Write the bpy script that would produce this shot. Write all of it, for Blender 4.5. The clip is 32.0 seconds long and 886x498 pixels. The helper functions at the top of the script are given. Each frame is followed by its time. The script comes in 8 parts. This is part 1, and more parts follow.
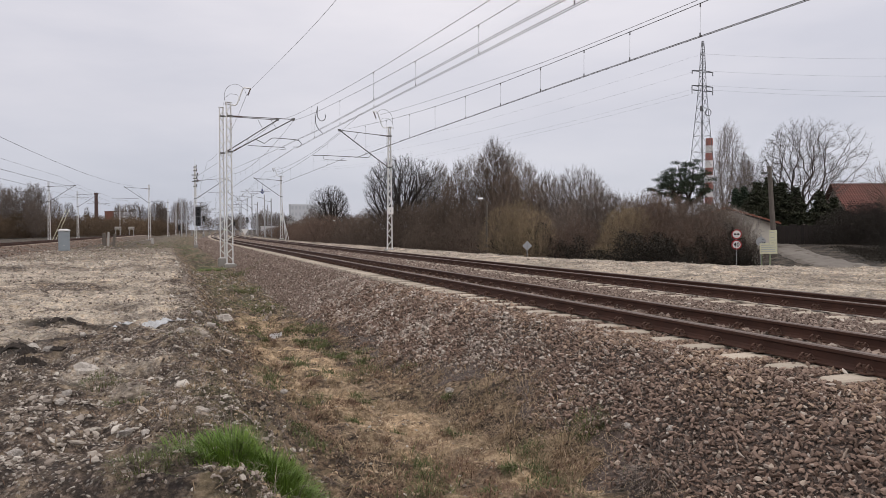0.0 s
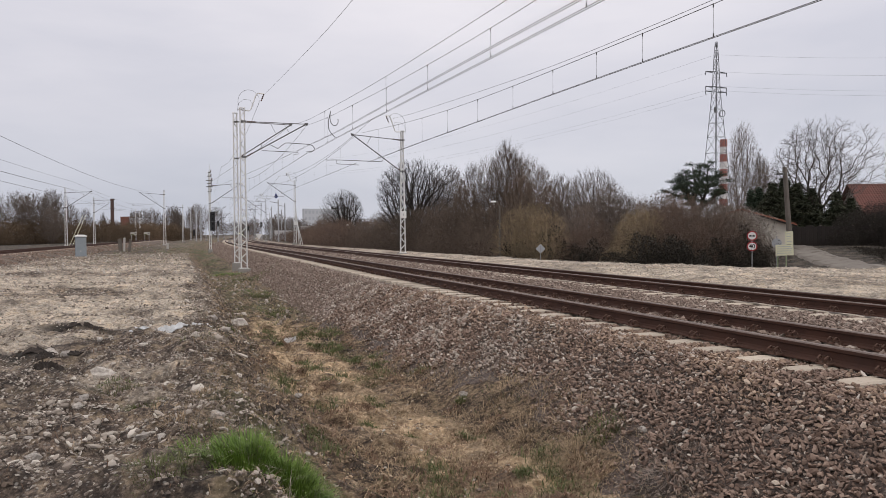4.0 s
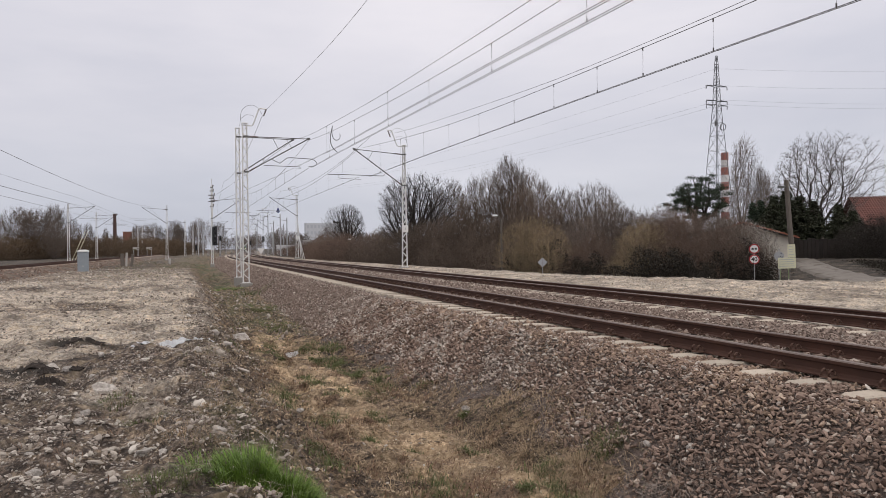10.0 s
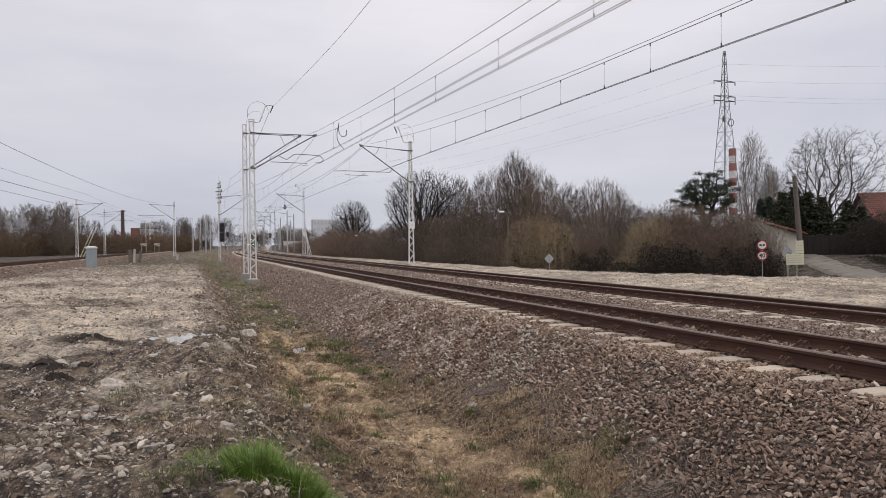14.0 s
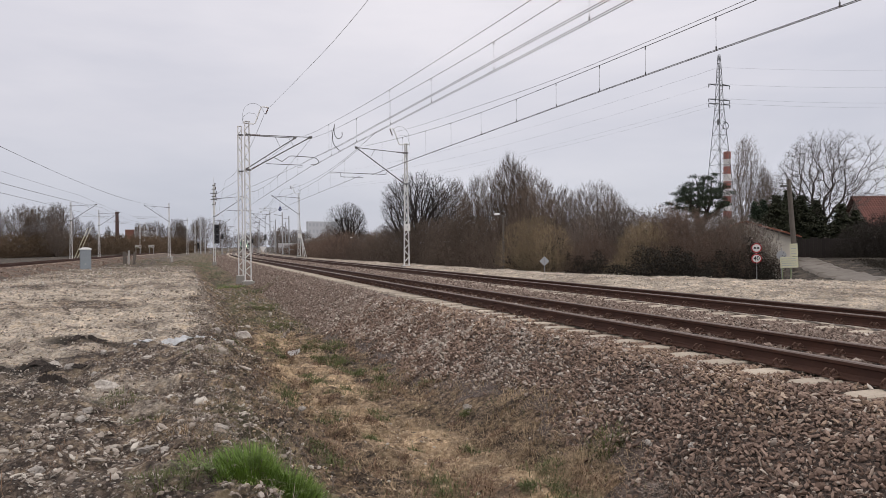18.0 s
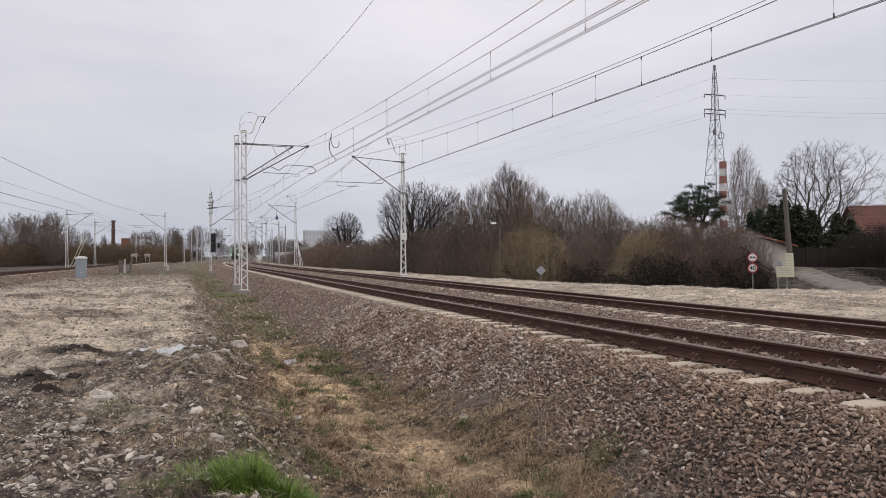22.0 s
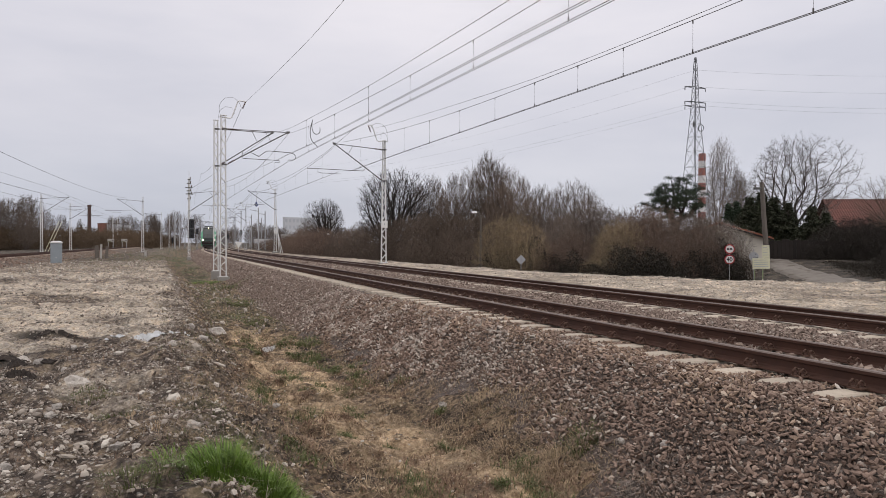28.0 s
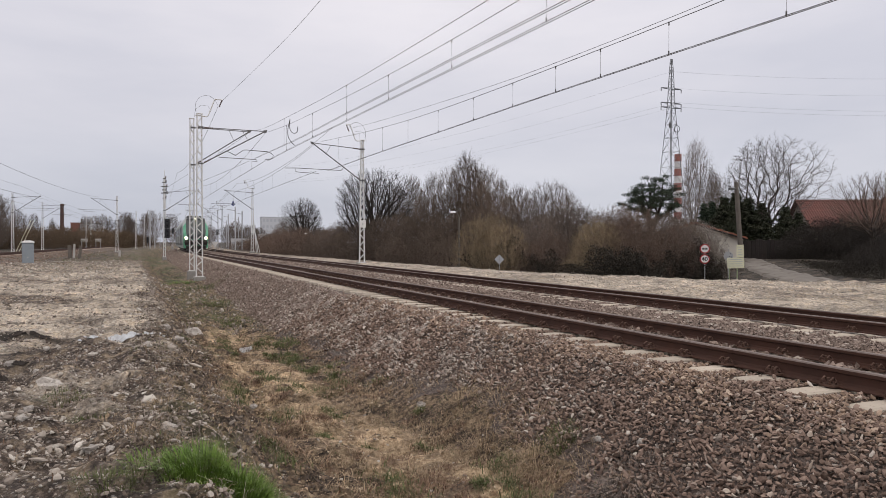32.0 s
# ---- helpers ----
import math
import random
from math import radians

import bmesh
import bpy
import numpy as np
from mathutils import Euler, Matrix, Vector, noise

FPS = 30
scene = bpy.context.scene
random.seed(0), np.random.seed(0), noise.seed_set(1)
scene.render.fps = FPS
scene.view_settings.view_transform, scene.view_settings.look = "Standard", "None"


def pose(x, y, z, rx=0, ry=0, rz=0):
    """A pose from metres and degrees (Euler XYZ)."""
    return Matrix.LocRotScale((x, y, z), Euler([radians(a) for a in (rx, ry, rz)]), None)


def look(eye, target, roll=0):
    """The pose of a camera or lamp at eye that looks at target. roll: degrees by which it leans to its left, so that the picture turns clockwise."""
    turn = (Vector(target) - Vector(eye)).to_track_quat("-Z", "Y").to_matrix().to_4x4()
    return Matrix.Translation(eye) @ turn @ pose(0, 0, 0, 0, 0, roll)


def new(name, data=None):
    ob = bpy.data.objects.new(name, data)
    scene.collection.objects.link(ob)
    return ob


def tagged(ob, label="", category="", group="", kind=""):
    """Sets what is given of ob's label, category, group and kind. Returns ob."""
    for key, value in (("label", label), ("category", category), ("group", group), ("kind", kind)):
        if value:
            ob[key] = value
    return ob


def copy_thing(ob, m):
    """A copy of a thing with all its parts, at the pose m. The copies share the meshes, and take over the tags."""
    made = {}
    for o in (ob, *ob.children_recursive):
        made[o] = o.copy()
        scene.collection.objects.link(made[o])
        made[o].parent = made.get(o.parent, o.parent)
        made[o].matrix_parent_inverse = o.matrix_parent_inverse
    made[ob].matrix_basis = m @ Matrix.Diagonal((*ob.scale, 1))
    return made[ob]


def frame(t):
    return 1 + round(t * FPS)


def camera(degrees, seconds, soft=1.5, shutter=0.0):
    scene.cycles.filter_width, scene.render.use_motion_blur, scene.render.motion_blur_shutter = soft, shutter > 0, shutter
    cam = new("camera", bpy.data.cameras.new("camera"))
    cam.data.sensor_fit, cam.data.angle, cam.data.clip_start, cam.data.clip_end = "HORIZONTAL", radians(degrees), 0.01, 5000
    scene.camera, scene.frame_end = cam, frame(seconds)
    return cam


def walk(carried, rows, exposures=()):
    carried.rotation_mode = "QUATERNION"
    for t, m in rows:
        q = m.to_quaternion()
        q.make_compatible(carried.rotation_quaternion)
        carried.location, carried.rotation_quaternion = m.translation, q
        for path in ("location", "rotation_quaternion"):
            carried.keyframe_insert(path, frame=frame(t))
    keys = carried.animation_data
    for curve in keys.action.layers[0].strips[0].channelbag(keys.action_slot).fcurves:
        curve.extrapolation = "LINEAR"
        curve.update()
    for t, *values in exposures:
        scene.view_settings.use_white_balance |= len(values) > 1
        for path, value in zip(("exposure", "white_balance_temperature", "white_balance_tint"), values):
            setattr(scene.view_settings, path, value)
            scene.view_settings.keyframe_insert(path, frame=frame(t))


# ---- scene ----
cam = camera(64.0, 32.0, soft=0.42)
EYE = (0.0, 0.0, 1.14)
# seconds, yaw, pitch, roll
TURNS = """0 -1.562 -1.581 0.079;0.5 -1.277 -1.636 0.523;1 -1.098 -1.700 0.328;1.5 -0.909 -1.635 0.143;2 -0.741 -1.364 0.337;2.5 -0.618 -1.435 0.242;4.5 -0.324 -1.108 0.643;5 -0.028 -0.666 0.723;5.5 -0.073 -0.398 0.557;6 0.069 0.058 0.286;6.5 -0.204 -0.085 0.592;7 -0.268 -0.323 0.562;7.5 -0.241 -0.380 0.408;8 -0.703 -0.069 0.394;8.5 -0.413 0.039 0.493;9 -0.163 -0.177 0.568;9.5 -0.104 -0.185 0.730;10 -0.358 -0.168 0.611;10.5 -0.406 -0.112 0.504;11 -0.419 -0.403 0.834;11.5 -0.442 -0.424 0.780;12 -0.455 -0.300 0.488;12.5 -0.351 -0.362 0.169;13 0.000 0.125 0.275;13.5 -0.118 -0.367 0.413;14 0.176 -0.461 0.627;14.5 0.188 -0.218 0.572;16.5 0.362 -0.636 0.319;17 0.129 -0.230 0.153;17.5 -0.189 -0.153 0.256;18 -0.205 -0.284 0.501;18.5 -0.207 -0.304 0.573;19 -0.142 -0.534 0.487;19.5 -0.265 -0.023 0.257;20 -0.242 -0.018 0.461;20.5 -0.542 -0.097 0.725;21 -0.690 0.021 0.522;21.5 -0.570 0.159 0.365;22 -0.473 0.450 0.441;22.5 -0.936 0.111 0.266;23 -0.997 -0.081 0.556;23.5 -1.256 -0.180 0.190;24 -1.142 -0.138 -0.007;24.5 -1.110 -0.274 -0.021;25 -1.107 -0.491 0.206;25.5 -1.184 -0.348 0.273;27.5 -1.359 -0.614 0.164;28 -2.045 -0.479 -0.167;28.5 -2.791 -0.209 -0.395;29 -3.287 -0.080 -0.489;29.5 -3.478 -0.307 -0.412;30 -3.333 -0.623 -0.292;30.5 -3.478 -0.861 -0.340;31 -3.492 -0.915 -0.311;31.5 -3.895 -0.354 -0.286;32 -3.783 -0.496 -0.169"""
ROWS = []
for row in TURNS.split(";"):
    t, yaw, pitch, roll = (float(a) for a in row.split())
    ROWS.append((t, pose(*EYE, 90 + pitch, roll, yaw)))
walk(cam, ROWS, exposures=[(0, 0.0), (32, 0.0)])

# ---- sky and light: a bright overcast afternoon ----
world = bpy.data.worlds.new("overcast_sky")
scene.world = world
world.use_nodes = True
wn, wl = world.node_tree.nodes, world.node_tree.links
wn.clear()


def wnode(kind, **values):
    n = wn.new(kind)
    for key, value in values.items():
        n.inputs[key].default_value = value
    return n


w_out, w_bg, w_tc = wn.new("ShaderNodeOutputWorld"), wn.new("ShaderNodeBackground"), wn.new("ShaderNodeTexCoord")
w_sky = wn.new("ShaderNodeTexSky")
w_sky.sky_type, w_sky.sun_disc = "NISHITA", False
w_sky.sun_elevation, w_sky.sun_rotation = radians(57), radians(33)
w_dim = wn.new("ShaderNodeMix")
w_dim.data_type, w_dim.blend_type = "RGBA", "MULTIPLY"
w_dim.inputs["Factor"].default_value = 1.0
w_dim.inputs[7].default_value = (0.11, 0.11, 0.11, 1)
wl.new(w_sky.outputs[0], w_dim.inputs[6])
w_sep, w_ramp = wn.new("ShaderNodeSeparateXYZ"), wn.new("ShaderNodeValToRGB")
wl.new(w_tc.outputs["Generated"], w_sep.inputs[0])
wl.new(w_sep.outputs["Z"], w_ramp.inputs[0])
r = w_ramp.color_ramp
r.elements[0].position, r.elements[0].color = 0.0, (0.60, 0.615, 0.70, 1)
r.elements[1].position, r.elements[1].color = 1.0, (1.40, 1.29, 1.25, 1)
for at, c in ((0.06, (0.625, 0.632, 0.71, 1)), (0.16, (0.705, 0.692, 0.755, 1)), (0.32, (0.825, 0.795, 0.845, 1)), (0.55, (1.0, 0.95, 0.97, 1))):
    e = r.elements.new(at)
    e.color = c
# soft cloud banks, stretched along the horizon
w_map = wn.new("ShaderNodeMapping")
w_map.inputs["Scale"].default_value = (1.6, 1.6, 6.5)
w_map.inputs["Location"].default_value = (3.1, 0.4, 0.2)
wl.new(w_tc.outputs["Generated"], w_map.inputs[0])
w_noise = wnode("ShaderNodeTexNoise", Scale=1.1, Detail=6.0, Roughness=0.52)
wl.new(w_map.outputs[0], w_noise.inputs["Vector"])
w_cr = wn.new("ShaderNodeValToRGB")
w_cr.color_ramp.elements[0].position, w_cr.color_ramp.elements[0].color = 0.33, (0.86, 0.875, 0.90, 1)
w_cr.color_ramp.elements[1].position, w_cr.color_ramp.elements[1].color = 0.66, (1.07, 1.06, 1.045, 1)
wl.new(w_noise.outputs["Fac"], w_cr.inputs[0])
w_mul = wn.new("ShaderNodeMix")
w_mul.data_type, w_mul.blend_type = "RGBA", "MULTIPLY"
w_mul.inputs["Factor"].default_value = 1.0
wl.new(w_ramp.outputs[0], w_mul.inputs[6])
wl.new(w_cr.outputs[0], w_mul.inputs[7])
w_mix = wn.new("ShaderNodeMix")
w_mix.data_type = "RGBA"
w_mix.inputs["Factor"].default_value = 0.93
wl.new(w_dim.outputs[2], w_mix.inputs[6])
wl.new(w_mul.outputs[2], w_mix.inputs[7])
wl.new(w_mix.outputs[2], w_bg.inputs["Color"])
w_bg.inputs["Strength"].default_value = 1.0
wl.new(w_bg.outputs[0], w_out.inputs["Surface"])

sun = new("sun", bpy.data.lights.new("sun", "SUN"))
sun.data.energy, sun.data.angle, sun.data.color = 0.5, radians(22), (1.0, 0.96, 0.9)
sun.matrix_world = look((22, -24, 62), (0, 10, 0))

# ---- materials ----
def surface(name, base, other=None, scale=6.0, fine=60.0, amount=0.6, rough=0.8, metal=0.0, bump=0.15, depth=0.01, random_tint=0.0,
            spots=None, spot_scale=25.0, spot_cut=0.62, island=0.0, glow=0.0, glow_colour=None):
    """A procedural surface: two colours mixed by a coarse and a fine noise, optional spots, bump, and a tint per object or island."""
    m = bpy.data.materials.new(name)
    m.use_nodes = True
    nt = m.node_tree
    n, l = nt.nodes, nt.links
    b = n["Principled BSDF"]
    b.inputs["Roughness"].default_value, b.inputs["Metallic"].default_value = rough, metal
    other = other or tuple(c * 0.6 for c in base)
    tc = n.new("ShaderNodeTexCoord")
    coarse, grain = n.new("ShaderNodeTexNoise"), n.new("ShaderNodeTexNoise")
    for t, s, d in ((coarse, scale, 4.0), (grain, fine, 3.0)):
        t.inputs["Scale"].default_value, t.inputs["Detail"].default_value = s, d
        l.new(tc.outputs["Object"], t.inputs["Vector"])
    add = n.new("ShaderNodeMath")
    add.operation = "MULTIPLY_ADD"
    add.inputs[1].default_value = 0.45
    l.new(grain.outputs["Fac"], add.inputs[0])
    l.new(coarse.outputs["Fac"], add.inputs[2])
    rng = n.new("ShaderNodeMapRange")
    rng.inputs["From Min"].default_value, rng.inputs["From Max"].default_value = 0.45, 1.0
    rng.inputs["To Max"].default_value = amount
    l.new(add.outputs[0], rng.inputs["Value"])
    mix = n.new("ShaderNodeMix")
    mix.data_type = "RGBA"
    mix.inputs[6].default_value, mix.inputs[7].default_value = (*base, 1), (*other, 1)
    l.new(rng.outputs[0], mix.inputs["Factor"])
    colour = mix.outputs[2]
    if spots:
        sp = n.new("ShaderNodeTexNoise")
        sp.inputs["Scale"].default_value, sp.inputs["Detail"].default_value = spot_scale, 5.0
        l.new(tc.outputs["Object"], sp.inputs["Vector"])
        sr = n.new("ShaderNodeMapRange")
        sr.inputs["From Min"].default_value, sr.inputs["From Max"].default_value = spot_cut - 0.04, spot_cut + 0.06
        l.new(sp.outputs["Fac"], sr.inputs["Value"])
        m2 = n.new("ShaderNodeMix")
        m2.data_type = "RGBA"
        l.new(sr.outputs[0], m2.inputs["Factor"])
        l.new(colour, m2.inputs[6])
        m2.inputs[7].default_value = (*spots, 1)
        colour = m2.outputs[2]
    if random_tint or island:
        src = n.new("ShaderNodeObjectInfo").outputs["Random"] if random_tint else n.new("ShaderNodeNewGeometry").outputs["Random Per Island"]
        k = random_tint or island
        tr = n.new("ShaderNodeMapRange")
        tr.inputs["To Min"].default_value, tr.inputs["To Max"].default_value = 1 - k, 1 + k
        l.new(src, tr.inputs["Value"])
        m3 = n.new("ShaderNodeVectorMath")
        m3.operation = "SCALE"
        l.new(colour, m3.inputs[0])
        l.new(tr.outputs[0], m3.inputs["Scale"])
        colour = m3.outputs[0]
    l.new(colour, b.inputs["Base Color"])
    if bump:
        bp = n.new("ShaderNodeBump")
        bp.inputs["Strength"].default_value, bp.inputs["Distance"].default_value = bump, depth
        l.new(add.outputs[0], bp.inputs["Height"])
        l.new(bp.outputs[0], b.inputs["Normal"])
    if glow:
        b.inputs["Emission Color"].default_value = (*(glow_colour or base), 1)
        b.inputs["Emission Strength"].default_value = glow
    return m


def stones_material(name, low, high, pale, pale_share, warm=None):
    """Broken stone: each piece takes its own tone; a share of them is pale."""
    m = surface(name, low, high, scale=9, fine=90, amount=0.5, rough=0.9, bump=0.35, depth=0.004)
    n, l = m.node_tree.nodes, m.node_tree.links
    b = n["Principled BSDF"]
    geo, ramp = n.new("ShaderNodeNewGeometry"), n.new("ShaderNodeValToRGB")
    e = ramp.color_ramp.elements
    e[0].position, e[0].color = 0.0, (*low, 1)
    e[1].position, e[1].color = 1.0, (*pale, 1)
    x = e.new(1 - pale_share * 1.6)
    x.color = (*high, 1)
    if warm:
        x = e.new(0.4)
        x.color = (*warm, 1)
    l.new(geo.outputs["Random Per Island"], ramp.inputs[0])
    src = b.inputs["Base Color"].links[0].from_socket
    mix = n.new("ShaderNodeMix")
    mix.data_type = "RGBA"
    mix.inputs["Factor"].default_value = 0.75
    l.new(src, mix.inputs[6])
    l.new(ramp.outputs[0], mix.inputs[7])
    l.new(mix.outputs[2], b.inputs["Base Color"])
    return m


def ground_material():
    """Dirt, pale grit, dry grass and dark soil deepened with painted shade, laid out by the sheet's own zone
    attributes.
    """
    m = bpy.data.materials.new("ground_soil")
    m.use_nodes = True
    n, l = m.node_tree.nodes, m.node_tree.links
    b = n["Principled BSDF"]
    b.inputs["Roughness"].default_value = 0.95
    tc = n.new("ShaderNodeTexCoord")

    def noise_of(scale, detail=6.0, rough=0.6):
        t = n.new("ShaderNodeTexNoise")
        t.inputs["Scale"].default_value, t.inputs["Detail"].default_value, t.inputs["Roughness"].default_value = scale, detail, rough
        l.new(tc.outputs["Object"], t.inputs["Vector"])
        return t.outputs["Fac"]

    def ramp_of(src, *stops):
        r = n.new("ShaderNodeValToRGB")
        e = r.color_ramp.elements
        e[0].position, e[0].color = stops[0][0], (*stops[0][1], 1)
        e[1].position, e[1].color = stops[-1][0], (*stops[-1][1], 1)
        for at, c in stops[1:-1]:
            x = e.new(at)
            x.color = (*c, 1)
        l.new(src, r.inputs[0])
        return r.outputs[0]

    def mix_of(fac, a, c):
        x = n.new("ShaderNodeMix")
        x.data_type = "RGBA"
        l.new(fac, x.inputs["Factor"])
        l.new(a, x.inputs[6])
        l.new(c, x.inputs[7])
        return x.outputs[2]

    def zone(name, src, spread=0.55):
        a = n.new("ShaderNodeAttribute")
        a.attribute_name = name
        s = n.new("ShaderNodeMath")
        s.operation = "SUBTRACT"
        l.new(src, s.inputs[0])
        s.inputs[1].default_value = 0.5
        k = n.new("ShaderNodeMath")
        k.operation = "MULTIPLY_ADD"
        k.use_clamp = True
        l.new(s.outputs[0], k.inputs[0])
        k.inputs[1].default_value = spread * 2
        l.new(a.outputs["Fac"], k.inputs[2])
        return k.outputs[0]

    fine, mid, patch = noise_of(16, 9, 0.72), noise_of(5, 8, 0.65), noise_of(1.3, 6, 0.6)
    dirt = ramp_of(fine, (0.36, (0.030, 0.021, 0.017)), (0.50, (0.092, 0.068, 0.053)), (0.64, (0.33, 0.255, 0.197)))
    pale = ramp_of(fine, (0.34, (0.25, 0.20, 0.15)), (0.48, (0.55, 0.47, 0.375)), (0.62, (0.73, 0.66, 0.56)))
    straw = ramp_of(fine, (0.38, (0.018, 0.012, 0.008)), (0.50, (0.094, 0.064, 0.041)), (0.62, (0.30, 0.21, 0.135)))
    sand = ramp_of(fine, (0.36, (0.30, 0.195, 0.112)), (0.5, (0.55, 0.40, 0.25)), (0.62, (0.80, 0.62, 0.42)))
    green = ramp_of(fine, (0.3, (0.047, 0.060, 0.021)), (0.7, (0.111, 0.119, 0.051)))
    # dark soil, its colour lowered further to carry the shade under shrubs
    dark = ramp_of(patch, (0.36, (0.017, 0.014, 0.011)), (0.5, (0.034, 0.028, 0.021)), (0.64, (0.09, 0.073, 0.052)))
    # pebbles: some cells of a fine cell pattern are pale stones
    vor = n.new("ShaderNodeTexVoronoi")
    vor.inputs["Scale"].default_value = 34.0
    l.new(tc.outputs["Object"], vor.inputs["Vector"])
    sep = n.new("ShaderNodeSeparateColor")
    l.new(vor.outputs["Color"], sep.inputs[0])
    near = n.new("ShaderNodeMapRange")
    near.inputs["From Min"].default_value, near.inputs["From Max"].default_value, near.inputs["To Min"].default_value, near.inputs["To Max"].default_value = 0.25, 0.5, 1.0, 0.0
    l.new(vor.outputs["Distance"], near.inputs["Value"])
    pick = n.new("ShaderNodeMapRange")
    pick.inputs["From Min"].default_value, pick.inputs["From Max"].default_value = 0.55, 0.75
    l.new(sep.outputs[0], pick.inputs["Value"])
    both = n.new("ShaderNodeMath")
    both.operation = "MULTIPLY"
    l.new(near.outputs[0], both.inputs[0])
    l.new(pick.outputs[0], both.inputs[1])
    pebble = ramp_of(sep.outputs[1], (0.0, (0.136, 0.115, 0.098)), (0.6, (0.306, 0.272, 0.238)), (1.0, (0.561, 0.527, 0.476)))
    c = mix_of(both.outputs[0], mix_of(zone("pale", mid), dirt, pale), pebble)
    c = mix_of(zone("straw", mid), c, straw)
    c = mix_of(zone("sand", mid, 1.1), c, sand)
    c = mix_of(zone("green", mid), c, green)
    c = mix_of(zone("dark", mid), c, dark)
    tone = n.new("ShaderNodeMapRange")
    tone.inputs["From Min"].default_value, tone.inputs["From Max"].default_value, tone.inputs["To Min"].default_value, tone.inputs["To Max"].default_value = 0.32, 0.68, 0.62, 1.38
    l.new(patch, tone.inputs["Value"])
    clod = n.new("ShaderNodeMapRange")
    clod.inputs["From Min"].default_value, clod.inputs["From Max"].default_value, clod.inputs["To Min"].default_value, clod.inputs["To Max"].default_value = 0.36, 0.62, 0.6, 1.34
    l.new(mid, clod.inputs["Value"])
    both_tones = n.new("ShaderNodeMath")
    both_tones.operation = "MULTIPLY"
    l.new(tone.outputs[0], both_tones.inputs[0])
    l.new(clod.outputs[0], both_tones.inputs[1])
    dap = n.new("ShaderNodeVectorMath")
    dap.operation = "SCALE"
    l.new(c, dap.inputs[0])
    l.new(both_tones.outputs[0], dap.inputs["Scale"])
    l.new(dap.outputs[0], b.inputs["Base Color"])
    bp = n.new("ShaderNodeBump")
    bp.inputs["Strength"].default_value, bp.inputs["Distance"].default_value = 1.0, 0.08
    l.new(fine, bp.inputs["Height"])
    l.new(bp.outputs[0], b.inputs["Normal"])
    return m


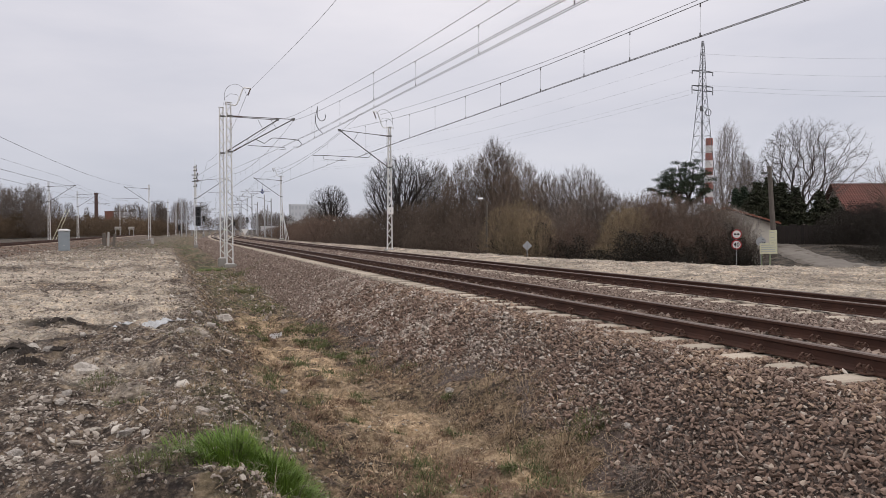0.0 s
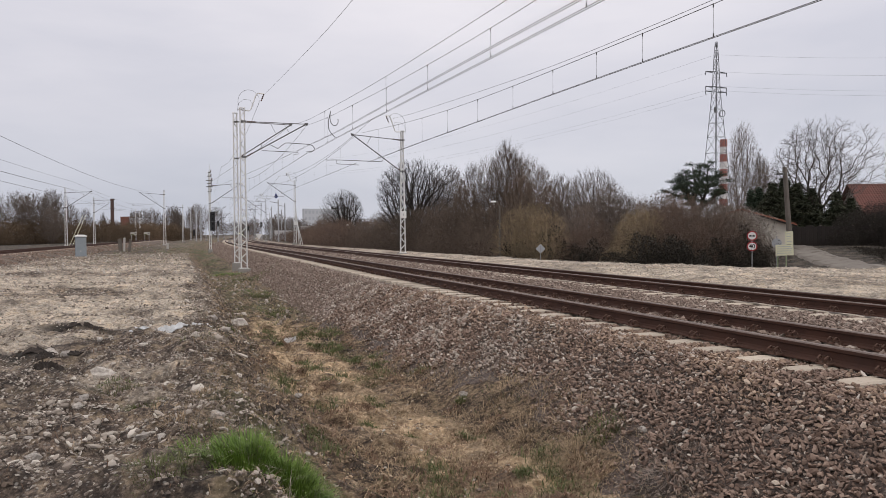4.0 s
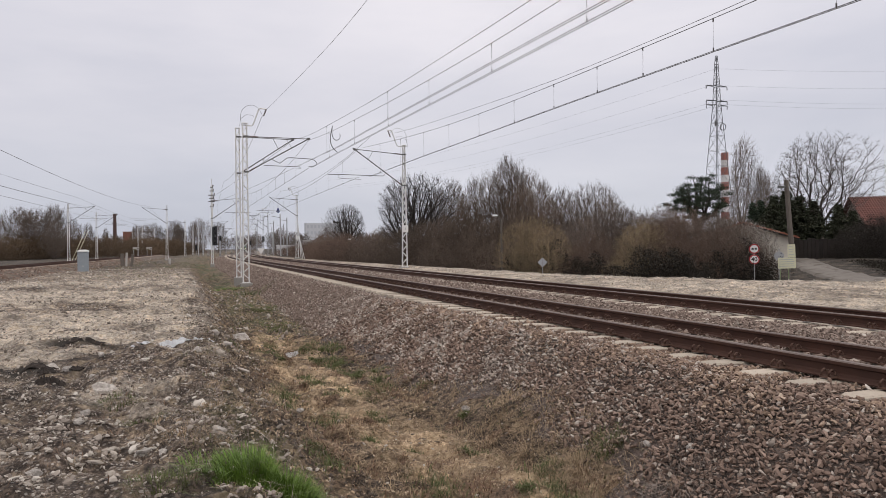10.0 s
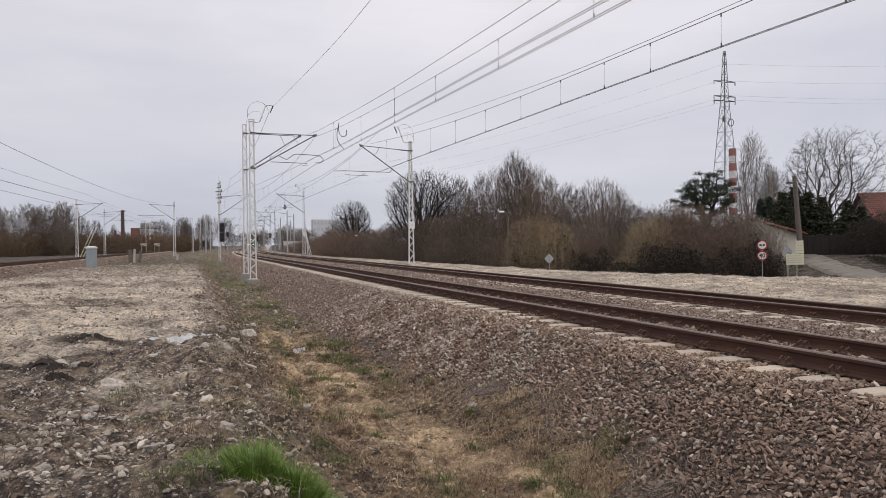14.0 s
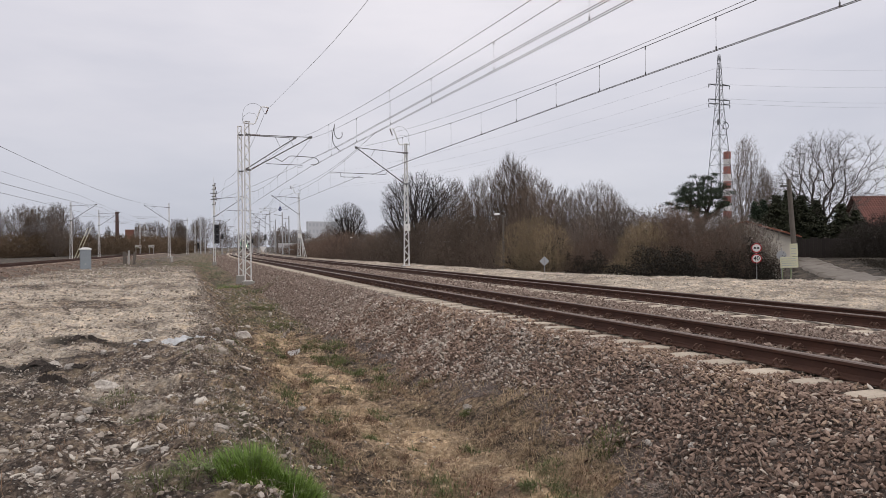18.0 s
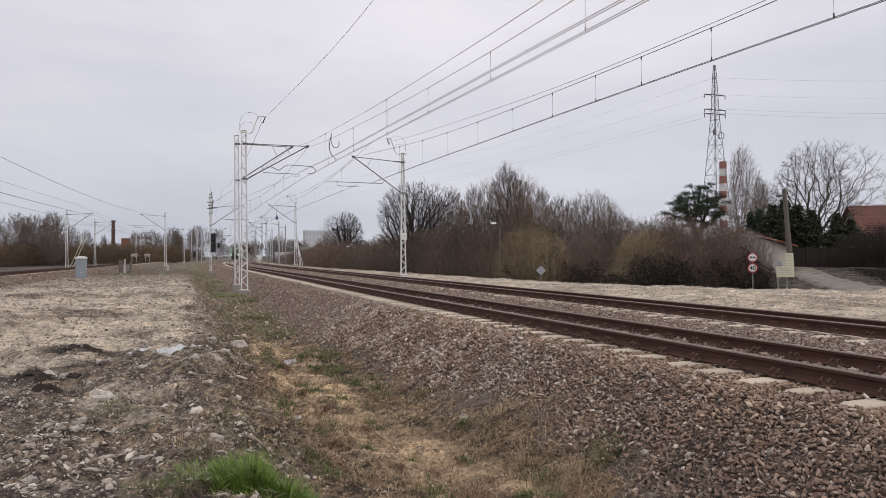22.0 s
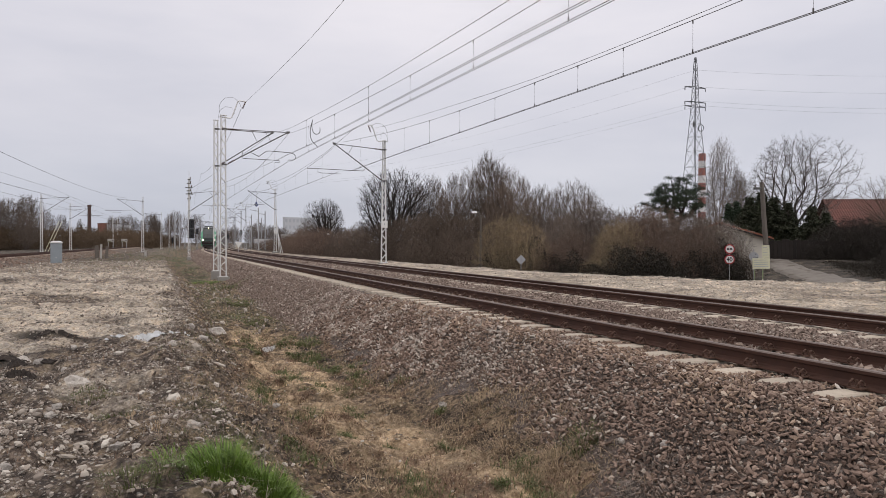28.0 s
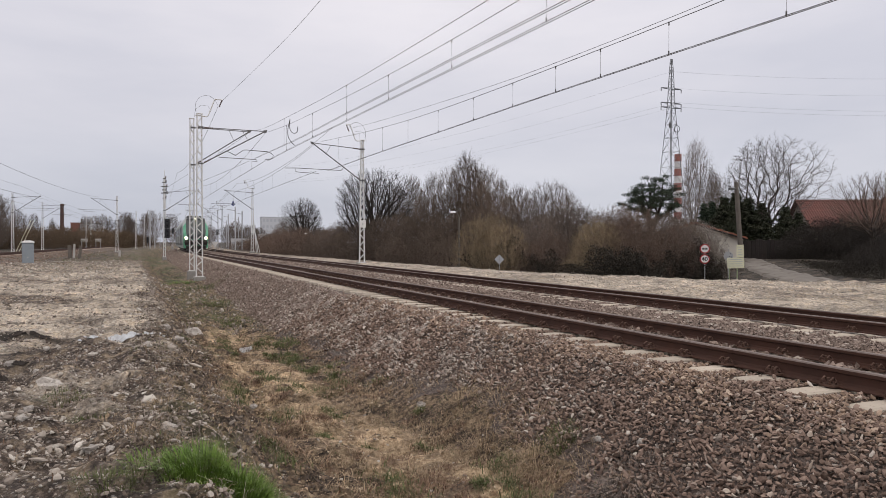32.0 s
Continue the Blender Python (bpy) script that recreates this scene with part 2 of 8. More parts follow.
MAT = dict(
    ground=ground_material(),
    ballast=stones_material("ballast_stone", (0.082, 0.053, 0.039), (0.375, 0.275, 0.218), (0.62, 0.55, 0.46), 0.04, (0.232, 0.162, 0.127)),
    ballast_far=stones_material("ballast_stone_far", (0.125, 0.093, 0.076), (0.36, 0.28, 0.23), (0.488, 0.427, 0.369), 0.05, (0.243, 0.183, 0.151)),
    ballast_single=surface("single_ballast_stone", (0.24, 0.172, 0.135), (0.12, 0.082, 0.064), scale=1.2, fine=6, rough=0.9, bump=0.4, depth=0.1, random_tint=0.4),
    ballast_warm=stones_material("dusty_brown_ballast", (0.20, 0.14, 0.10), (0.44, 0.325, 0.24), (0.62, 0.52, 0.42), 0.06, (0.31, 0.222, 0.162)),
    ballast_pale=stones_material("pale_ballast_stone", (0.27, 0.217, 0.182), (0.46, 0.40, 0.345), (0.66, 0.61, 0.54), 0.2),
    # bed colour taken near black to deepen the shade in gaps between stones
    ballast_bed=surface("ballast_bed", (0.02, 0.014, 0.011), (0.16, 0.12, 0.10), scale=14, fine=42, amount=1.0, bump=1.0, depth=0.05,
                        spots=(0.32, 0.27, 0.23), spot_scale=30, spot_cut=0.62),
    rubble=stones_material("pale_rubble", (0.099, 0.077, 0.062), (0.375, 0.32, 0.27), (0.68, 0.63, 0.56), 0.30),
    bank_soil=surface("dark_bank_soil", (0.150, 0.112, 0.084), (0.062, 0.046, 0.036), scale=0.9, fine=6, amount=1.0, rough=0.95, bump=0.8, depth=0.12, spots=(0.25, 0.20, 0.15), spot_scale=2.5, spot_cut=0.60),
    clod=stones_material("soil_clod", (0.075, 0.056, 0.043), (0.17, 0.13, 0.10), (0.34, 0.275, 0.215), 0.1),
    rubble_single=surface("pale_broken_stone", (0.62, 0.58, 0.53), (0.28, 0.25, 0.22), scale=3, fine=12, amount=0.9, rough=0.9, bump=0.5, depth=0.05, random_tint=0.2),
    concrete=surface("sleeper_concrete", (0.50, 0.435, 0.355), (0.355, 0.305, 0.245), scale=5, fine=80, rough=0.9, random_tint=0.14, spots=(0.198, 0.153, 0.117), spot_cut=0.66),
    old_concrete=surface("weathered_footing_concrete", (0.34, 0.325, 0.30), (0.19, 0.18, 0.165), scale=4, fine=40, rough=0.95, bump=0.4, depth=0.01),
    # greyer copy of the mast steel for far posts, haze put into its colour
    mast_hazy=surface("hazy_grey_steel", (0.40, 0.40, 0.41), (0.30, 0.30, 0.30), scale=2, fine=20, rough=0.7, metal=0.1, bump=0, random_tint=0.3),
    cast=surface("cast_concrete", (0.47, 0.45, 0.42), (0.32, 0.30, 0.28), scale=3, fine=50, rough=0.9),
    rail=surface("rusty_rail", (0.072, 0.029, 0.017), (0.028, 0.013, 0.009), scale=4, fine=60, rough=0.85, metal=0.0, bump=0.2, depth=0.002),
    rail_head=surface("worn_rail_head", (0.20, 0.155, 0.135), (0.11, 0.08, 0.068), scale=3, fine=30, rough=0.55, metal=0.5, bump=0.05),
    clip=surface("rusty_clip", (0.11, 0.058, 0.04), (0.05, 0.03, 0.022), scale=30, fine=120, rough=0.8, metal=0.2),
    mast=surface("galvanised_steel", (0.80, 0.80, 0.79), (0.60, 0.60, 0.58), scale=3, fine=40, rough=0.55, metal=0.25, bump=0.05, spots=(0.36, 0.30, 0.24), spot_scale=6, spot_cut=0.7),
    arm=surface("weathered_steel_tube", (0.11, 0.11, 0.115), (0.20, 0.19, 0.18), scale=6, fine=50, rough=0.55, metal=0.5, bump=0.05),
    wire=surface("drawn_copper_wire", (0.075, 0.07, 0.07), (0.13, 0.12, 0.11), scale=2, fine=40, rough=0.5, metal=0.6, bump=0),
    insulator=surface("brown_porcelain", (0.085, 0.04, 0.03), (0.05, 0.03, 0.025), scale=10, fine=60, rough=0.25, bump=0),
    signal_black=surface("black_signal_housing", (0.014, 0.014, 0.016), (0.03, 0.03, 0.03), scale=5, fine=60, rough=0.5, bump=0.05),
    lens=surface("dark_lens", (0.02, 0.02, 0.025), (0.04, 0.03, 0.03), rough=0.1, bump=0),
    cabinet=surface("grey_painted_cabinet", (0.30, 0.34, 0.37), (0.24, 0.27, 0.29), scale=3, fine=40, rough=0.6, bump=0.08, spots=(0.15, 0.16, 0.17), spot_cut=0.68),
    cabinet_lid=surface("pale_lid", (0.66, 0.66, 0.65), (0.5, 0.5, 0.48), rough=0.7),
    bark=surface("grey_brown_bark", (0.095, 0.077, 0.066), (0.05, 0.041, 0.036), scale=3, fine=25, rough=0.95, random_tint=0.25),
    bark_dark=surface("dark_oak_bark", (0.040, 0.033, 0.029), (0.024, 0.019, 0.016), scale=3, fine=25, rough=0.95),
    bark_birch=surface("birch_bark", (0.30, 0.27, 0.25), (0.12, 0.10, 0.09), scale=2, fine=20, rough=0.95, random_tint=0.2),
    twig=surface("brown_twigs", (0.150, 0.113, 0.088), (0.085, 0.064, 0.05), scale=1.2, fine=20, rough=0.95, random_tint=0.4),
    twig_red=surface("reddish_twigs", (0.185, 0.128, 0.098), (0.105, 0.073, 0.057), scale=1.2, fine=20, rough=0.95, random_tint=0.4),
    twig_olive=surface("olive_budding_twigs", (0.31, 0.235, 0.15), (0.19, 0.145, 0.093), scale=1.2, fine=20, rough=0.95, random_tint=0.3),
    twig_grey=surface("grey_twigs", (0.190, 0.150, 0.124), (0.11, 0.086, 0.073), scale=1.2, fine=20, rough=0.95, random_tint=0.35),
    twig_far=surface("hazy_far_twigs", (0.148, 0.118, 0.098), (0.10, 0.078, 0.062), scale=0.5, fine=8, rough=0.95, random_tint=0.2),
    twig_scrub=surface("ochre_scrub_twigs", (0.155, 0.108, 0.068), (0.092, 0.066, 0.043), scale=0.5, fine=8, rough=0.95, random_tint=0.3),
    # near-black flakes: shade at the foot of bushes put into colour
    bramble=surface("shade_fill_flakes", (0.024, 0.021, 0.015), (0.042, 0.033, 0.023), scale=2, fine=20, rough=0.9, island=0.4),
    bud_red=surface("pinkish_buds", (0.235, 0.165, 0.12), (0.15, 0.104, 0.075), scale=3, fine=40, rough=0.9, island=0.3),
    bud_brown=surface("brown_buds", (0.15, 0.118, 0.092), (0.10, 0.078, 0.06), scale=3, fine=40, rough=0.9, island=0.3),
    heap=stones_material("heaped_rubble", (0.229, 0.194, 0.163), (0.440, 0.392, 0.334), (0.722, 0.678, 0.607), 0.30),
    dull_wall=surface("dull_plaster", (0.19, 0.155, 0.13), (0.14, 0.113, 0.097), scale=0.8, fine=12, rough=0.9),
    dead_leaf=surface("dead_leaves", (0.125, 0.088, 0.066), (0.07, 0.05, 0.038), scale=1, fine=12, rough=0.9, island=0.4),
    crumb=stones_material("sandy_crumbs", (0.16, 0.11, 0.07), (0.48, 0.36, 0.235), (0.78, 0.66, 0.49), 0.25),
    blossom=surface("white_blossom", (0.62, 0.58, 0.52), (0.36, 0.31, 0.26), scale=6, fine=40, rough=0.9, island=0.3),
    bud=surface("opening_buds", (0.34, 0.285, 0.155), (0.22, 0.18, 0.10), scale=3, fine=40, rough=0.9, island=0.3),
    needle=surface("dark_needles", (0.026, 0.042, 0.024), (0.042, 0.06, 0.033), scale=3, fine=30, rough=0.9, island=0.35),
    needle_brown=surface("bronzed_thuja", (0.028, 0.038, 0.018), (0.055, 0.047, 0.028), scale=2, fine=30, rough=0.9, island=0.35),
    grass=surface("fresh_grass", (0.094, 0.171, 0.020), (0.193, 0.270, 0.050), scale=3, fine=20, rough=0.6, bump=0, island=0.45),
    straw=surface("dry_grass", (0.43, 0.325, 0.21), (0.14, 0.098, 0.062), scale=2, fine=20, rough=0.9, bump=0, island=0.4),
    dead_grass=surface("reddish_dead_grass", (0.235, 0.147, 0.095), (0.085, 0.053, 0.036), scale=2, fine=20, rough=0.9, bump=0, island=0.4),
    stalk=surface("grey_dead_stalks", (0.30, 0.25, 0.215), (0.15, 0.12, 0.10), scale=2, fine=20, rough=0.9, bump=0, island=0.4),
    weed=surface("dull_green_weed", (0.095, 0.115, 0.04), (0.15, 0.15, 0.065), scale=3, fine=20, rough=0.9, bump=0, island=0.35),
    plastic=surface("dirty_white_plastic", (0.62, 0.64, 0.66), (0.22, 0.22, 0.22), scale=7, fine=30, rough=0.45, bump=0.1),
    char=surface("charred_scrap", (0.018, 0.015, 0.013), (0.075, 0.056, 0.045), scale=9, fine=60, rough=0.9),
    road=surface("grey_road", (0.215, 0.196, 0.172), (0.12, 0.105, 0.09), scale=0.7, fine=9, amount=0.9, rough=0.95, bump=0.3, depth=0.02, spots=(0.10, 0.083, 0.066), spot_scale=1.1, spot_cut=0.6),
    pylon=surface("grey_pylon_steel", (0.17, 0.18, 0.19), (0.12, 0.12, 0.13), rough=0.6, metal=0.3, bump=0),
    # red with distance haze mixed into the colour
    red_paint=surface("hazy_red_paint", (0.36, 0.17, 0.15), (0.30, 0.16, 0.145), scale=0.3, fine=3, rough=0.8, bump=0),
    white_paint=surface("white_paint", (0.62, 0.61, 0.60), (0.52, 0.51, 0.50), scale=0.6, fine=6, rough=0.7, bump=0.05),
    sign_red=surface("sign_red", (0.45, 0.035, 0.04), (0.36, 0.03, 0.035), rough=0.5, bump=0),
    sign_white=surface("sign_white", (0.80, 0.79, 0.77), (0.70, 0.69, 0.66), rough=0.5, bump=0),
    sign_black=surface("sign_black", (0.02, 0.02, 0.02), (0.03, 0.03, 0.03), rough=0.5, bump=0),
    sign_cream=surface("pale_yellow_board", (0.74, 0.72, 0.50), (0.62, 0.60, 0.43), rough=0.6, bump=0),
    sign_back=surface("sign_back_grey", (0.48, 0.49, 0.51), (0.40, 0.41, 0.42), rough=0.5, metal=0.4, bump=0),
    sign_blue=surface("sign_blue", (0.03, 0.05, 0.19), (0.03, 0.04, 0.14), rough=0.5, bump=0),
    green_pole=surface("green_post", (0.30, 0.36, 0.20), (0.24, 0.28, 0.16), rough=0.6, bump=0),
    post=surface("zinc_post", (0.42, 0.42, 0.42), (0.32, 0.32, 0.31), rough=0.5, metal=0.4, bump=0),
    old_wood=surface("weathered_grey_wood", (0.170, 0.149, 0.128), (0.093, 0.076, 0.064), scale=2, fine=30, rough=0.9),
    fence_wood=surface("dark_brown_boards", (0.022, 0.016, 0.014), (0.012, 0.009, 0.008), scale=2, fine=25, rough=0.85, random_tint=0.25),
    roof_red=surface("red_roof_tile", (0.15, 0.056, 0.043), (0.06, 0.037, 0.033), scale=0.25, fine=20, rough=0.85, random_tint=0.12),
    roof_orange=surface("orange_roof_tile", (0.34, 0.125, 0.075), (0.24, 0.095, 0.06), scale=1.5, fine=20, rough=0.85, random_tint=0.12),
    render_wall=surface("pale_rendered_wall", (0.70, 0.66, 0.57), (0.58, 0.54, 0.46), scale=0.8, fine=12, rough=0.9),
    # chimney bands: the haze of distance is painted into both colours
    stack_red=surface("hazy_red_band", (0.36, 0.15, 0.125), (0.29, 0.125, 0.11), scale=0.3, fine=4, rough=0.85, bump=0.05),
    stack_white=surface("hazy_white_band", (0.70, 0.69, 0.68), (0.58, 0.57, 0.56), scale=0.3, fine=4, rough=0.85, bump=0.05),
    brick_soot=surface("sooty_brown_brick", (0.115, 0.068, 0.058), (0.085, 0.054, 0.048), scale=0.5, fine=8, rough=0.9),
    brick=surface("red_brick_wall", (0.25, 0.115, 0.085), (0.17, 0.085, 0.07), scale=0.5, fine=8, rough=0.9),
    flats=surface("pale_panel_building", (0.64, 0.655, 0.68), (0.57, 0.585, 0.61), scale=0.05, fine=0.8, rough=0.9, bump=0),
    far_pane=surface("hazy_far_window", (0.50, 0.525, 0.56), (0.56, 0.58, 0.61), scale=0.4, fine=2, rough=0.3, bump=0),
    window=surface("far_window_glass", (0.42, 0.45, 0.49), (0.48, 0.50, 0.53), scale=0.4, fine=2, rough=0.15, bump=0),
    train_green=surface("train_green_paint", (0.11, 0.37, 0.225), (0.09, 0.31, 0.19), scale=0.4, fine=5, rough=0.35, bump=0),
    train_dark=surface("train_dark_grey_paint", (0.035, 0.042, 0.042), (0.05, 0.055, 0.055), scale=0.5, fine=6, rough=0.4, bump=0),
    train_white=surface("train_pale_paint", (0.42, 0.45, 0.44), (0.34, 0.37, 0.36), scale=0.5, fine=6, rough=0.4, bump=0),
    train_glass=surface("train_tinted_glass", (0.05, 0.06, 0.06), (0.08, 0.09, 0.09), scale=1, fine=6, rough=0.08, bump=0),
    headlight=surface("headlight", (1.0, 0.93, 0.72), (1.0, 0.93, 0.72), bump=0, glow=9.0, glow_colour=(1.0, 0.90, 0.52)),
    under=surface("underframe_grime", (0.03, 0.027, 0.025), (0.05, 0.043, 0.038), scale=3, fine=30, rough=0.9),
)

# ---- mesh helpers ----
import itertools


class Shape:
    """Collects vertices and faces of one mesh."""

    def __init__(self):
        self.v, self.f, self.slot = [], [], []

    def add(self, verts, faces, slot=0):
        k = len(self.v)
        self.v += [tuple(p) for p in verts]
        self.f += [tuple(i + k for i in f) for f in faces]
        self.slot += [slot] * len(faces)
        return self

    def box(self, x0, y0, z0, x1, y1, z1, m=None, slot=0):
        p = [Vector(c) for c in ((x0, y0, z0), (x1, y0, z0), (x1, y1, z0), (x0, y1, z0), (x0, y0, z1), (x1, y0, z1), (x1, y1, z1), (x0, y1, z1))]
        return self.add([m @ c for c in p] if m else p, [(3, 2, 1, 0), (4, 5, 6, 7), (0, 1, 5, 4), (1, 2, 6, 5), (2, 3, 7, 6), (3, 0, 4, 7)], slot)

    def bevel_box(self, x0, y0, z0, x1, y1, z1, e, m=None, slot=0):
        """A box whose upright edges and top rim are chamfered."""
        a = [(x0 + e, y0), (x1 - e, y0), (x1, y0 + e), (x1, y1 - e), (x1 - e, y1), (x0 + e, y1), (x0, y1 - e), (x0, y0 + e)]
        cx, cy = (x0 + x1) / 2, (y0 + y1) / 2
        top = [(cx + (x - cx) * (1 - 2 * e / (x1 - x0)), cy + (y - cy) * (1 - 2 * e / (y1 - y0))) for x, y in a]
        p = [Vector((x, y, z0)) for x, y in a] + [Vector((x, y, z1 - e)) for x, y in a] + [Vector((x, y, z1)) for x, y in top]
        f = [tuple(reversed(range(8))), tuple(range(16, 24))]
        for r in (0, 8):
            f += [(r + i, r + (i + 1) % 8, r + 8 + (i + 1) % 8, r + 8 + i) for i in range(8)]
        return self.add([m @ c for c in p] if m else p, f, slot)

    def tube(self, points, radius, sides=6, slot=0, m=None):
        pts = [Vector(p) for p in points]
        radii = radius if isinstance(radius, (list, tuple)) else [radius] * len(pts)
        rings = []
        for i, p in enumerate(pts):
            d = (pts[min(i + 1, len(pts) - 1)] - pts[max(i - 1, 0)]).normalized()
            side = d.cross(Vector((0, 0, 1)) if abs(d.z) < 0.9 else Vector((0, 1, 0))).normalized()
            up = side.cross(d)
            rings.append([p + (side * math.cos(a) + up * math.sin(a)) * radii[i] for a in (2 * math.pi * j / sides for j in range(sides))])
        v = [c for r in rings for c in r]
        f = [(i * sides + j, i * sides + (j + 1) % sides, (i + 1) * sides + (j + 1) % sides, (i + 1) * sides + j) for i in range(len(pts) - 1) for j in range(sides)]
        f += [tuple(reversed(range(sides))), tuple(range((len(pts) - 1) * sides, len(pts) * sides))]
        return self.add([m @ c for c in v] if m else v, f, slot)

    def prism(self, outline, axis_from, axis_to, m=None, slot=0):
        """An outline in x, z drawn out along y."""
        n = len(outline)
        v = [Vector((x, axis_from, z)) for x, z in outline] + [Vector((x, axis_to, z)) for x, z in outline]
        f = [(i, (i + 1) % n, n + (i + 1) % n, n + i) for i in range(n)] + [tuple(reversed(range(n))), tuple(range(n, 2 * n))]
        return self.add([m @ c for c in v] if m else v, f, slot)


def mesh_of(name, shape, mats, smooth=False):
    me = bpy.data.meshes.new(name)
    me.from_pydata([tuple(p) for p in shape.v], [], shape.f)
    for m in mats if isinstance(mats, (list, tuple)) else [mats]:
        me.materials.append(m)
    if any(shape.slot):
        me.polygons.foreach_set("material_index", shape.slot)
    if smooth:
        me.polygons.foreach_set("use_smooth", [True] * len(me.polygons))
    me.update()
    return me


def array_mesh(name, verts, quads, mat, smooth=False):
    """A mesh from arrays: verts (n, 3) and faces (m, 3 or 4)."""
    me = bpy.data.meshes.new(name)
    k = quads.shape[1]
    me.vertices.add(len(verts))
    me.vertices.foreach_set("co", np.ascontiguousarray(verts, np.float32).ravel())
    me.loops.add(quads.size)
    me.loops.foreach_set("vertex_index", np.ascontiguousarray(quads, np.int32).ravel())
    me.polygons.add(len(quads))
    me.polygons.foreach_set("loop_start", np.arange(0, quads.size, k, dtype=np.int32))
    me.polygons.foreach_set("use_smooth", np.full(len(quads), smooth))
    me.update(calc_edges=True)
    for m in mat if isinstance(mat, (list, tuple)) else [mat]:
        me.materials.append(m)
    return me


def part(name, shape, mats, parent, label="", at=None, smooth=False):
    """Links a shape (or a ready mesh) as one mesh object under a thing or a part."""
    ob = new(name, shape if isinstance(shape, bpy.types.Mesh) else mesh_of(name, shape, mats, smooth))
    ob.parent = parent
    if at is not None:
        ob.matrix_basis = at
    if label:
        ob["label"] = label
    return ob


def thing(name, label, category, at=None, group="", kind="", data=None):
    ob = new(name, data)
    if at is not None:
        ob.matrix_basis = at
    return tagged(ob, label, category, group, kind)


# ---- the line: a wide right-hand curve, x to the right of it and z from the rail heads ----
BEND, AWAY, TURN = 0.00029, 6.556, radians(19.98)
GAP = 3.84
U, N = np.array((-math.sin(TURN), math.cos(TURN))), np.array((math.cos(TURN), math.sin(TURN)))
MIDDLE = N * (AWAY + 1 / BEND)


# the alignment eases left of the plain arc, then bends right into the station throat
EASE_S = np.arange(-3000.0, 4200.0, 2.0)
EASE_V = np.interp(EASE_S, (-3000, 40, 62, 85, 112, 130, 152, 180, 205, 240, 300, 350, 400, 600, 800, 1300, 4200), (0, 0, -0.35, -0.7, -0.72, -0.52, 0.0, 0.65, 1.35, 2.5, 4.3, 4.4, 3.2, -9.5, -32.0, -120.0, -2000.0))
for _ in range(40):
    EASE_V[1:-1] = (EASE_V[:-2] + EASE_V[1:-1] + EASE_V[2:]) / 3


def line(s, v):
    """World x, y of the place s metres along the near track and v metres to its right (arrays or numbers)."""
    th = np.asarray(s, float) * BEND
    r = 1 / BEND - np.asarray(v, float) - np.interp(s, EASE_S, EASE_V)
    return MIDDLE[0] + r * (np.sin(th) * U[0] - np.cos(th) * N[0]), MIDDLE[1] + r * (np.sin(th) * U[1] - np.cos(th) * N[1])


def along(x, y):
    """The opposite of line()."""
    dx, dy = np.asarray(x, float) - MIDDLE[0], np.asarray(y, float) - MIDDLE[1]
    th = np.arctan2(dx * U[0] + dy * U[1], -(dx * N[0] + dy * N[1]))
    return th / BEND, 1 / BEND - np.hypot(dx, dy) - np.interp(th / BEND, EASE_S, EASE_V)


def line_pose(s, v, z=0.0, turn=0.0):
    x, y = line(s, v)
    (x0, y0), (x1, y1) = line(s - 2.0, v), line(s + 2.0, v)
    return pose(float(x), float(y), z, 0, 0, math.degrees(math.atan2(x0 - x1, y1 - y0)) + turn)


def wobble(x, y, seed, waves):
    """Sums of sines in many directions: a cheap smooth noise on arrays, about -1 to 1."""
    rs = np.random.RandomState(seed)
    out = np.zeros_like(np.asarray(x, float))
    for wave, amp in waves:
        for _ in range(5):
            a, p = rs.rand() * math.tau, rs.rand() * math.tau
            k = math.tau / wave * (0.6 + 0.8 * rs.rand())
            out += amp / 2.2 * np.sin(k * (x * math.cos(a) + y * math.sin(a)) + p)
    return out


def verge_edge(s):
    return np.interp(s, (-20, 8, 14, 17, 20, 28, 41, 58, 90, 140), (34, 26, 18, 14.8, 11.8, 9.7, 9.0, 8.2, 7.4, 7.2))


def toe_line(s):
    """How far up the ballast slope soil and grass have crept."""
    return np.interp(s, (2, 5.07, 5.5, 6.6, 7.3, 8.3, 8.7, 10, 12, 15, 20), (-3.15, -2.95, -2.74, -2.8, -2.5, -2.46, -2.7, -2.92, -3.02, -3.0, -3.3)) + 0.05 * np.sin(s * 9.3 + 1) + 0.04 * np.sin(s * 17.7)


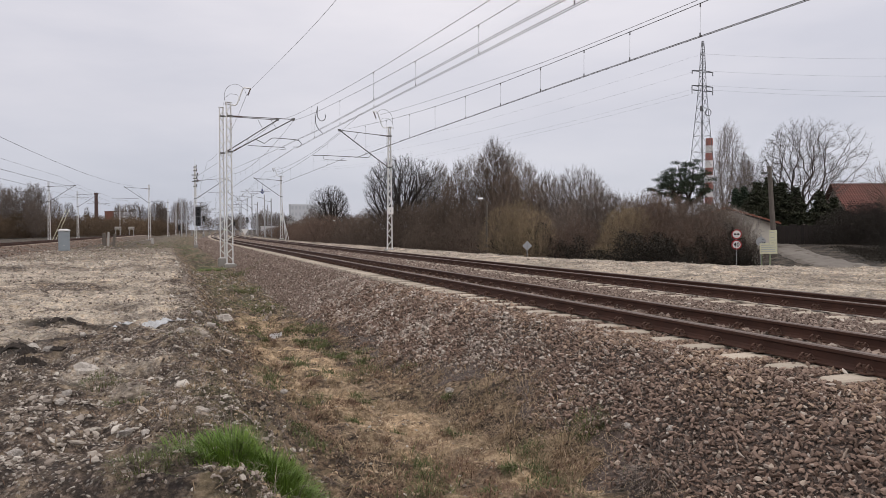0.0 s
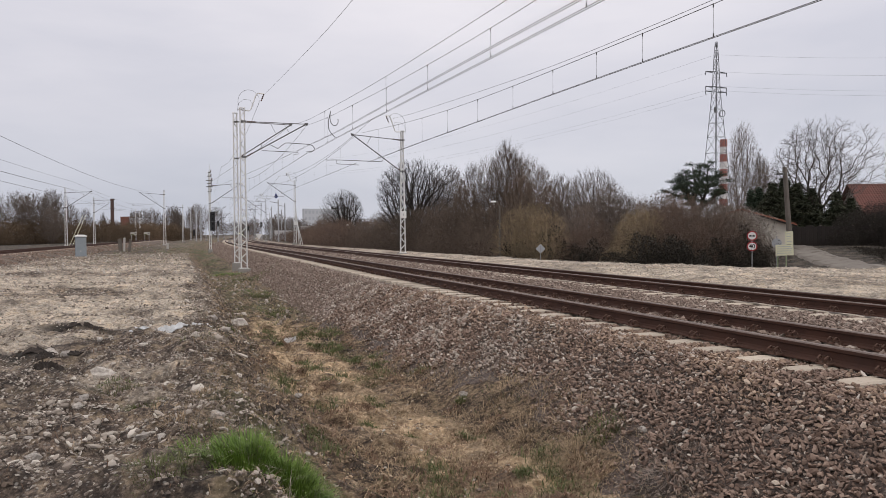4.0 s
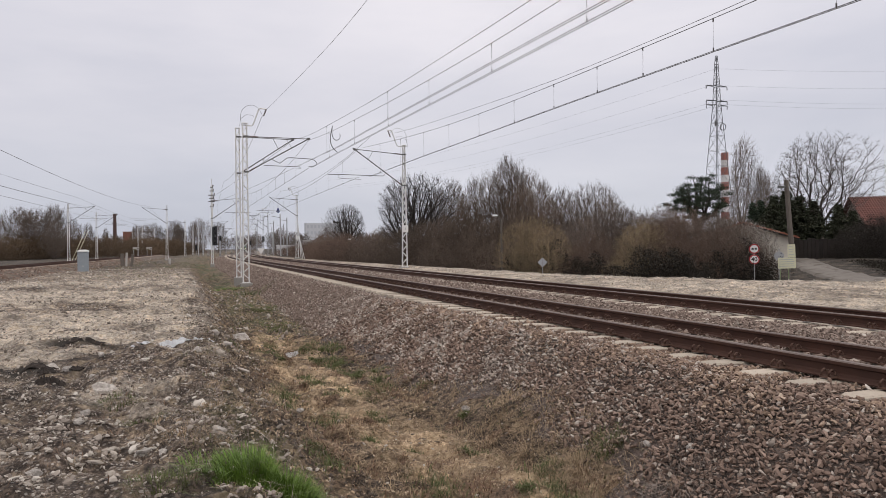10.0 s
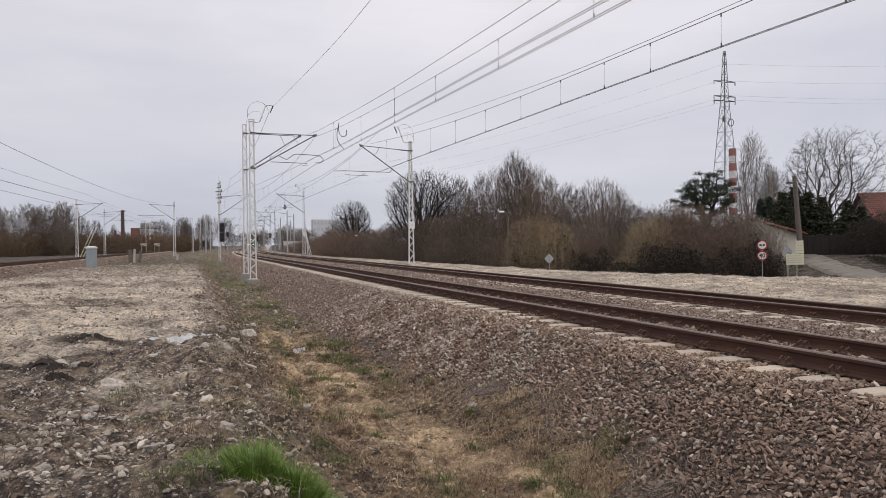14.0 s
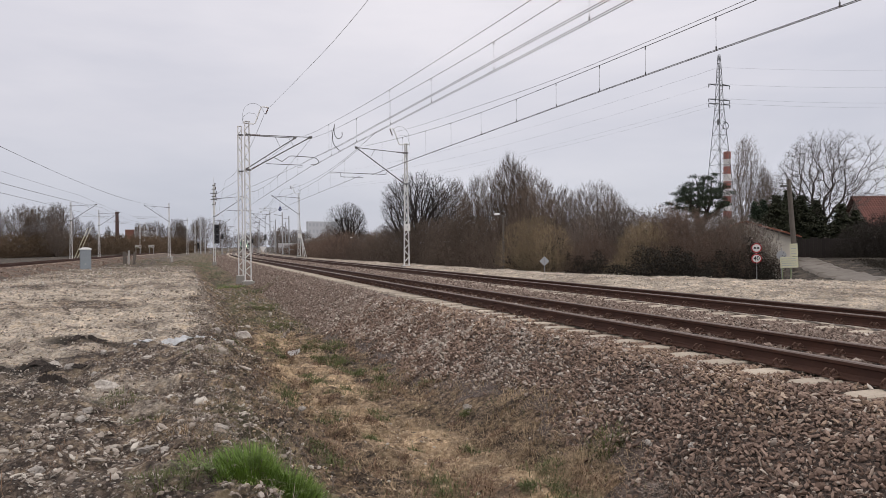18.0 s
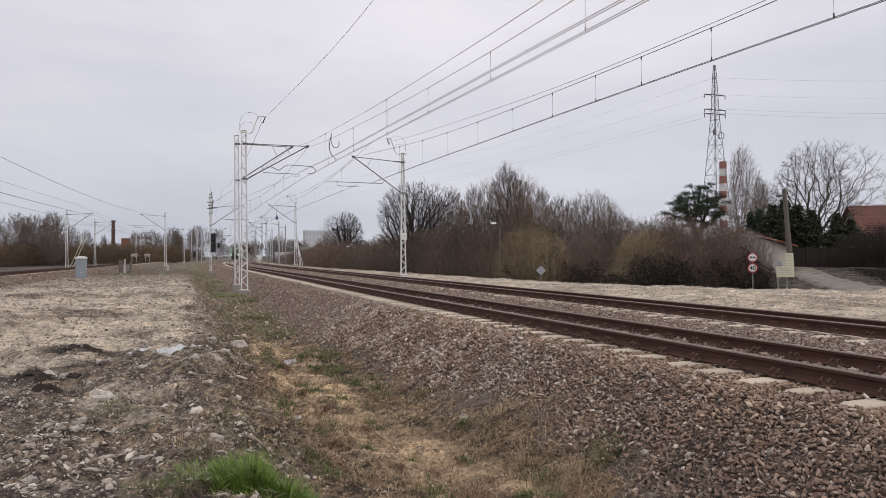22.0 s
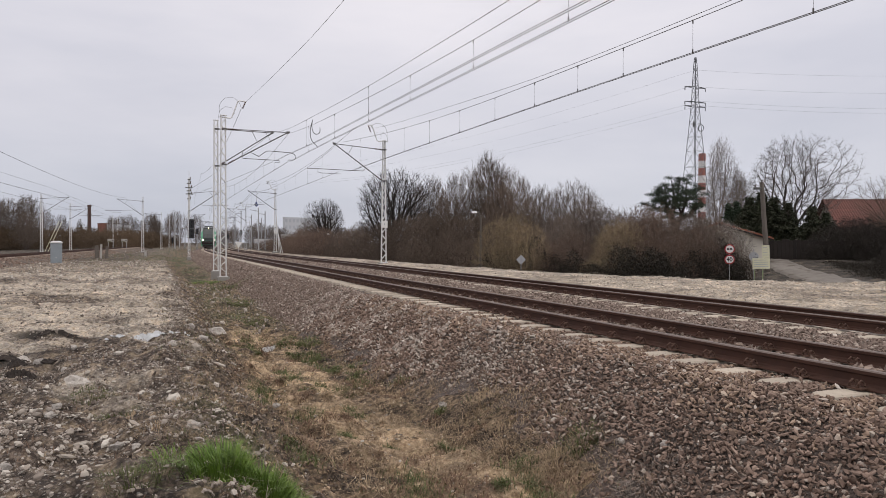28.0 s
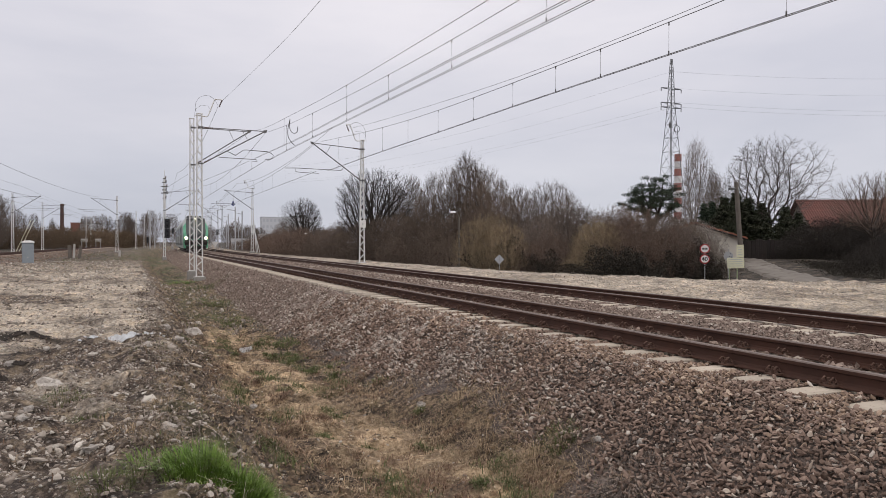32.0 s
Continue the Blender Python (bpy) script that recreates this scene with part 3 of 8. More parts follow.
def ground_height(s, v):
    x, y = line(s, v)
    near = np.interp(v, (-40, -9, -7.4, -6.8, -6.2, -6.02, -5.8, -5.35, -4.95, -4.0, -3.2, -2.6, 5.3, 5.9, 6.6), (-0.38, -0.42, -0.44, -0.40, -0.38, -0.43, -0.64, -0.98, -1.13, -1.16, -1.12, -1.2, -0.7, -0.24, -0.12))
    far = np.interp(v, (-40, -9, -6.9, -6.1, -5.8, -5.1, -4.3, -3.6, -3.2, -2.6, 5.3, 5.9, 6.6), (-0.28, -0.32, -0.35, -0.38, -0.50, -0.68, -0.75, -0.72, -0.70, -0.8, -0.6, -0.22, -0.12))
    k = np.clip((s - 22) / 58, 0, 1)
    z = near * (1 - k) + far * k
    # past the verge the land drops to the road
    over = np.clip((v - verge_edge(s)) / 5.0, 0, 1)
    drop = np.interp(s, (0, 60, 120, 220), (1.0, 0.95, 0.5, 0.35))
    z = z - drop * over * over * (3 - 2 * over) + np.clip((v - 27) / 17, 0, 1) * 0.95 * np.clip((110 - s) / 40, 0, 1) - 0.08 * np.clip((v - verge_edge(s) + 1.2) / 1.2, 0, 1)
    rough = np.interp(v, (-40, -8, -6.2, -5.2, -3.2, -2.8, 6.0, 7.0, 12), (0.6, 1.0, 1.3, 1.4, 0.8, 0.0, 0.0, 0.7, 0.8))
    z = z + rough * (wobble(x, y, 3, ((3.1, 0.035), (0.8, 0.040), (0.36, 0.032))) + np.interp(np.hypot(x, y), (10, 60, 300), (0, 0.02, 0.04)) * wobble(x, y, 4, ((14, 1.0),)))
    slope = -0.19 + (v + 1.75) / 1.45 * 0.93
    z = np.where((v < toe_line(s)) & (v > -3.6) & (s < 19), np.maximum(z, slope - 0.03 + 0.09 * np.clip((toe_line(s) - v) / 0.45, 0, 1) + 0.02 * wobble(x, y, 5, ((0.5, 1.0),))), z)
    # the branch line runs in a shallow cutting
    off = (x + 33.3) * math.cos(radians(16.9)) + (y - 54.0) * math.sin(radians(16.9))
    z = z - 0.45 * np.clip((6.0 - np.abs(off)) / 2.5, 0, 1) * np.clip((v + 9) / -4, 0, 1)
    return z


def spaced(*runs):
    """Grid lines: runs of (start, stop, step), a negative step growing by that ratio."""
    out = []
    for a, b, step in runs:
        out += list(np.arange(a, b, step))
    return np.unique(np.round(out, 4))


def sheet(name, ss, vs, height, mat, zones=None):
    S, V = np.meshgrid(ss, vs, indexing="ij")
    X, Y = line(S, V)
    Z = height(S, V)
    n, m = S.shape
    i = np.arange((n - 1) * (m - 1))
    a = (i // (m - 1)) * m + i % (m - 1)
    me = array_mesh(name, np.stack((X, Y, Z), -1).reshape(-1, 3), np.stack((a, a + 1, a + m + 1, a + m), -1)[:, ::-1], mat, True)
    for key, value in (zones(S, V, X, Y) if zones else {}).items():
        at = me.attributes.new(key, "FLOAT", "POINT")
        at.data.foreach_set("value", np.clip(value, 0, 1).astype(np.float32).ravel())
    return new(name, me)


def bump_of(x, a, b, soft):
    """1 between a and b, fading over soft."""
    return np.clip((x - a) / soft + 0.5, 0, 1) * np.clip((b - x) / soft + 0.5, 0, 1)


def ground_zones(S, V, X, Y):
    big = wobble(X, Y, 11, ((7.0, 0.5), (2.4, 0.35), (1.0, 0.25)))
    patch = wobble(X, Y, 12, ((2.2, 0.6), (0.7, 0.4)))
    edge = np.interp(S, (6, 14), (-6.25, -5.95)) + 0.15 * patch
    plateau = bump_of(V, -60, edge, 0.7)
    pale = plateau * bump_of(S + 3.5 * patch + 2.0 * big, 11.8, 60, 5) * np.interp(S, (28, 48), (1.0, 0.45)) * (np.interp(S, (14, 34), (0.88, 0.8)) + 0.8 * big + 0.45 * patch) + plateau * bump_of(S, -10, 14, 6) * (0.42 * np.clip((-7.4 - V) / 1.5, 0, 1) + 0.25 * big + 0.15 * patch)
    verge = bump_of(V - verge_edge(S), -30, 0.1, 0.6) * bump_of(V, 5.6, 60, 0.6)
    straw = bump_of(V, edge, np.where(S < 19, toe_line(S) + 0.5, -3.0), 0.7) * (0.85 + 0.25 * big) + plateau * (0.12 + 0.2 * patch) * bump_of(S, 30, 400, 20)
    sand = bump_of(V + 0.15 * patch - np.interp(S, (5.5, 9), (0.75, 0.0)), -5.0, -3.85, 0.6) * bump_of(S, 0, 18, 7) * (0.9 + 0.8 * patch)
    green = bump_of(V, -5.3, -3.7, 0.8) * bump_of(S, 20, 90, 8) * (0.3 + 0.6 * patch) + bump_of(V, -9, -3.5, 2) * bump_of(S, 58, 400, 12) * (0.25 + 0.4 * patch) \
        + bump_of(V, -6.4, -5.6, 0.4) * bump_of(S, 2, 8, 2) * (0.35 + 0.4 * patch)
    # dark soil plus painted shrub shade past the verge and on the far left
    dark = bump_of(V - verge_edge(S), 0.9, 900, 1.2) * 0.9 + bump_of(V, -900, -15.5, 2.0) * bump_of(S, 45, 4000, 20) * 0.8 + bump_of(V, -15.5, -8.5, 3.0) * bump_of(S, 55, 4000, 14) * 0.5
    for x0, y0, rx, ry in ((-5.25, 9.4, 0.75, 0.35), (-4.7, 8.5, 0.3, 0.22), (-6.0, 11.75, 0.6, 0.2)):
        soot = 1.5 - np.hypot((X - x0) / rx, (Y - y0) / ry) + 0.5 * patch
        dark = np.maximum(dark, np.clip(soot, 0, 0.95))
    return dict(pale=np.maximum(pale, verge * np.interp(S, (30, 75), (1.0, 0.35)) * (0.8 + 0.35 * big + 0.2 * patch)), straw=straw * (1 - verge), sand=sand, green=green, dark=dark)


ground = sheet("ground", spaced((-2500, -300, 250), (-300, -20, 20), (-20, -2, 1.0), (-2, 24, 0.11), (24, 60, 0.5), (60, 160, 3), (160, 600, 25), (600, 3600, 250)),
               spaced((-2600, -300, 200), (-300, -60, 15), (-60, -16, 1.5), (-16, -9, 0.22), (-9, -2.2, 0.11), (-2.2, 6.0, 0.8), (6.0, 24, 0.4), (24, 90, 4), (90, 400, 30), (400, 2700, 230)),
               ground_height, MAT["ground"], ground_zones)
tagged(ground, "rough trackside ground of grit, dry grass and bare soil", "ground", kind="structure")

# ---- ballast ----
CANT = 0.073 / 1.5


def bed_height(s, v):
    x, y = line(s, v)
    toe = np.interp(s, (22, 80), (-1.12, -0.66))
    flat = np.interp(v, (-1.75, -1.3, -0.75, 0.75, 1.5, GAP - 1.8, GAP - 1.3, GAP + 1.3, 5.5, 6.0), (-0.190, -0.167, -0.19, -0.26, -0.26, -0.212, -0.207, -0.265, -0.31, -0.42))
    slope = -0.19 + (v + 1.75) / 1.45 * (-0.19 - toe)
    z = np.where(v < -1.75, slope, flat) - 0.05 * np.clip((s - 11) / 7, 0, 1) * bump_of(v, -2.0, -0.75, 0.4)
    amp = np.interp(v, (-3.6, -1.9, -1.4, 6.0), (1.0, 0.8, 0.35, 0.35))
    return z + amp * wobble(x, y, 21, ((1.7, 0.03), (0.55, 0.018)))


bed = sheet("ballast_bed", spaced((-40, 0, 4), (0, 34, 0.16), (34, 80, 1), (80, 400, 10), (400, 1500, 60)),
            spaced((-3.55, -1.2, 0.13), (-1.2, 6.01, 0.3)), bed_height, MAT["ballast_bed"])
tagged(bed, "crushed-stone ballast bed under two tracks, darkened for shade between stones", "ballast", kind="structure")


def rotations(n, rs):
    q = rs.normal(size=(n, 4))
    q /= np.linalg.norm(q, axis=1)[:, None]
    w, x, y, z = q.T
    return np.stack((1 - 2 * (y * y + z * z), 2 * (x * y - z * w), 2 * (x * z + y * w), 2 * (x * y + z * w), 1 - 2 * (x * x + z * z), 2 * (y * z - x * w),
                     2 * (x * z - y * w), 2 * (y * z + x * w), 1 - 2 * (x * x + y * y)), -1).reshape(n, 3, 3)


CORNERS = np.array([(x, y, z) for z in (-1, 1) for x, y in ((-1, -1), (1, -1), (1, 1), (-1, 1))], float)
FACES6 = np.array([(3, 2, 1, 0), (4, 5, 6, 7), (0, 1, 5, 4), (1, 2, 6, 5), (2, 3, 7, 6), (3, 0, 4, 7)])


ICO = np.array([(0, a, b * 1.618) for a in (-1, 1) for b in (-1, 1)] + [(a, b * 1.618, 0) for a in (-1, 1) for b in (-1, 1)] + [(b * 1.618, 0, a) for a in (-1, 1) for b in (-1, 1)]) / 1.902
ICO_FACES = np.array([(i, j, k) if np.dot(np.cross(ICO[j] - ICO[i], ICO[k] - ICO[i]), ICO[i]) > 0 else (i, k, j) for i, j, k in itertools.combinations(range(12), 3)
                      if max(np.linalg.norm(ICO[i] - ICO[j]), np.linalg.norm(ICO[j] - ICO[k]), np.linalg.norm(ICO[i] - ICO[k])) < 1.1])


def rounded_stones(name, centres, sizes, mat, seed, flat=0.7):
    """Worn stones: dented twelve-cornered lumps, joined into one mesh."""
    rs = np.random.RandomState(seed)
    n = len(centres)
    v = ICO[None] * (0.72 + 0.5 * rs.rand(n, 12, 1))
    v = v * np.stack((0.95 + 0.7 * rs.rand(n), 0.7 + 0.45 * rs.rand(n), flat * (0.75 + 0.5 * rs.rand(n))), -1)[:, None, :]
    tilt = rotations(n, rs) * 0.35 + np.eye(3)[None] * 0.65
    a = rs.rand(n) * math.tau
    turn = np.zeros((n, 3, 3))
    turn[:, 0, 0], turn[:, 0, 1], turn[:, 1, 0], turn[:, 1, 1], turn[:, 2, 2] = np.cos(a), -np.sin(a), np.sin(a), np.cos(a), 1
    v = np.einsum("nij,nkj->nki", turn @ tilt, v) * np.asarray(sizes)[:, None, None] + np.asarray(centres)[:, None, :]
    f = ICO_FACES[None] + (np.arange(n) * 12)[:, None, None]
    return new(name, array_mesh(name, v.reshape(-1, 3), f.reshape(-1, 3), mat))


def stones(name, centres, sizes, mat, seed, flat=0.7):
    """Broken stones: dented, turned blocks with uneven corners, joined into one mesh."""
    rs = np.random.RandomState(seed)
    n = len(centres)
    v = CORNERS[None] * (0.42 + 0.7 * rs.rand(n, 8, 1)) * (0.6 + 0.75 * rs.rand(n, 8, 3))
    v *= np.stack((0.9 + 0.7 * rs.rand(n), 0.65 + 0.45 * rs.rand(n), flat * (0.7 + 0.5 * rs.rand(n))), -1)[:, None, :]
    v = np.einsum("nij,nkj->nki", rotations(n, rs), v) * np.asarray(sizes)[:, None, None] + np.asarray(centres)[:, None, :]
    f = FACES6[None] + (np.arange(n) * 8)[:, None, None]
    return new(name, array_mesh(name, v.reshape(-1, 3), f.reshape(-1, 4), mat))


def packed_stones(name, centres, sizes, mat, seed, fine=False):
    """Crushed ballast lying close: chunky blocks with blunt corners, mostly on their flats."""
    rs = np.random.RandomState(seed)
    n = len(centres)
    base, faces = (ICO * 1.3, ICO_FACES) if fine else (CORNERS, FACES6)
    c = len(base)
    v = base[None] * (0.62 + 0.3 * rs.rand(n, c, 1)) + 0.25 * rs.normal(size=(n, c, 3))
    v *= np.stack((0.95 + 0.5 * rs.rand(n), 0.72 + 0.35 * rs.rand(n), 0.5 + 0.35 * rs.rand(n)), -1)[:, None, :]
    k = (0.25 + 0.5 * rs.rand(n))[:, None, None]
    a = rs.rand(n) * math.tau
    turn = np.zeros((n, 3, 3))
    turn[:, 0, 0], turn[:, 0, 1], turn[:, 1, 0], turn[:, 1, 1], turn[:, 2, 2] = np.cos(a), -np.sin(a), np.sin(a), np.cos(a), 1
    m = rotations(n, rs) * k + turn * (1 - k)
    m /= np.linalg.norm(m, axis=1, keepdims=True)
    v = np.einsum("nij,nkj->nki", m, v) * np.asarray(sizes)[:, None, None] + np.asarray(centres)[:, None, :]
    f = faces[None] + (np.arange(n) * c)[:, None, None]
    return new(name, array_mesh(name, v.reshape(-1, 3), f.reshape(-1, faces.shape[1]), mat))


def paved(s0, s1, v0, v1, gap, seed, keep):
    """Places on a shaken grid, so that stones lie beside and not in one another."""
    rs = np.random.RandomState(seed)
    s, v = np.meshgrid(np.arange(s0, s1, gap), np.arange(v0, v1, gap * 0.87), indexing="ij")
    s = s + gap * 0.5 * (np.arange(s.shape[1]) % 2)[None] + rs.uniform(-0.42, 0.42, s.shape) * gap
    v = v + rs.uniform(-0.42, 0.42, v.shape) * gap
    s, v = s.ravel(), v.ravel()
    k = rs.rand(len(s)) < keep(s, v)
    return s[k], v[k], rs


def scatter(s0, s1, v0, v1, per_m2, seed, keep=None):
    rs = np.random.RandomState(seed)
    n = int((s1 - s0) * (v1 - v0) * per_m2)
    s, v = s0 + (s1 - s0) * rs.rand(n), v0 + (v1 - v0) * rs.rand(n)
    if keep is not None:
        k = rs.rand(n) < keep(s, v)
        s, v = s[k], v[k]
    return s, v, rs


def on(s, v, height, lift):
    x, y = line(s, v)
    return np.stack((x, y, height(s, v) + lift), -1)


def toe_keep(s, v):
    edge = toe_line(s) + 0.1 * wobble(s, v * 0, 31, ((1.3, 1.0), (4.0, 1.0)))
    near_sleeper = (np.abs((s - 6.19 + 0.3) % 0.6 - 0.3) < 0.165) & (np.abs(v) < 1.31)
    far_sleeper = (np.abs((s - 8.2 + 0.3) % 0.6 - 0.3) < 0.165) & (np.abs(v - GAP) < 1.33)
    return np.clip(0.06 + (v - edge + 0.12) / 0.3, 0.08, 1) * np.where((s > 9) & (v > -1.5) & (v < -0.85), np.interp(s, (9, 18), (0.3, 0.04)), 1) * np.where(near_sleeper | far_sleeper, np.where(v > 2, 0.05, 0.02), 1)


for name, s0, s1, v0, v1, seed, grow in (("ballast_slope_stones", 1.0, 10.0, -3.7, -0.85, 41, 1.0), ("ballast_slope_stones", 10.0, 18.0, -3.7, -0.85, 46, 1.12), ("ballast_slope_stones", 18.0, 30.0, -3.7, -0.85, 42, 1.2),
                                               ("ballast_stones_between_tracks", 2.0, 20.0, 0.85, GAP - 0.8, 43, 1.12), ("ballast_stones_between_tracks", 20.0, 36.0, 0.85, GAP - 0.8, 48, 1.5), ("ballast_stones_in_track", 1.0, 22.0, -0.7, 0.7, 44, 1.35),
                                               ("ballast_slope_stones", 30.0, 70.0, -3.5, -0.9, 45, 1.6), ("ballast_slope_stones", 70.0, 125.0, -3.4, -0.9, 144, 2.8),
                                               ("ballast_stones_between_tracks", 36.0, 110.0, 0.85, GAP - 0.8, 145, 2.1)):
    gap = (0.0335 if s1 <= 10 else 0.0365) * grow
    s, v, rs = paved(s0, s1, v0, v1, gap, seed, toe_keep)
    size = gap * (0.37 + 0.42 * rs.rand(len(s)) ** 2.0)
    at = on(s, v, bed_height, size * 0.7 + (0.018 + 0.006 * grow) * rs.rand(len(s)) ** 1.5)
    pale = rs.rand(len(s)) < 0.05 + 0.7 * bump_of(s, 7.0, 21, 4) * bump_of(v, -2.9, -1.5, 0.8) * np.clip(0.55 + wobble(s, v, 47, ((2.0, 0.5), (0.6, 0.4))), 0, 1)
    warm = ~pale & (v < 0) & (rs.rand(len(s)) < 0.75 * bump_of(v, -1.95, -0.8, 0.5) * bump_of(s, 3.0, 16.0, 3.0) * np.clip(0.75 + wobble(s, v, 49, ((1.5, 0.6),)), 0, 1))
    if warm.any():
        tagged(packed_stones("warm_" + name, at[warm], size[warm], MAT["ballast_warm"], seed + 300, s1 <= 10), "brown dusty ballast stones below the sleeper ends", "ballast", kind="stuff")
    for pick, kind, m, label in ((~pale & ~warm, name, "ballast" if s1 <= 18 else "ballast_far", "grey and brown crushed ballast stones"), (pale, "pale_" + name, "ballast_pale", "paler grey ballast stones among the rest")):
        tagged(packed_stones(kind, at[pick], size[pick], MAT[m], seed, s1 <= 10), label, "ballast", kind="stuff")

# the nearest stones of the slope, each a piece of its own
LOOSE = []
for k in range(10):
    rs = np.random.RandomState(500 + k)
    w = ICO * (0.68 + 0.3 * rs.rand(12, 1)) + 0.13 * rs.normal(size=(12, 3))
    LOOSE.append(array_mesh("ballast_stone", w * np.array((1.2, 0.9, 0.65)), ICO_FACES, MAT["ballast_pale" if k == 0 else "ballast_single"]))
s, v, rs = paved(3.4, 8.2, -2.55, -1.45, 0.14, 501, lambda s, v: np.full(len(s), 0.95))
size = 0.020 + 0.012 * rs.rand(len(s))
for (x, y, z), r in list(zip(on(s, v, bed_height, size * 0.7 + 0.016), size))[:290]:
    part("ballast_stone", LOOSE[rs.randint(10)], None, bed, at=pose(x, y, z, rs.uniform(-25, 25), rs.uniform(-25, 25), rs.uniform(0, 360)) @ Matrix.Scale(r, 4))

# ---- tracks ----
RAIL = ((-0.075, -0.172), (0.075, -0.172), (0.075, -0.160), (0.022, -0.145), (0.009, -0.12), (0.009, -0.055), (0.034, -0.042), (0.036, -0.012), (0.027, 0.0),
        (-0.027, 0.0), (-0.036, -0.012), (-0.034, -0.042), (-0.009, -0.055), (-0.009, -0.12), (-0.022, -0.145), (-0.075, -0.160))
STEPS = list(np.arange(-40, 60, 2.0)) + list(np.arange(60, 200, 5.0)) + list(np.arange(200, 1300, 25.0))


def rail_shape(place, steps, lift):
    sh, n = Shape(), len(RAIL)
    for s in steps:
        for a, z in RAIL:
            x, y = place(s, a)
            sh.v.append((float(x), float(y), z + lift))
    for i in range(len(steps) - 1):
        for j in range(n):
            sh.f.append((i * n + j, i * n + (j + 1) % n, (i + 1) * n + (j + 1) % n, (i + 1) * n + j))
            sh.slot.append(1 if j in (7, 8, 9) else 0)
    return sh


def sleeper_shape():
    """A pre-stressed sleeper: deep rail seats at both ends, a lower waist, chamfered flanks."""
    sh = Shape()
    stations = ((-1.30, 0.105, 0.13, -0.035), (-1.25, 0.11, 0.135, -0.012), (-0.95, 0.115, 0.14, 0.0), (-0.55, 0.115, 0.14, 0.0), (-0.25, 0.10, 0.13, -0.045),
                (0.25, 0.10, 0.13, -0.045), (0.55, 0.115, 0.14, 0.0), (0.95, 0.115, 0.14, 0.0), (1.25, 0.11, 0.135, -0.012), (1.30, 0.105, 0.13, -0.035))
    for x, top, foot, z in stations:
        sh.v += [(x, -foot, -0.2), (x, -top, z - 0.015), (x, -top + 0.02, z), (x, top - 0.02, z), (x, top, z - 0.015), (x, foot, -0.2)]
    for i in range(len(stations) - 1):
        for j in range(6):
            sh.f.append((i * 6 + j, (i + 1) * 6 + j, (i + 1) * 6 + (j + 1) % 6, i * 6 + (j + 1) % 6))
    k = (len(stations) - 1) * 6
    sh.f += [tuple(range(6)), tuple(reversed(range(k, k + 6)))]
    sh.slot = [0] * len(sh.f)
    return sh


def clip_shape():
    """A rail fastening: a base plate with a bolt and two sprung loops."""
    sh = Shape()
    sh.bevel_box(-0.075, -0.07, -0.165, 0.05, 0.07, -0.145, 0.008)
    for y in (-0.042, 0.042):
        sh.tube([(-0.035 + 0.042 * math.cos(a), y + 0.01 * math.sin(2 * a), -0.118 + 0.032 * math.sin(a)) for a in np.linspace(-0.6, 4.2, 8)], 0.011, 5)
    sh.tube([(-0.035, 0, -0.15), (-0.035, 0, -0.085)], 0.014, 6)
    return sh


SLEEPER, CLIP = mesh_of("sleeper", sleeper_shape(), MAT["concrete"]), mesh_of("rail_clip", clip_shape(), MAT["clip"])


def track(label, v0, phase, first, count, clips):
    t = thing("railway_track", label, "track", group="parallel railway tracks", kind="structure")
    for a, dz in ((-0.755, 0.0365), (0.755, -0.0365)):
        part("rail", rail_shape(lambda s, o, a=a: line(s, v0 + a + o), STEPS, dz), (MAT["rail"], MAT["rail_head"]), t, "rusty rail with a worn bright head")
    tilt = math.degrees(math.atan(CANT))
    for i in range(first, first + count):
        s = phase + 0.6 * i
        rs = random.Random(i * 7 + int(v0 * 10))
        m = line_pose(s, v0 + rs.uniform(-0.02, 0.02), (-0.186 if v0 == 0 else -0.203) + rs.uniform(-0.006, 0.004), rs.uniform(-0.6, 0.6)) @ pose(0, 0, 0, 0, tilt, 0)
        part("sleeper", SLEEPER, None, t, at=m)
        if s < clips and s > 1:
            for a, dz in ((-0.755, 0.0365), (0.755, -0.0365)):
                part("rail_clip", CLIP, None, t, at=line_pose(s, v0 + a - 0.075, dz))
    return t


track("railway track of rusty rails on pale concrete sleepers", 0.0, 6.19, -50, 338, 32)
track("farther railway track of rusty rails on concrete sleepers", GAP, 8.20, -52, 332, 26)

# ---- the branch line beyond the open ground ----
BRANCH, BRANCH_TURN = np.array((-33.3, 54.0)), radians(16.9)


def branch(s, v):
    u, n = (-math.sin(BRANCH_TURN), math.cos(BRANCH_TURN)), (math.cos(BRANCH_TURN), math.sin(BRANCH_TURN))
    return BRANCH[0] + u[0] * s + n[0] * v, BRANCH[1] + u[1] * s + n[1] * v


def branch_pose(s, v, z=0.0, turn=0.0):
    x, y = branch(s, v)
    return pose(x, y, z, 0, 0, math.degrees(BRANCH_TURN) + turn)


b = thing("railway_track", "single railway branch track on a dark ballast bank", "track", group="parallel railway tracks", kind="structure")
for a in (-0.755, 0.755):
    part("rail", rail_shape(lambda s, o, a=a: branch(s, a + o), list(np.arange(-70, 260, 10.0)), 0.0), (MAT["rail"], MAT["rail"]), b, "rusty rail with a worn bright head")
sh = Shape()
for i in range(-40, 260):
    sh.box(-1.3, -0.13, -0.3, 1.3, 0.13, -0.18, branch_pose(i * 0.9, 0))
tagged(part("sleeper_row", sh, MAT["concrete"], b), kind="stuff")
sh = Shape()
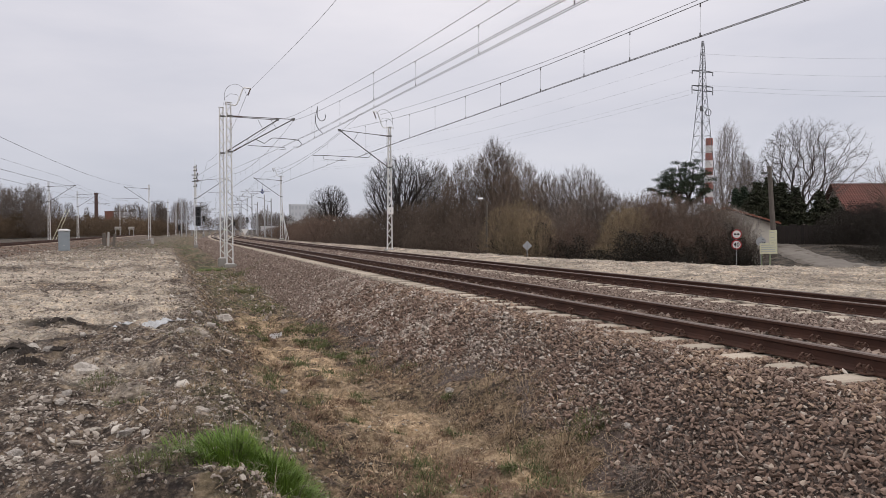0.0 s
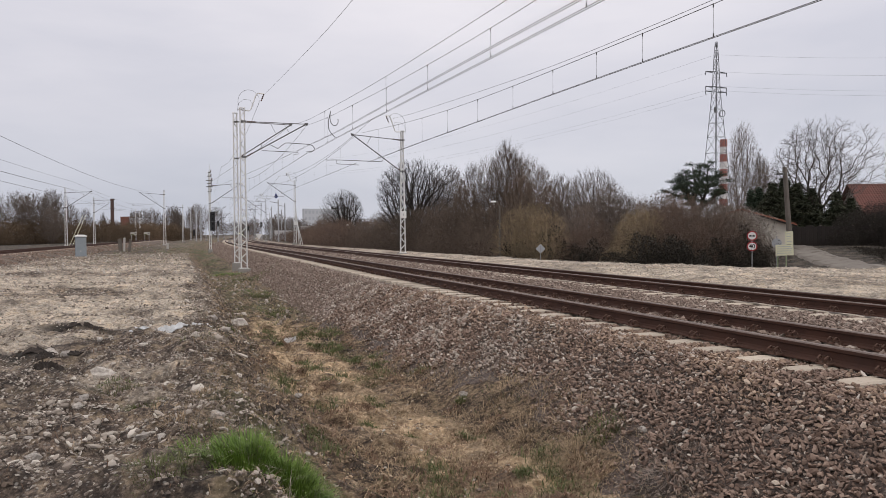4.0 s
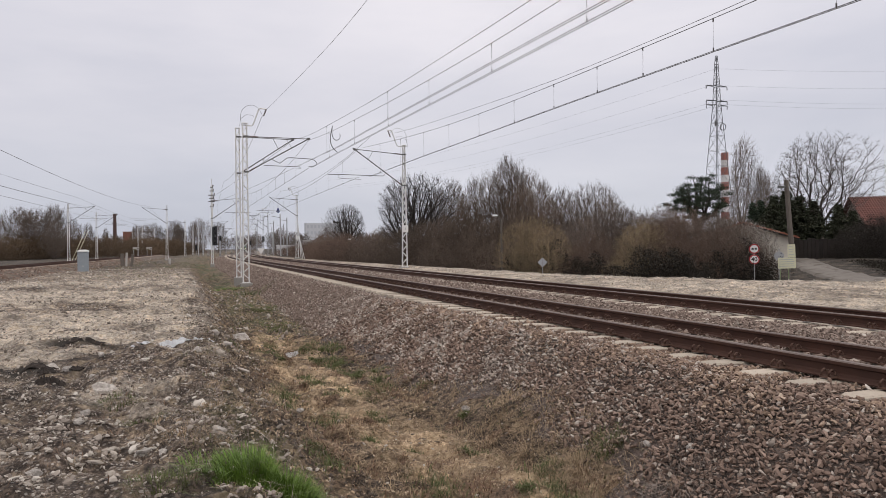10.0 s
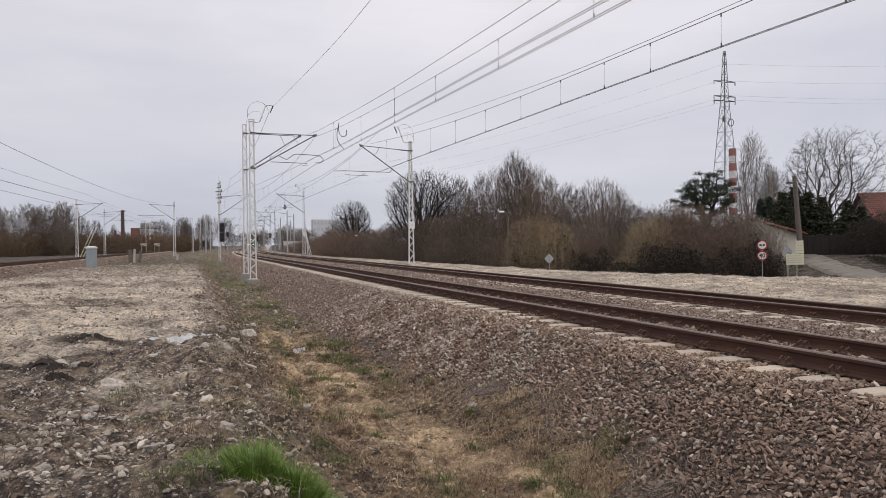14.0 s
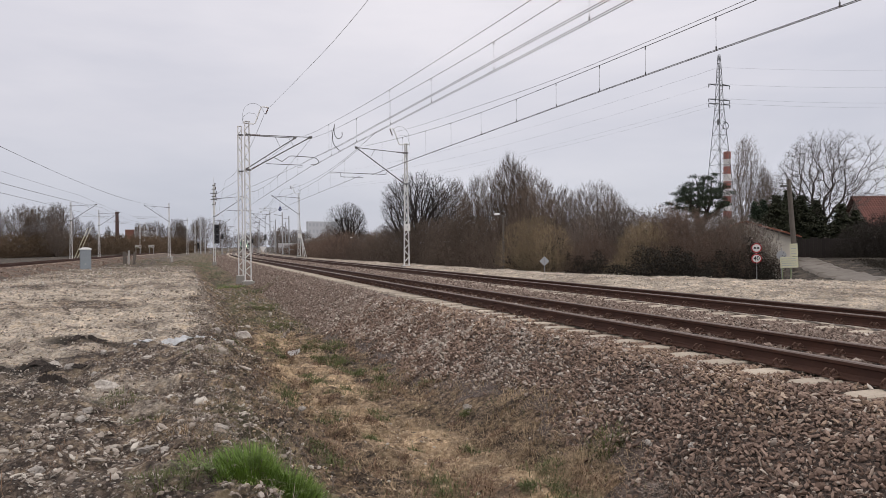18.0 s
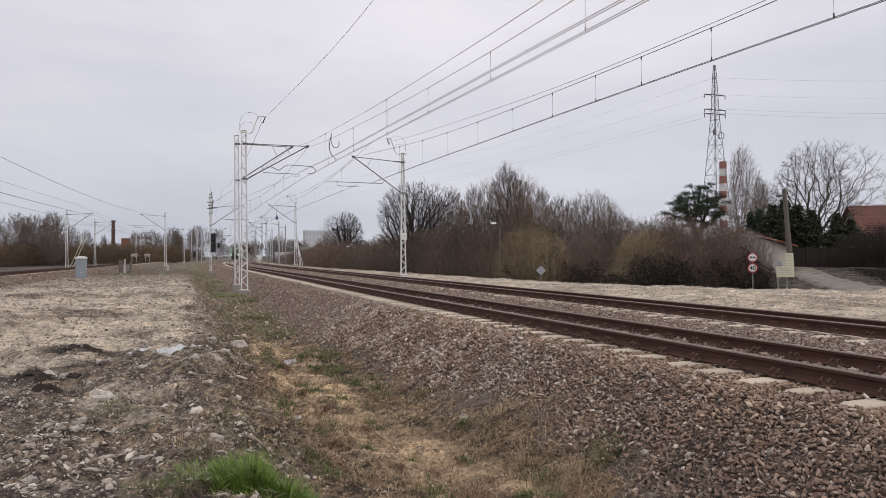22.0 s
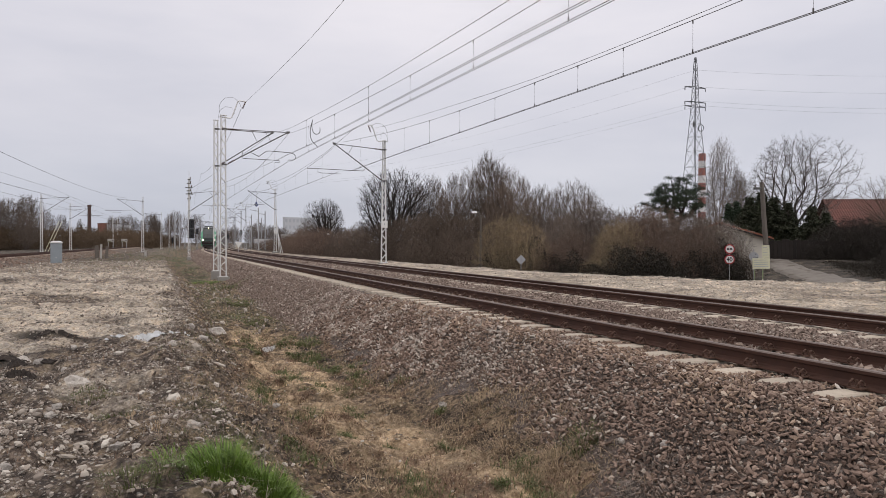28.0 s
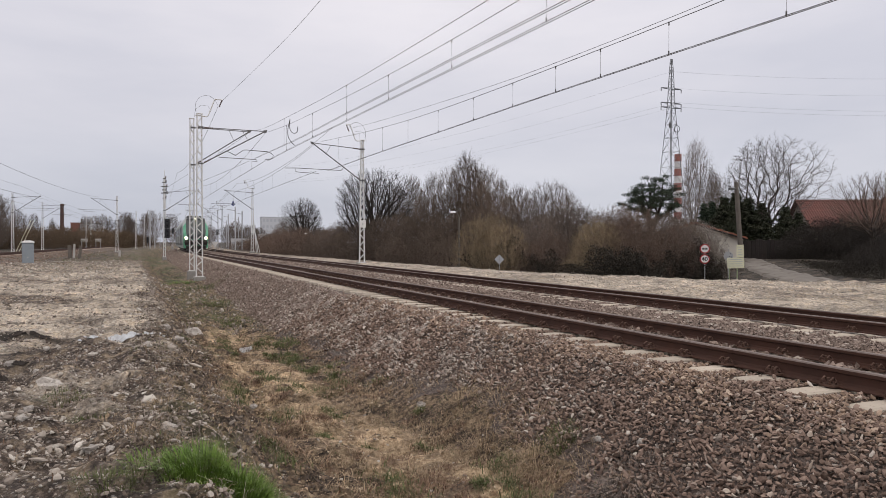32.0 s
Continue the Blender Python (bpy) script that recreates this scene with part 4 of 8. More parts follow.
for i in range(33):
    for v, z in ((-4.2, -0.95), (-1.8, -0.22), (1.8, -0.22), (4.6, -0.95)):
        x, y = branch(-70 + i * 10, v)
        sh.v.append((x, y, z))
for i in range(32):
    for j in range(3):
        sh.f.append((i * 4 + j, i * 4 + j + 1, i * 4 + j + 5, i * 4 + j + 4))
sh.slot = [1 if i % 3 == 1 else 0 for i in range(len(sh.f))]
tagged(new("ballast_bank", mesh_of("ballast_bank", sh, (MAT["bank_soil"], MAT["ballast"]))), "dark ballast bank of the branch line", "ballast", kind="structure")


def bank_top(s, v):
    """The higher of the ground and the branch line's bank."""
    x, y = line(s, v)
    off = (x - BRANCH[0]) * math.cos(BRANCH_TURN) + (y - BRANCH[1]) * math.sin(BRANCH_TURN)
    return np.maximum(ground_height(s, v), np.interp(off, (-4.2, -1.8, 1.8, 4.6), (-0.95, -0.22, -0.22, -0.95), left=-9, right=-9))


def beside_branch(n, seed, v0, v1, s0=-55, s1=70):
    rs = np.random.RandomState(seed)
    x, y = branch(s0 + (s1 - s0) * rs.rand(n), v0 + (v1 - v0) * rs.rand(n))
    s, v = along(x, y)
    k = (v < -5.0) & (rs.rand(n) < np.clip(0.5 + wobble(x, y, seed, ((5.0, 0.5), (1.6, 0.5))), 0.05, 1))
    return s[k], v[k], rs


for n, v0, v1, lo, hi, seed, m, label in ((7000, 1.2, 4.0, 0.03, 0.07, 131, "ballast", "grey ballast stones on the branch line's bank"), (2600, 3.6, 9.0, 0.012, 0.045, 132, "rubble", "loose stones beside the branch line")):
    s, v, rs = beside_branch(n, seed, v0, v1)
    size = lo + (hi - lo) * rs.rand(len(s)) ** 2
    tagged(stones("bank_stones", on(s, v, bank_top, size * 0.3), size, MAT[m], seed, 0.7), label, "stones", kind="stuff")

# ---- overhead line: lattice masts, cantilevers and wires ----
def channel(sh, x0, x1, z0, z1, facing, depth=0.12, wide=0.045):
    """One leg: a steel channel from (x0, z0) to (x1, z1), its flanges pointing along facing."""
    for a, b, c, d in ((-0.006, 0.006, -depth / 2, depth / 2), (0, wide * facing, -depth / 2, -depth / 2 + 0.01), (0, wide * facing, depth / 2 - 0.01, depth / 2)):
        lo, hi = min(a, b), max(a, b)
        p = [(x0 + lo, c, z0), (x0 + hi, c, z0), (x0 + hi, d, z0), (x0 + lo, d, z0), (x1 + lo, c, z1), (x1 + hi, c, z1), (x1 + hi, d, z1), (x1 + lo, d, z1)]
        sh.add(p, [(3, 2, 1, 0), (4, 5, 6, 7), (0, 1, 5, 4), (1, 2, 6, 5), (2, 3, 7, 6), (3, 0, 4, 7)])


def lattice(mast, height, foot, head, depth=0.13, step=0.42, steel="mast"):
    """Two channel legs with zigzag lacing on both faces, on a concrete block."""
    for side in (-1, 1):
        sh = Shape()
        channel(sh, side * foot / 2, side * head / 2, 0, height, -side, depth, 0.05)
        part("leg", sh, MAT[steel], mast)
    n = int(height / step)
    for y in (-depth / 2 - 0.004, depth / 2 + 0.004):
        for i in range(n):
            z0, z1 = 0.15 + i * (height - 0.3) / n, 0.15 + (i + 1) * (height - 0.3) / n
            w0, w1 = (foot + (head - foot) * z / height for z in (z0, z1))
            d = 1 if i % 2 else -1
            part("lacing_bar", Shape().tube([(-d * w0 / 2, y, z0), (d * w1 / 2, y, z1)], 0.019, 4), MAT[steel], mast)
    sh = Shape().bevel_box(-foot * 0.9, -0.26, -1.1, foot * 0.9, 0.26, -0.03, 0.03)
    part("foundation", sh, MAT["old_concrete"], mast, "weathered concrete block")
    part("base_plate", Shape().box(-foot * 0.62, -0.15, -0.03, foot * 0.62, 0.15, 0.0), MAT[steel], mast)
    part("cap_plate", Shape().bevel_box(-head * 0.62, -0.1, height, head * 0.62, 0.1, height + 0.03, 0.006), MAT[steel], mast)


def insulator(sh, a, b, r=0.05, n=5):
    a, b = Vector(a), Vector(b)
    pts, rad = [], []
    for i in range(n):
        for k, q in ((0.1, 0.45), (0.4, 1.0), (0.6, 1.0), (0.9, 0.45)):
            pts.append(a.lerp(b, (i + k) / n))
            rad.append(r * q)
    sh.tube(pts, rad, 7)


def cantilever(mast, x0, top, low, tip, tip_z, arm, hook=None, y=0.0):
    """A tie and a raking strut meeting at the tip, each with its insulator, and a registration arm below them."""
    def along_bar(a, b, k):
        return a[0] + (b[0] - a[0]) * k, y, a[1] + (b[1] - a[1]) * k

    end = (tip, tip_z)
    for kind, start, r, k in (("tie_tube", (x0, top), 0.024, 0.17), ("strut_tube", (x0, low), 0.033, 0.14)):
        ins = Shape()
        insulator(ins, along_bar(start, end, 0.025), along_bar(start, end, k))
        part("insulator", ins, MAT["insulator"], mast)
        part(kind, Shape().tube([along_bar(start, end, k), along_bar(start, end, 1.03)], r, 6), MAT["arm"], mast)
    part("tip_clamp", Shape().bevel_box(tip - 0.09, y - 0.05, tip_z - 0.07, tip + 0.07, y + 0.05, tip_z + 0.06, 0.015), MAT["arm"], mast)
    brace = along_bar((x0, top), end, 0.62)
    foot = along_bar((x0, low), end, 0.72)
    part("hanger", Shape().tube([brace, foot], 0.012, 4), MAT["arm"], mast)
    reg = Shape().tube([(x, y, z) for x, z in arm], 0.021, 6)
    if hook:
        reg.tube([(x, y, z) for x, z in hook], 0.014, 5)
    part("registration_arm", reg, MAT["arm"], mast)
    for z in (top, low):
        part("clamp", Shape().bevel_box(x0 - 0.22, y - 0.12, z - 0.035, x0 + 0.06, y + 0.12, z + 0.04, 0.01), MAT["arm"], mast)


def feeder_bracket(mast, height, reach):
    sh = Shape()
    sh.tube([(-0.2, 0, height - 0.02), (0.36, 0, height - 0.06), (0.45, 0, height), (0.76, 0, height + 0.86), (0.84, 0, height + 0.92), (reach, 0, height + 0.9)], 0.034, 6)
    part("feeder_bracket", sh, MAT["mast"], mast)
    ins = Shape()
    insulator(ins, (reach, 0, height + 0.9), (reach - 0.16, 0, height + 0.5), 0.045, 4)
    part("insulator", ins, MAT["insulator"], mast)
    loop = Shape()
    loop.tube([(0.37 + 0.58 * math.cos(a), 0.02, height + 0.42 + 0.66 * math.sin(a)) for a in np.linspace(3.5, 0.3, 14)], 0.008, 4)
    loop.tube([(-0.25, 0.03, height - 0.1), (-0.2, 0.03, height + 0.3), (0.1, 0.03, height + 0.55), (0.45, 0.03, height + 0.52), (0.6, 0.03, height + 0.2)], 0.007, 4)
    part("jumper_cable", loop, MAT["wire"], mast)


def plain_mast(height=7.6, foot=0.36, head=0.17, feeder=True, steel="mast"):
    m = thing("catenary_mast", "pale galvanised lattice mast with a cantilever arm over the track", "mast", group="overhead line masts")
    lattice(m, height, foot, head, steel=steel)
    cantilever(m, head / 2, 7.04, 5.09, 3.16, 7.26, [(1.15, 5.9), (1.34, 5.66), (4.15, 5.69), (4.8, 5.66)], [(4.15, 5.69), (4.17, 5.48), (3.9, 5.44), (2.75, 5.42)])
    if feeder:
        feeder_bracket(m, height, 1.02)
    return m


# the pair of masts at the overlap, beside the near track
twin = thing("catenary_mast", "tall pale lattice mast with cantilever arm, one of a pair", "mast", line_pose(40.0, -3.36, -0.68), "overhead line masts")
lattice(twin, 8.68, 0.36, 0.27, 0.2, 0.36)
cantilever(twin, 0.15, 7.97, 6.04, 3.46, 7.97, [(1.42, 6.77), (1.88, 6.56), (2.28, 6.87), (2.45, 6.89), (3.6, 6.85), (3.8, 6.78), (3.91, 6.66), (3.88, 6.52), (3.78, 6.45), (3.46, 6.43)])
feeder_bracket(twin, 8.62, 1.17)
twin2 = thing("catenary_mast", "tall pale lattice mast with cantilever arm, one of a pair", "mast", line_pose(43.6, -3.48, -0.5), "overhead line masts")
lattice(twin2, 8.8, 0.3, 0.25, 0.2, 0.36)
cantilever(twin2, 0.14, 8.3, 6.14, 3.24, 8.26, [(1.5, 7.02), (1.52, 6.65), (3.65, 6.62)], [(3.65, 6.62), (3.72, 6.52), (3.4, 6.48)])

right = plain_mast()
right.matrix_basis = line_pose(42.7, 6.5, -0.07, 180)
plate = part("number_plate", Shape().bevel_box(-0.2, -0.03, 2.15, 0.2, 0.0, 2.6, 0.01, pose(0, 0.16, 0)), MAT["sign_white"], right, "white enamel plate")
part("mark", Shape().box(-0.025, 0.164, 2.32, 0.025, 0.168, 2.44), MAT["sign_back"], plate)
MASTS_RIGHT = ((88, 6.45, 0.08), (134, 6.4, 0.05), (152, 6.4, 0.05), (178, 5.9, 0.05), (223, 6.0, 0.05), (268, 6.0, 0.05), (330, 6.0, 0.05), (-21, 6.6, -0.1))
far_mast = plain_mast(steel="mast_hazy")
far_mast.matrix_basis = line_pose(161, -4.0, -0.1)
for s, v, z in MASTS_RIGHT:
    copy_thing(right if s < 100 else far_mast, line_pose(s, v, z, 180))
for s, v in ((190, -6.0), (212, -4.0), (256, -4.2), (300, -4.2), (370, -4.2)):
    copy_thing(far_mast, line_pose(s, v, -0.1))
for s, v in ((146, 9.5), (163, 12.0), (184, 10.0), (205, 13.5), (236, 11.0), (176, -7.6), (190, -7.3)):
    post = thing("steel_pole", "slim grey steel pole standing in the station throat", "pole", line_pose(s, v, -0.5), "steel poles in the station throat")
    part("shaft", Shape().tube([(0, 0, 0), (0, 0, 8.6)], [0.15, 0.11], 8), MAT["mast_hazy"], post)
    part("bracket", Shape().tube([(0, 0, 7.9), (-1.6, 0, 8.2)], 0.05, 5), MAT["mast_hazy"], post)
branch_mast = plain_mast(feeder=False)
branch_mast.matrix_basis = branch_pose(-66, -3.6, -0.15)
for s, v, turn in ((44.5, -3.6, 0), (68, -3.8, 0), (126, -3.6, 0), (136, -3.6, 0), (46.5, 8.6, 180), (98, 8.6, 180), (150, 8.2, 180), (172, -3.8, 0), (205, 6.0, 180)):
    copy_thing(branch_mast, branch_pose(s, v, -0.15, turn))


# ---- wires ----
def wire(name, label, runs, droppers=(), group="overhead wires"):
    """runs: part name, radius and places (s, v, z); droppers: (s, v, z top, z bottom)."""
    w = thing("overhead_wire", label, "wire", group=group)
    for kind, radius, places in runs:
        sh = Shape()
        sh.tube([(*(float(a) for a in line(s, v)), z) for s, v, z in places], radius, 5)
        part(kind, sh, MAT["wire"], w)
    for s, v, top, low in droppers:
        sh = Shape()
        x, y = line(s, v)
        sh.tube([(x, y, top), (x, y, low)], 0.0032, 4)
        sh.bevel_box(x - 0.012, y - 0.012, top - 0.07, x + 0.012, y + 0.012, top + 0.012, 0.003)
        sh.bevel_box(x - 0.012, y - 0.012, low - 0.012, x + 0.012, y + 0.012, low + 0.07, 0.003)
        part("dropper", sh, MAT["wire"], w)
    return w


def curve_through(stops, step=2.0):
    """Places every few metres along (s, v, z) stops, with z and v rounded between them."""
    ss = np.arange(stops[0][0], stops[-1][0] + 0.01, step)
    a = np.array(stops)
    z, v = np.interp(ss, a[:, 0], a[:, 2]), np.interp(ss, a[:, 0], a[:, 1])
    for _ in range(2):
        z[1:-1] = (z[:-2] + 2 * z[1:-1] + z[2:]) / 4
    return list(zip(ss, v, z))


def spans(v_of, supports, top, sag, contact):
    """Messenger and contact wire over several spans."""
    m, c = [], []
    for a, b in zip(supports, supports[1:]):
        for t in np.linspace(0, 1, 17)[:-1]:
            s = a + (b - a) * t
            m.append((s, v_of(s), top - sag * 4 * t * (1 - t)))
            c.append((s, v_of(s), contact))
    return m, c


# far track, over the camera's span
m1 = curve_through([(-21, GAP, 6.9), (-8, GAP, 6.3), (2, GAP, 5.9), (8, GAP, 5.79), (12, GAP, 5.81), (16.3, GAP, 5.88), (21.4, GAP, 5.97), (27.6, GAP, 6.19), (34, GAP, 6.6), (42.5, GAP - 0.4, 7.17)])
c1 = curve_through([(-21, GAP, 5.1), (2, GAP, 5.03), (8.2, GAP, 5.09), (11.85, GAP, 5.15), (18.6, GAP, 5.23), (24, GAP, 5.26), (30.7, GAP, 5.33), (42.5, GAP, 5.37)])
zm, zc = (lambda s: float(np.interp(s, [p[0] for p in m1], [p[2] for p in m1]))), (lambda s: float(np.interp(s, [p[0] for p in c1], [p[2] for p in c1])))
wire("overhead_wire", "dark overhead contact wire hung by droppers from its messenger cable",
     [("messenger_cable", 0.0085, m1), ("contact_wire", 0.008, c1), ("contact_wire", 0.008, [(s, v + 0.06, z) for s, v, z in c1])],
     [(s, GAP, zm(s), zc(s)) for s in (5.2, 8.9, 11.85, 14.25, 16.25, 18.6, 21.3, 24.3, 27.5, 30.8, 34.5, 38.5)])
far_s = [42.5, 88, 134, 178, 223, 268, 330]
mf, cf = spans(lambda s: GAP - 0.3, far_s, 7.15, 0.75, 5.45)
wire("overhead_wire", "dark overhead contact wire hung by droppers from its messenger cable", [("messenger_cable", 0.009, mf), ("contact_wire", 0.011, cf)],
     [(s, GAP - 0.3, float(np.interp(s, [p[0] for p in mf], [p[2] for p in mf])), 5.45) for s in np.arange(47, 134, 5.0)])

# near track: two wires run side by side through the overlap
for off, mz, cz, drops in ((0.2, [(-20, 6.6), (0, 5.9), (8, 5.74), (11.8, 5.765), (15, 5.81), (19.3, 5.975), (23.9, 6.18), (29, 6.48), (34.5, 6.78), (40, 7.25)],
                            [(-20, 5.0), (5, 5.0), (9.7, 5.05), (10.8, 5.09), (13, 5.13), (15, 5.163), (19.4, 5.28), (23.7, 5.37), (33, 5.58), (38, 5.65), (40, 5.68)], (10.85, 14.95, 19.4, 23.8, 29, 34.5)),
                           (-0.2, [(-20, 6.7), (0, 6.0), (8, 5.8), (12, 5.85), (15, 5.965), (19.2, 6.115), (22.65, 6.255), (28, 6.55), (32.8, 6.85), (38, 7.15), (43.6, 7.75)],
                            [(-20, 4.9), (5, 4.95), (9.4, 5.01), (11.1, 5.083), (13.5, 5.144), (16.3, 5.19), (22.1, 5.355), (31.7, 5.58), (36.7, 5.81), (43.6, 6.03)], (22.4, 33.0))):
    m, c = curve_through([(s, off, z) for s, z in mz]), curve_through([(s, off, z) for s, z in cz])
    wire("overhead_wire", "dark overhead contact wires running in a pair through the overlap",
         [("messenger_cable", 0.007, m), ("contact_wire", 0.0068, c), ("contact_wire", 0.0068, [(s, v + 0.07, z) for s, v, z in c])],
         [(s, off, float(np.interp(s, [p[0] for p in m], [p[2] for p in m])), float(np.interp(s, [p[0] for p in c], [p[2] for p in c]))) for s in drops])
near_s = [40, 80, 124, 168, 212, 256, 300, 370]
mn, cn = spans(lambda s: 0.1, near_s, 7.2, 0.75, 5.66)
for z0, z1 in ((7.75, 6.9), (6.03, 6.2)):
    wire("overhead_wire", "dark overhead wire drawn aside to its anchor mast", [("cable", 0.009, [(43.6 + 36.4 * t, -0.2 - 3.2 * t, z0 + (z1 - z0) * t - 0.5 * t * (1 - t)) for t in np.linspace(0, 1, 13)])])
wire("overhead_wire", "dark overhead contact wire hung by droppers from its messenger cable", [("messenger_cable", 0.009, mn), ("contact_wire", 0.011, cn)],
     [(s, 0.1, float(np.interp(s, [p[0] for p in mn], [p[2] for p in mn])), 5.66) for s in np.arange(45, 124, 5.0)])
# drooping jumper between the two wires of the overlap
x, y = (float(a) for a in line(31.4, -0.2))
sh = Shape()
for bends in ([(x - 0.05, y, 6.55), (x - 0.18, y + 0.1, 6.1), (x - 0.14, y + 0.2, 5.72), (x + 0.1, y + 0.4, 5.48)],
              [(x - 0.05, y, 6.6), (x - 0.08, y, 6.2), (x + 0.04, y, 5.96), (x + 0.22, y, 5.96), (x + 0.3, y, 6.1), (x + 0.28, y, 6.25)]):
    bends = [Vector(p) for p in bends]
    for _ in range(3):
        cut = [p * a + q * (1 - a) for p, q in zip(bends, bends[1:]) for a in (0.75, 0.25)]
        bends = [bends[0]] + cut + [bends[-1]]
    sh.tube(bends, 0.015, 6)
tagged(new("jumper_cable", mesh_of("jumper_cable", sh, MAT["wire"])), "drooping dark jumper cable between the overhead wires", "cable")
# feeders on the mast brackets
wire("feeder_wire", "thin bare feeder wire strung between mast tops", [("feeder", 0.0062, curve_through([(-22, -2.1, 8.6), (-5, -2.1, 7.7), (8, -2.1, 7.3), (17, -2.1, 7.36), (21.8, -2.1, 7.55), (30.2, -2.12, 8.13), (40, -2.19, 8.8)]))])
wire("feeder_wire", "thin bare feeder wire strung between mast tops", [("feeder", 0.007, curve_through([(-21, 5.3, 8.2), (0, 5.3, 6.85), (10, 5.3, 6.54), (15, 5.3, 6.59), (20.8, 5.3, 6.7), (28.2, 5.3, 7.1), (39, 5.35, 7.78), (42.7, 5.5, 8.2)]))])
for v, ss, z in ((-2.4, [40, 80, 124, 168, 212, 256], 8.5), (4.6, [42.7, 88, 134, 178, 223], 8.2)):
    mf, _ = spans(lambda s: v, ss, z, 0.9, 5)
    wire("feeder_wire", "thin bare feeder wire strung between mast tops", [("feeder", 0.010, mf)])
# wires over the branch
for v, z, sag, r in ((0.2, 6.7, 0.6, 0.012), (0.2, 5.4, 0.03, 0.014), (-2.4, 8.3, 0.4, 0.012), (-3.4, 7.5, 0.35, 0.010), (6.4, 7.3, 1.5, 0.011)):
    w = thing("overhead_wire", "thin dark overhead wire above the branch line", "wire", group="overhead wires")
    sh, ss = Shape(), [-75, 46.5, 134, 205, 240] if v > 6 else [-66, 44.5, 126, 172, 205, 240]
    pts = []
    for a, b_ in zip(ss, ss[1:]):
        for t in np.linspace(0, 1, 25)[:-1]:
            pts.append((*branch(a + (b_ - a) * t, v), z - sag * 4 * t * (1 - t)))
    sh.tube(pts, r, 5)
    part("cable", sh, MAT["wire"], w)

# ---- bare trees and thickets ----
def grown(seed, height, wide, low, n, stems=1, thin=0.006, direct=0.35, twigs=3, twig=0.35, rise=0.3, trunk_to=0.3, peak=0.5, heavy=30, thick=0.5):
    """A bare plant: buds are strewn through an egg-shaped crown, and each joins the nearest wood by a short, fairly direct way.
    Gives segments (p, q, r at p, r at q, level, stem): level 0 trunk and limbs, 1 branches, 2 twigs."""
    rs = np.random.RandomState(seed)
    d = rs.normal(size=(n, 3))
    d /= np.linalg.norm(d, axis=1)[:, None]
    d *= rs.rand(n, 1) ** (1 / 3.0)
    t = (d[:, 2] + 1) / 2
    lobes = 1 + 0.22 * np.sin(3 * np.arctan2(d[:, 1], d[:, 0]) + 5 * t + seed) + 0.12 * np.sin(7 * t + 4 * np.arctan2(d[:, 1], d[:, 0]) + 2 * seed)
    t = t ** (math.log(peak) / math.log(0.5))
    buds = np.stack((d[:, 0] * wide * lobes, d[:, 1] * wide * lobes, low + (height - low) * t * (0.94 + 0.06 * lobes)), -1)
    buds = buds[buds[:, 2] > 0.04 * height]
    # wood to start from
    nodes, parent, path, stem = [], [], [], []
    for k in range(stems):
        a = rs.rand() * math.tau
        o = np.array((math.cos(a), math.sin(a), 0)) * (0 if stems == 1 else wide * 0.35 * rs.rand())
        lean = np.array((rs.normal() * 0.06, rs.normal() * 0.06, 1.0)) if stems == 1 else np.array((math.cos(a) * 0.3, math.sin(a) * 0.3, 1.0))
        m = max(int(trunk_to * height / 0.35), 2)
        for i in range(m):
            nodes.append(o + lean * (trunk_to * height * i / (m - 1)) + rs.normal(size=3) * 0.02 * (i > 0))
            parent.append(len(nodes) - 2 if i else -1)
            path.append(trunk_to * height * i / (m - 1))
            stem.append(k)
    N0 = len(nodes)
    nodes = np.concatenate((np.array(nodes), buds))
    N = len(nodes)
    parent, path, stem = np.array(parent + [-1] * len(buds)), np.array(path + [0.0] * len(buds)), np.array(stem + [0] * len(buds))
    best, link = np.full(N, 1e9), np.zeros(N, int)
    free = np.arange(N) >= N0
    order = list(range(N0))
    for i in range(N0):
        c = np.linalg.norm(nodes - nodes[i], axis=1) + direct * path[i]
        k = c < best
        best[k], link[k] = c[k], i
    for _ in range(N - N0):
        i = int(np.argmin(np.where(free, best, 1e9)))
        free[i] = False
        parent[i], stem[i] = link[i], stem[link[i]]
        path[i] = path[link[i]] + np.linalg.norm(nodes[i] - nodes[link[i]])
        order.append(i)
        c = np.linalg.norm(nodes - nodes[i], axis=1) + direct * path[i]
        k = free & (c < best)
        best[k], link[k] = c[k], i
    tips = np.ones(N)
    for i in reversed(order):
        if parent[i] >= 0:
            tips[parent[i]] += tips[i]
    # straighten the limbs along their heaviest way
    heir = np.full(N, -1)
    for i in order:
        if parent[i] >= 0 and (heir[parent[i]] < 0 or tips[i] > tips[heir[parent[i]]]):
            heir[parent[i]] = i
    inner = np.array([k for k in order if parent[k] >= 0 and heir[k] >= 0])
    for _ in range(3):
        nodes[inner] = nodes[inner] * 0.4 + (nodes[parent[inner]] + nodes[heir[inner]]) * 0.3
    rad = thin * tips ** thick
    segs = []
    i = np.array([k for k in order if parent[k] >= 0])
    p, q = nodes[parent[i]], nodes[i]
    mid = (p + q) / 2 + rs.normal(size=p.shape) * (np.linalg.norm(q - p, axis=1) * 0.05)[:, None] + np.array((0, 0, -0.03)) * np.linalg.norm(q - p, axis=1)[:, None]
    r0, r1 = np.minimum(rad[parent[i]], rad[i] * 1.35), rad[i]
    level = np.where(tips[i] > heavy, 0, 1)
    big = tips[i] > 2
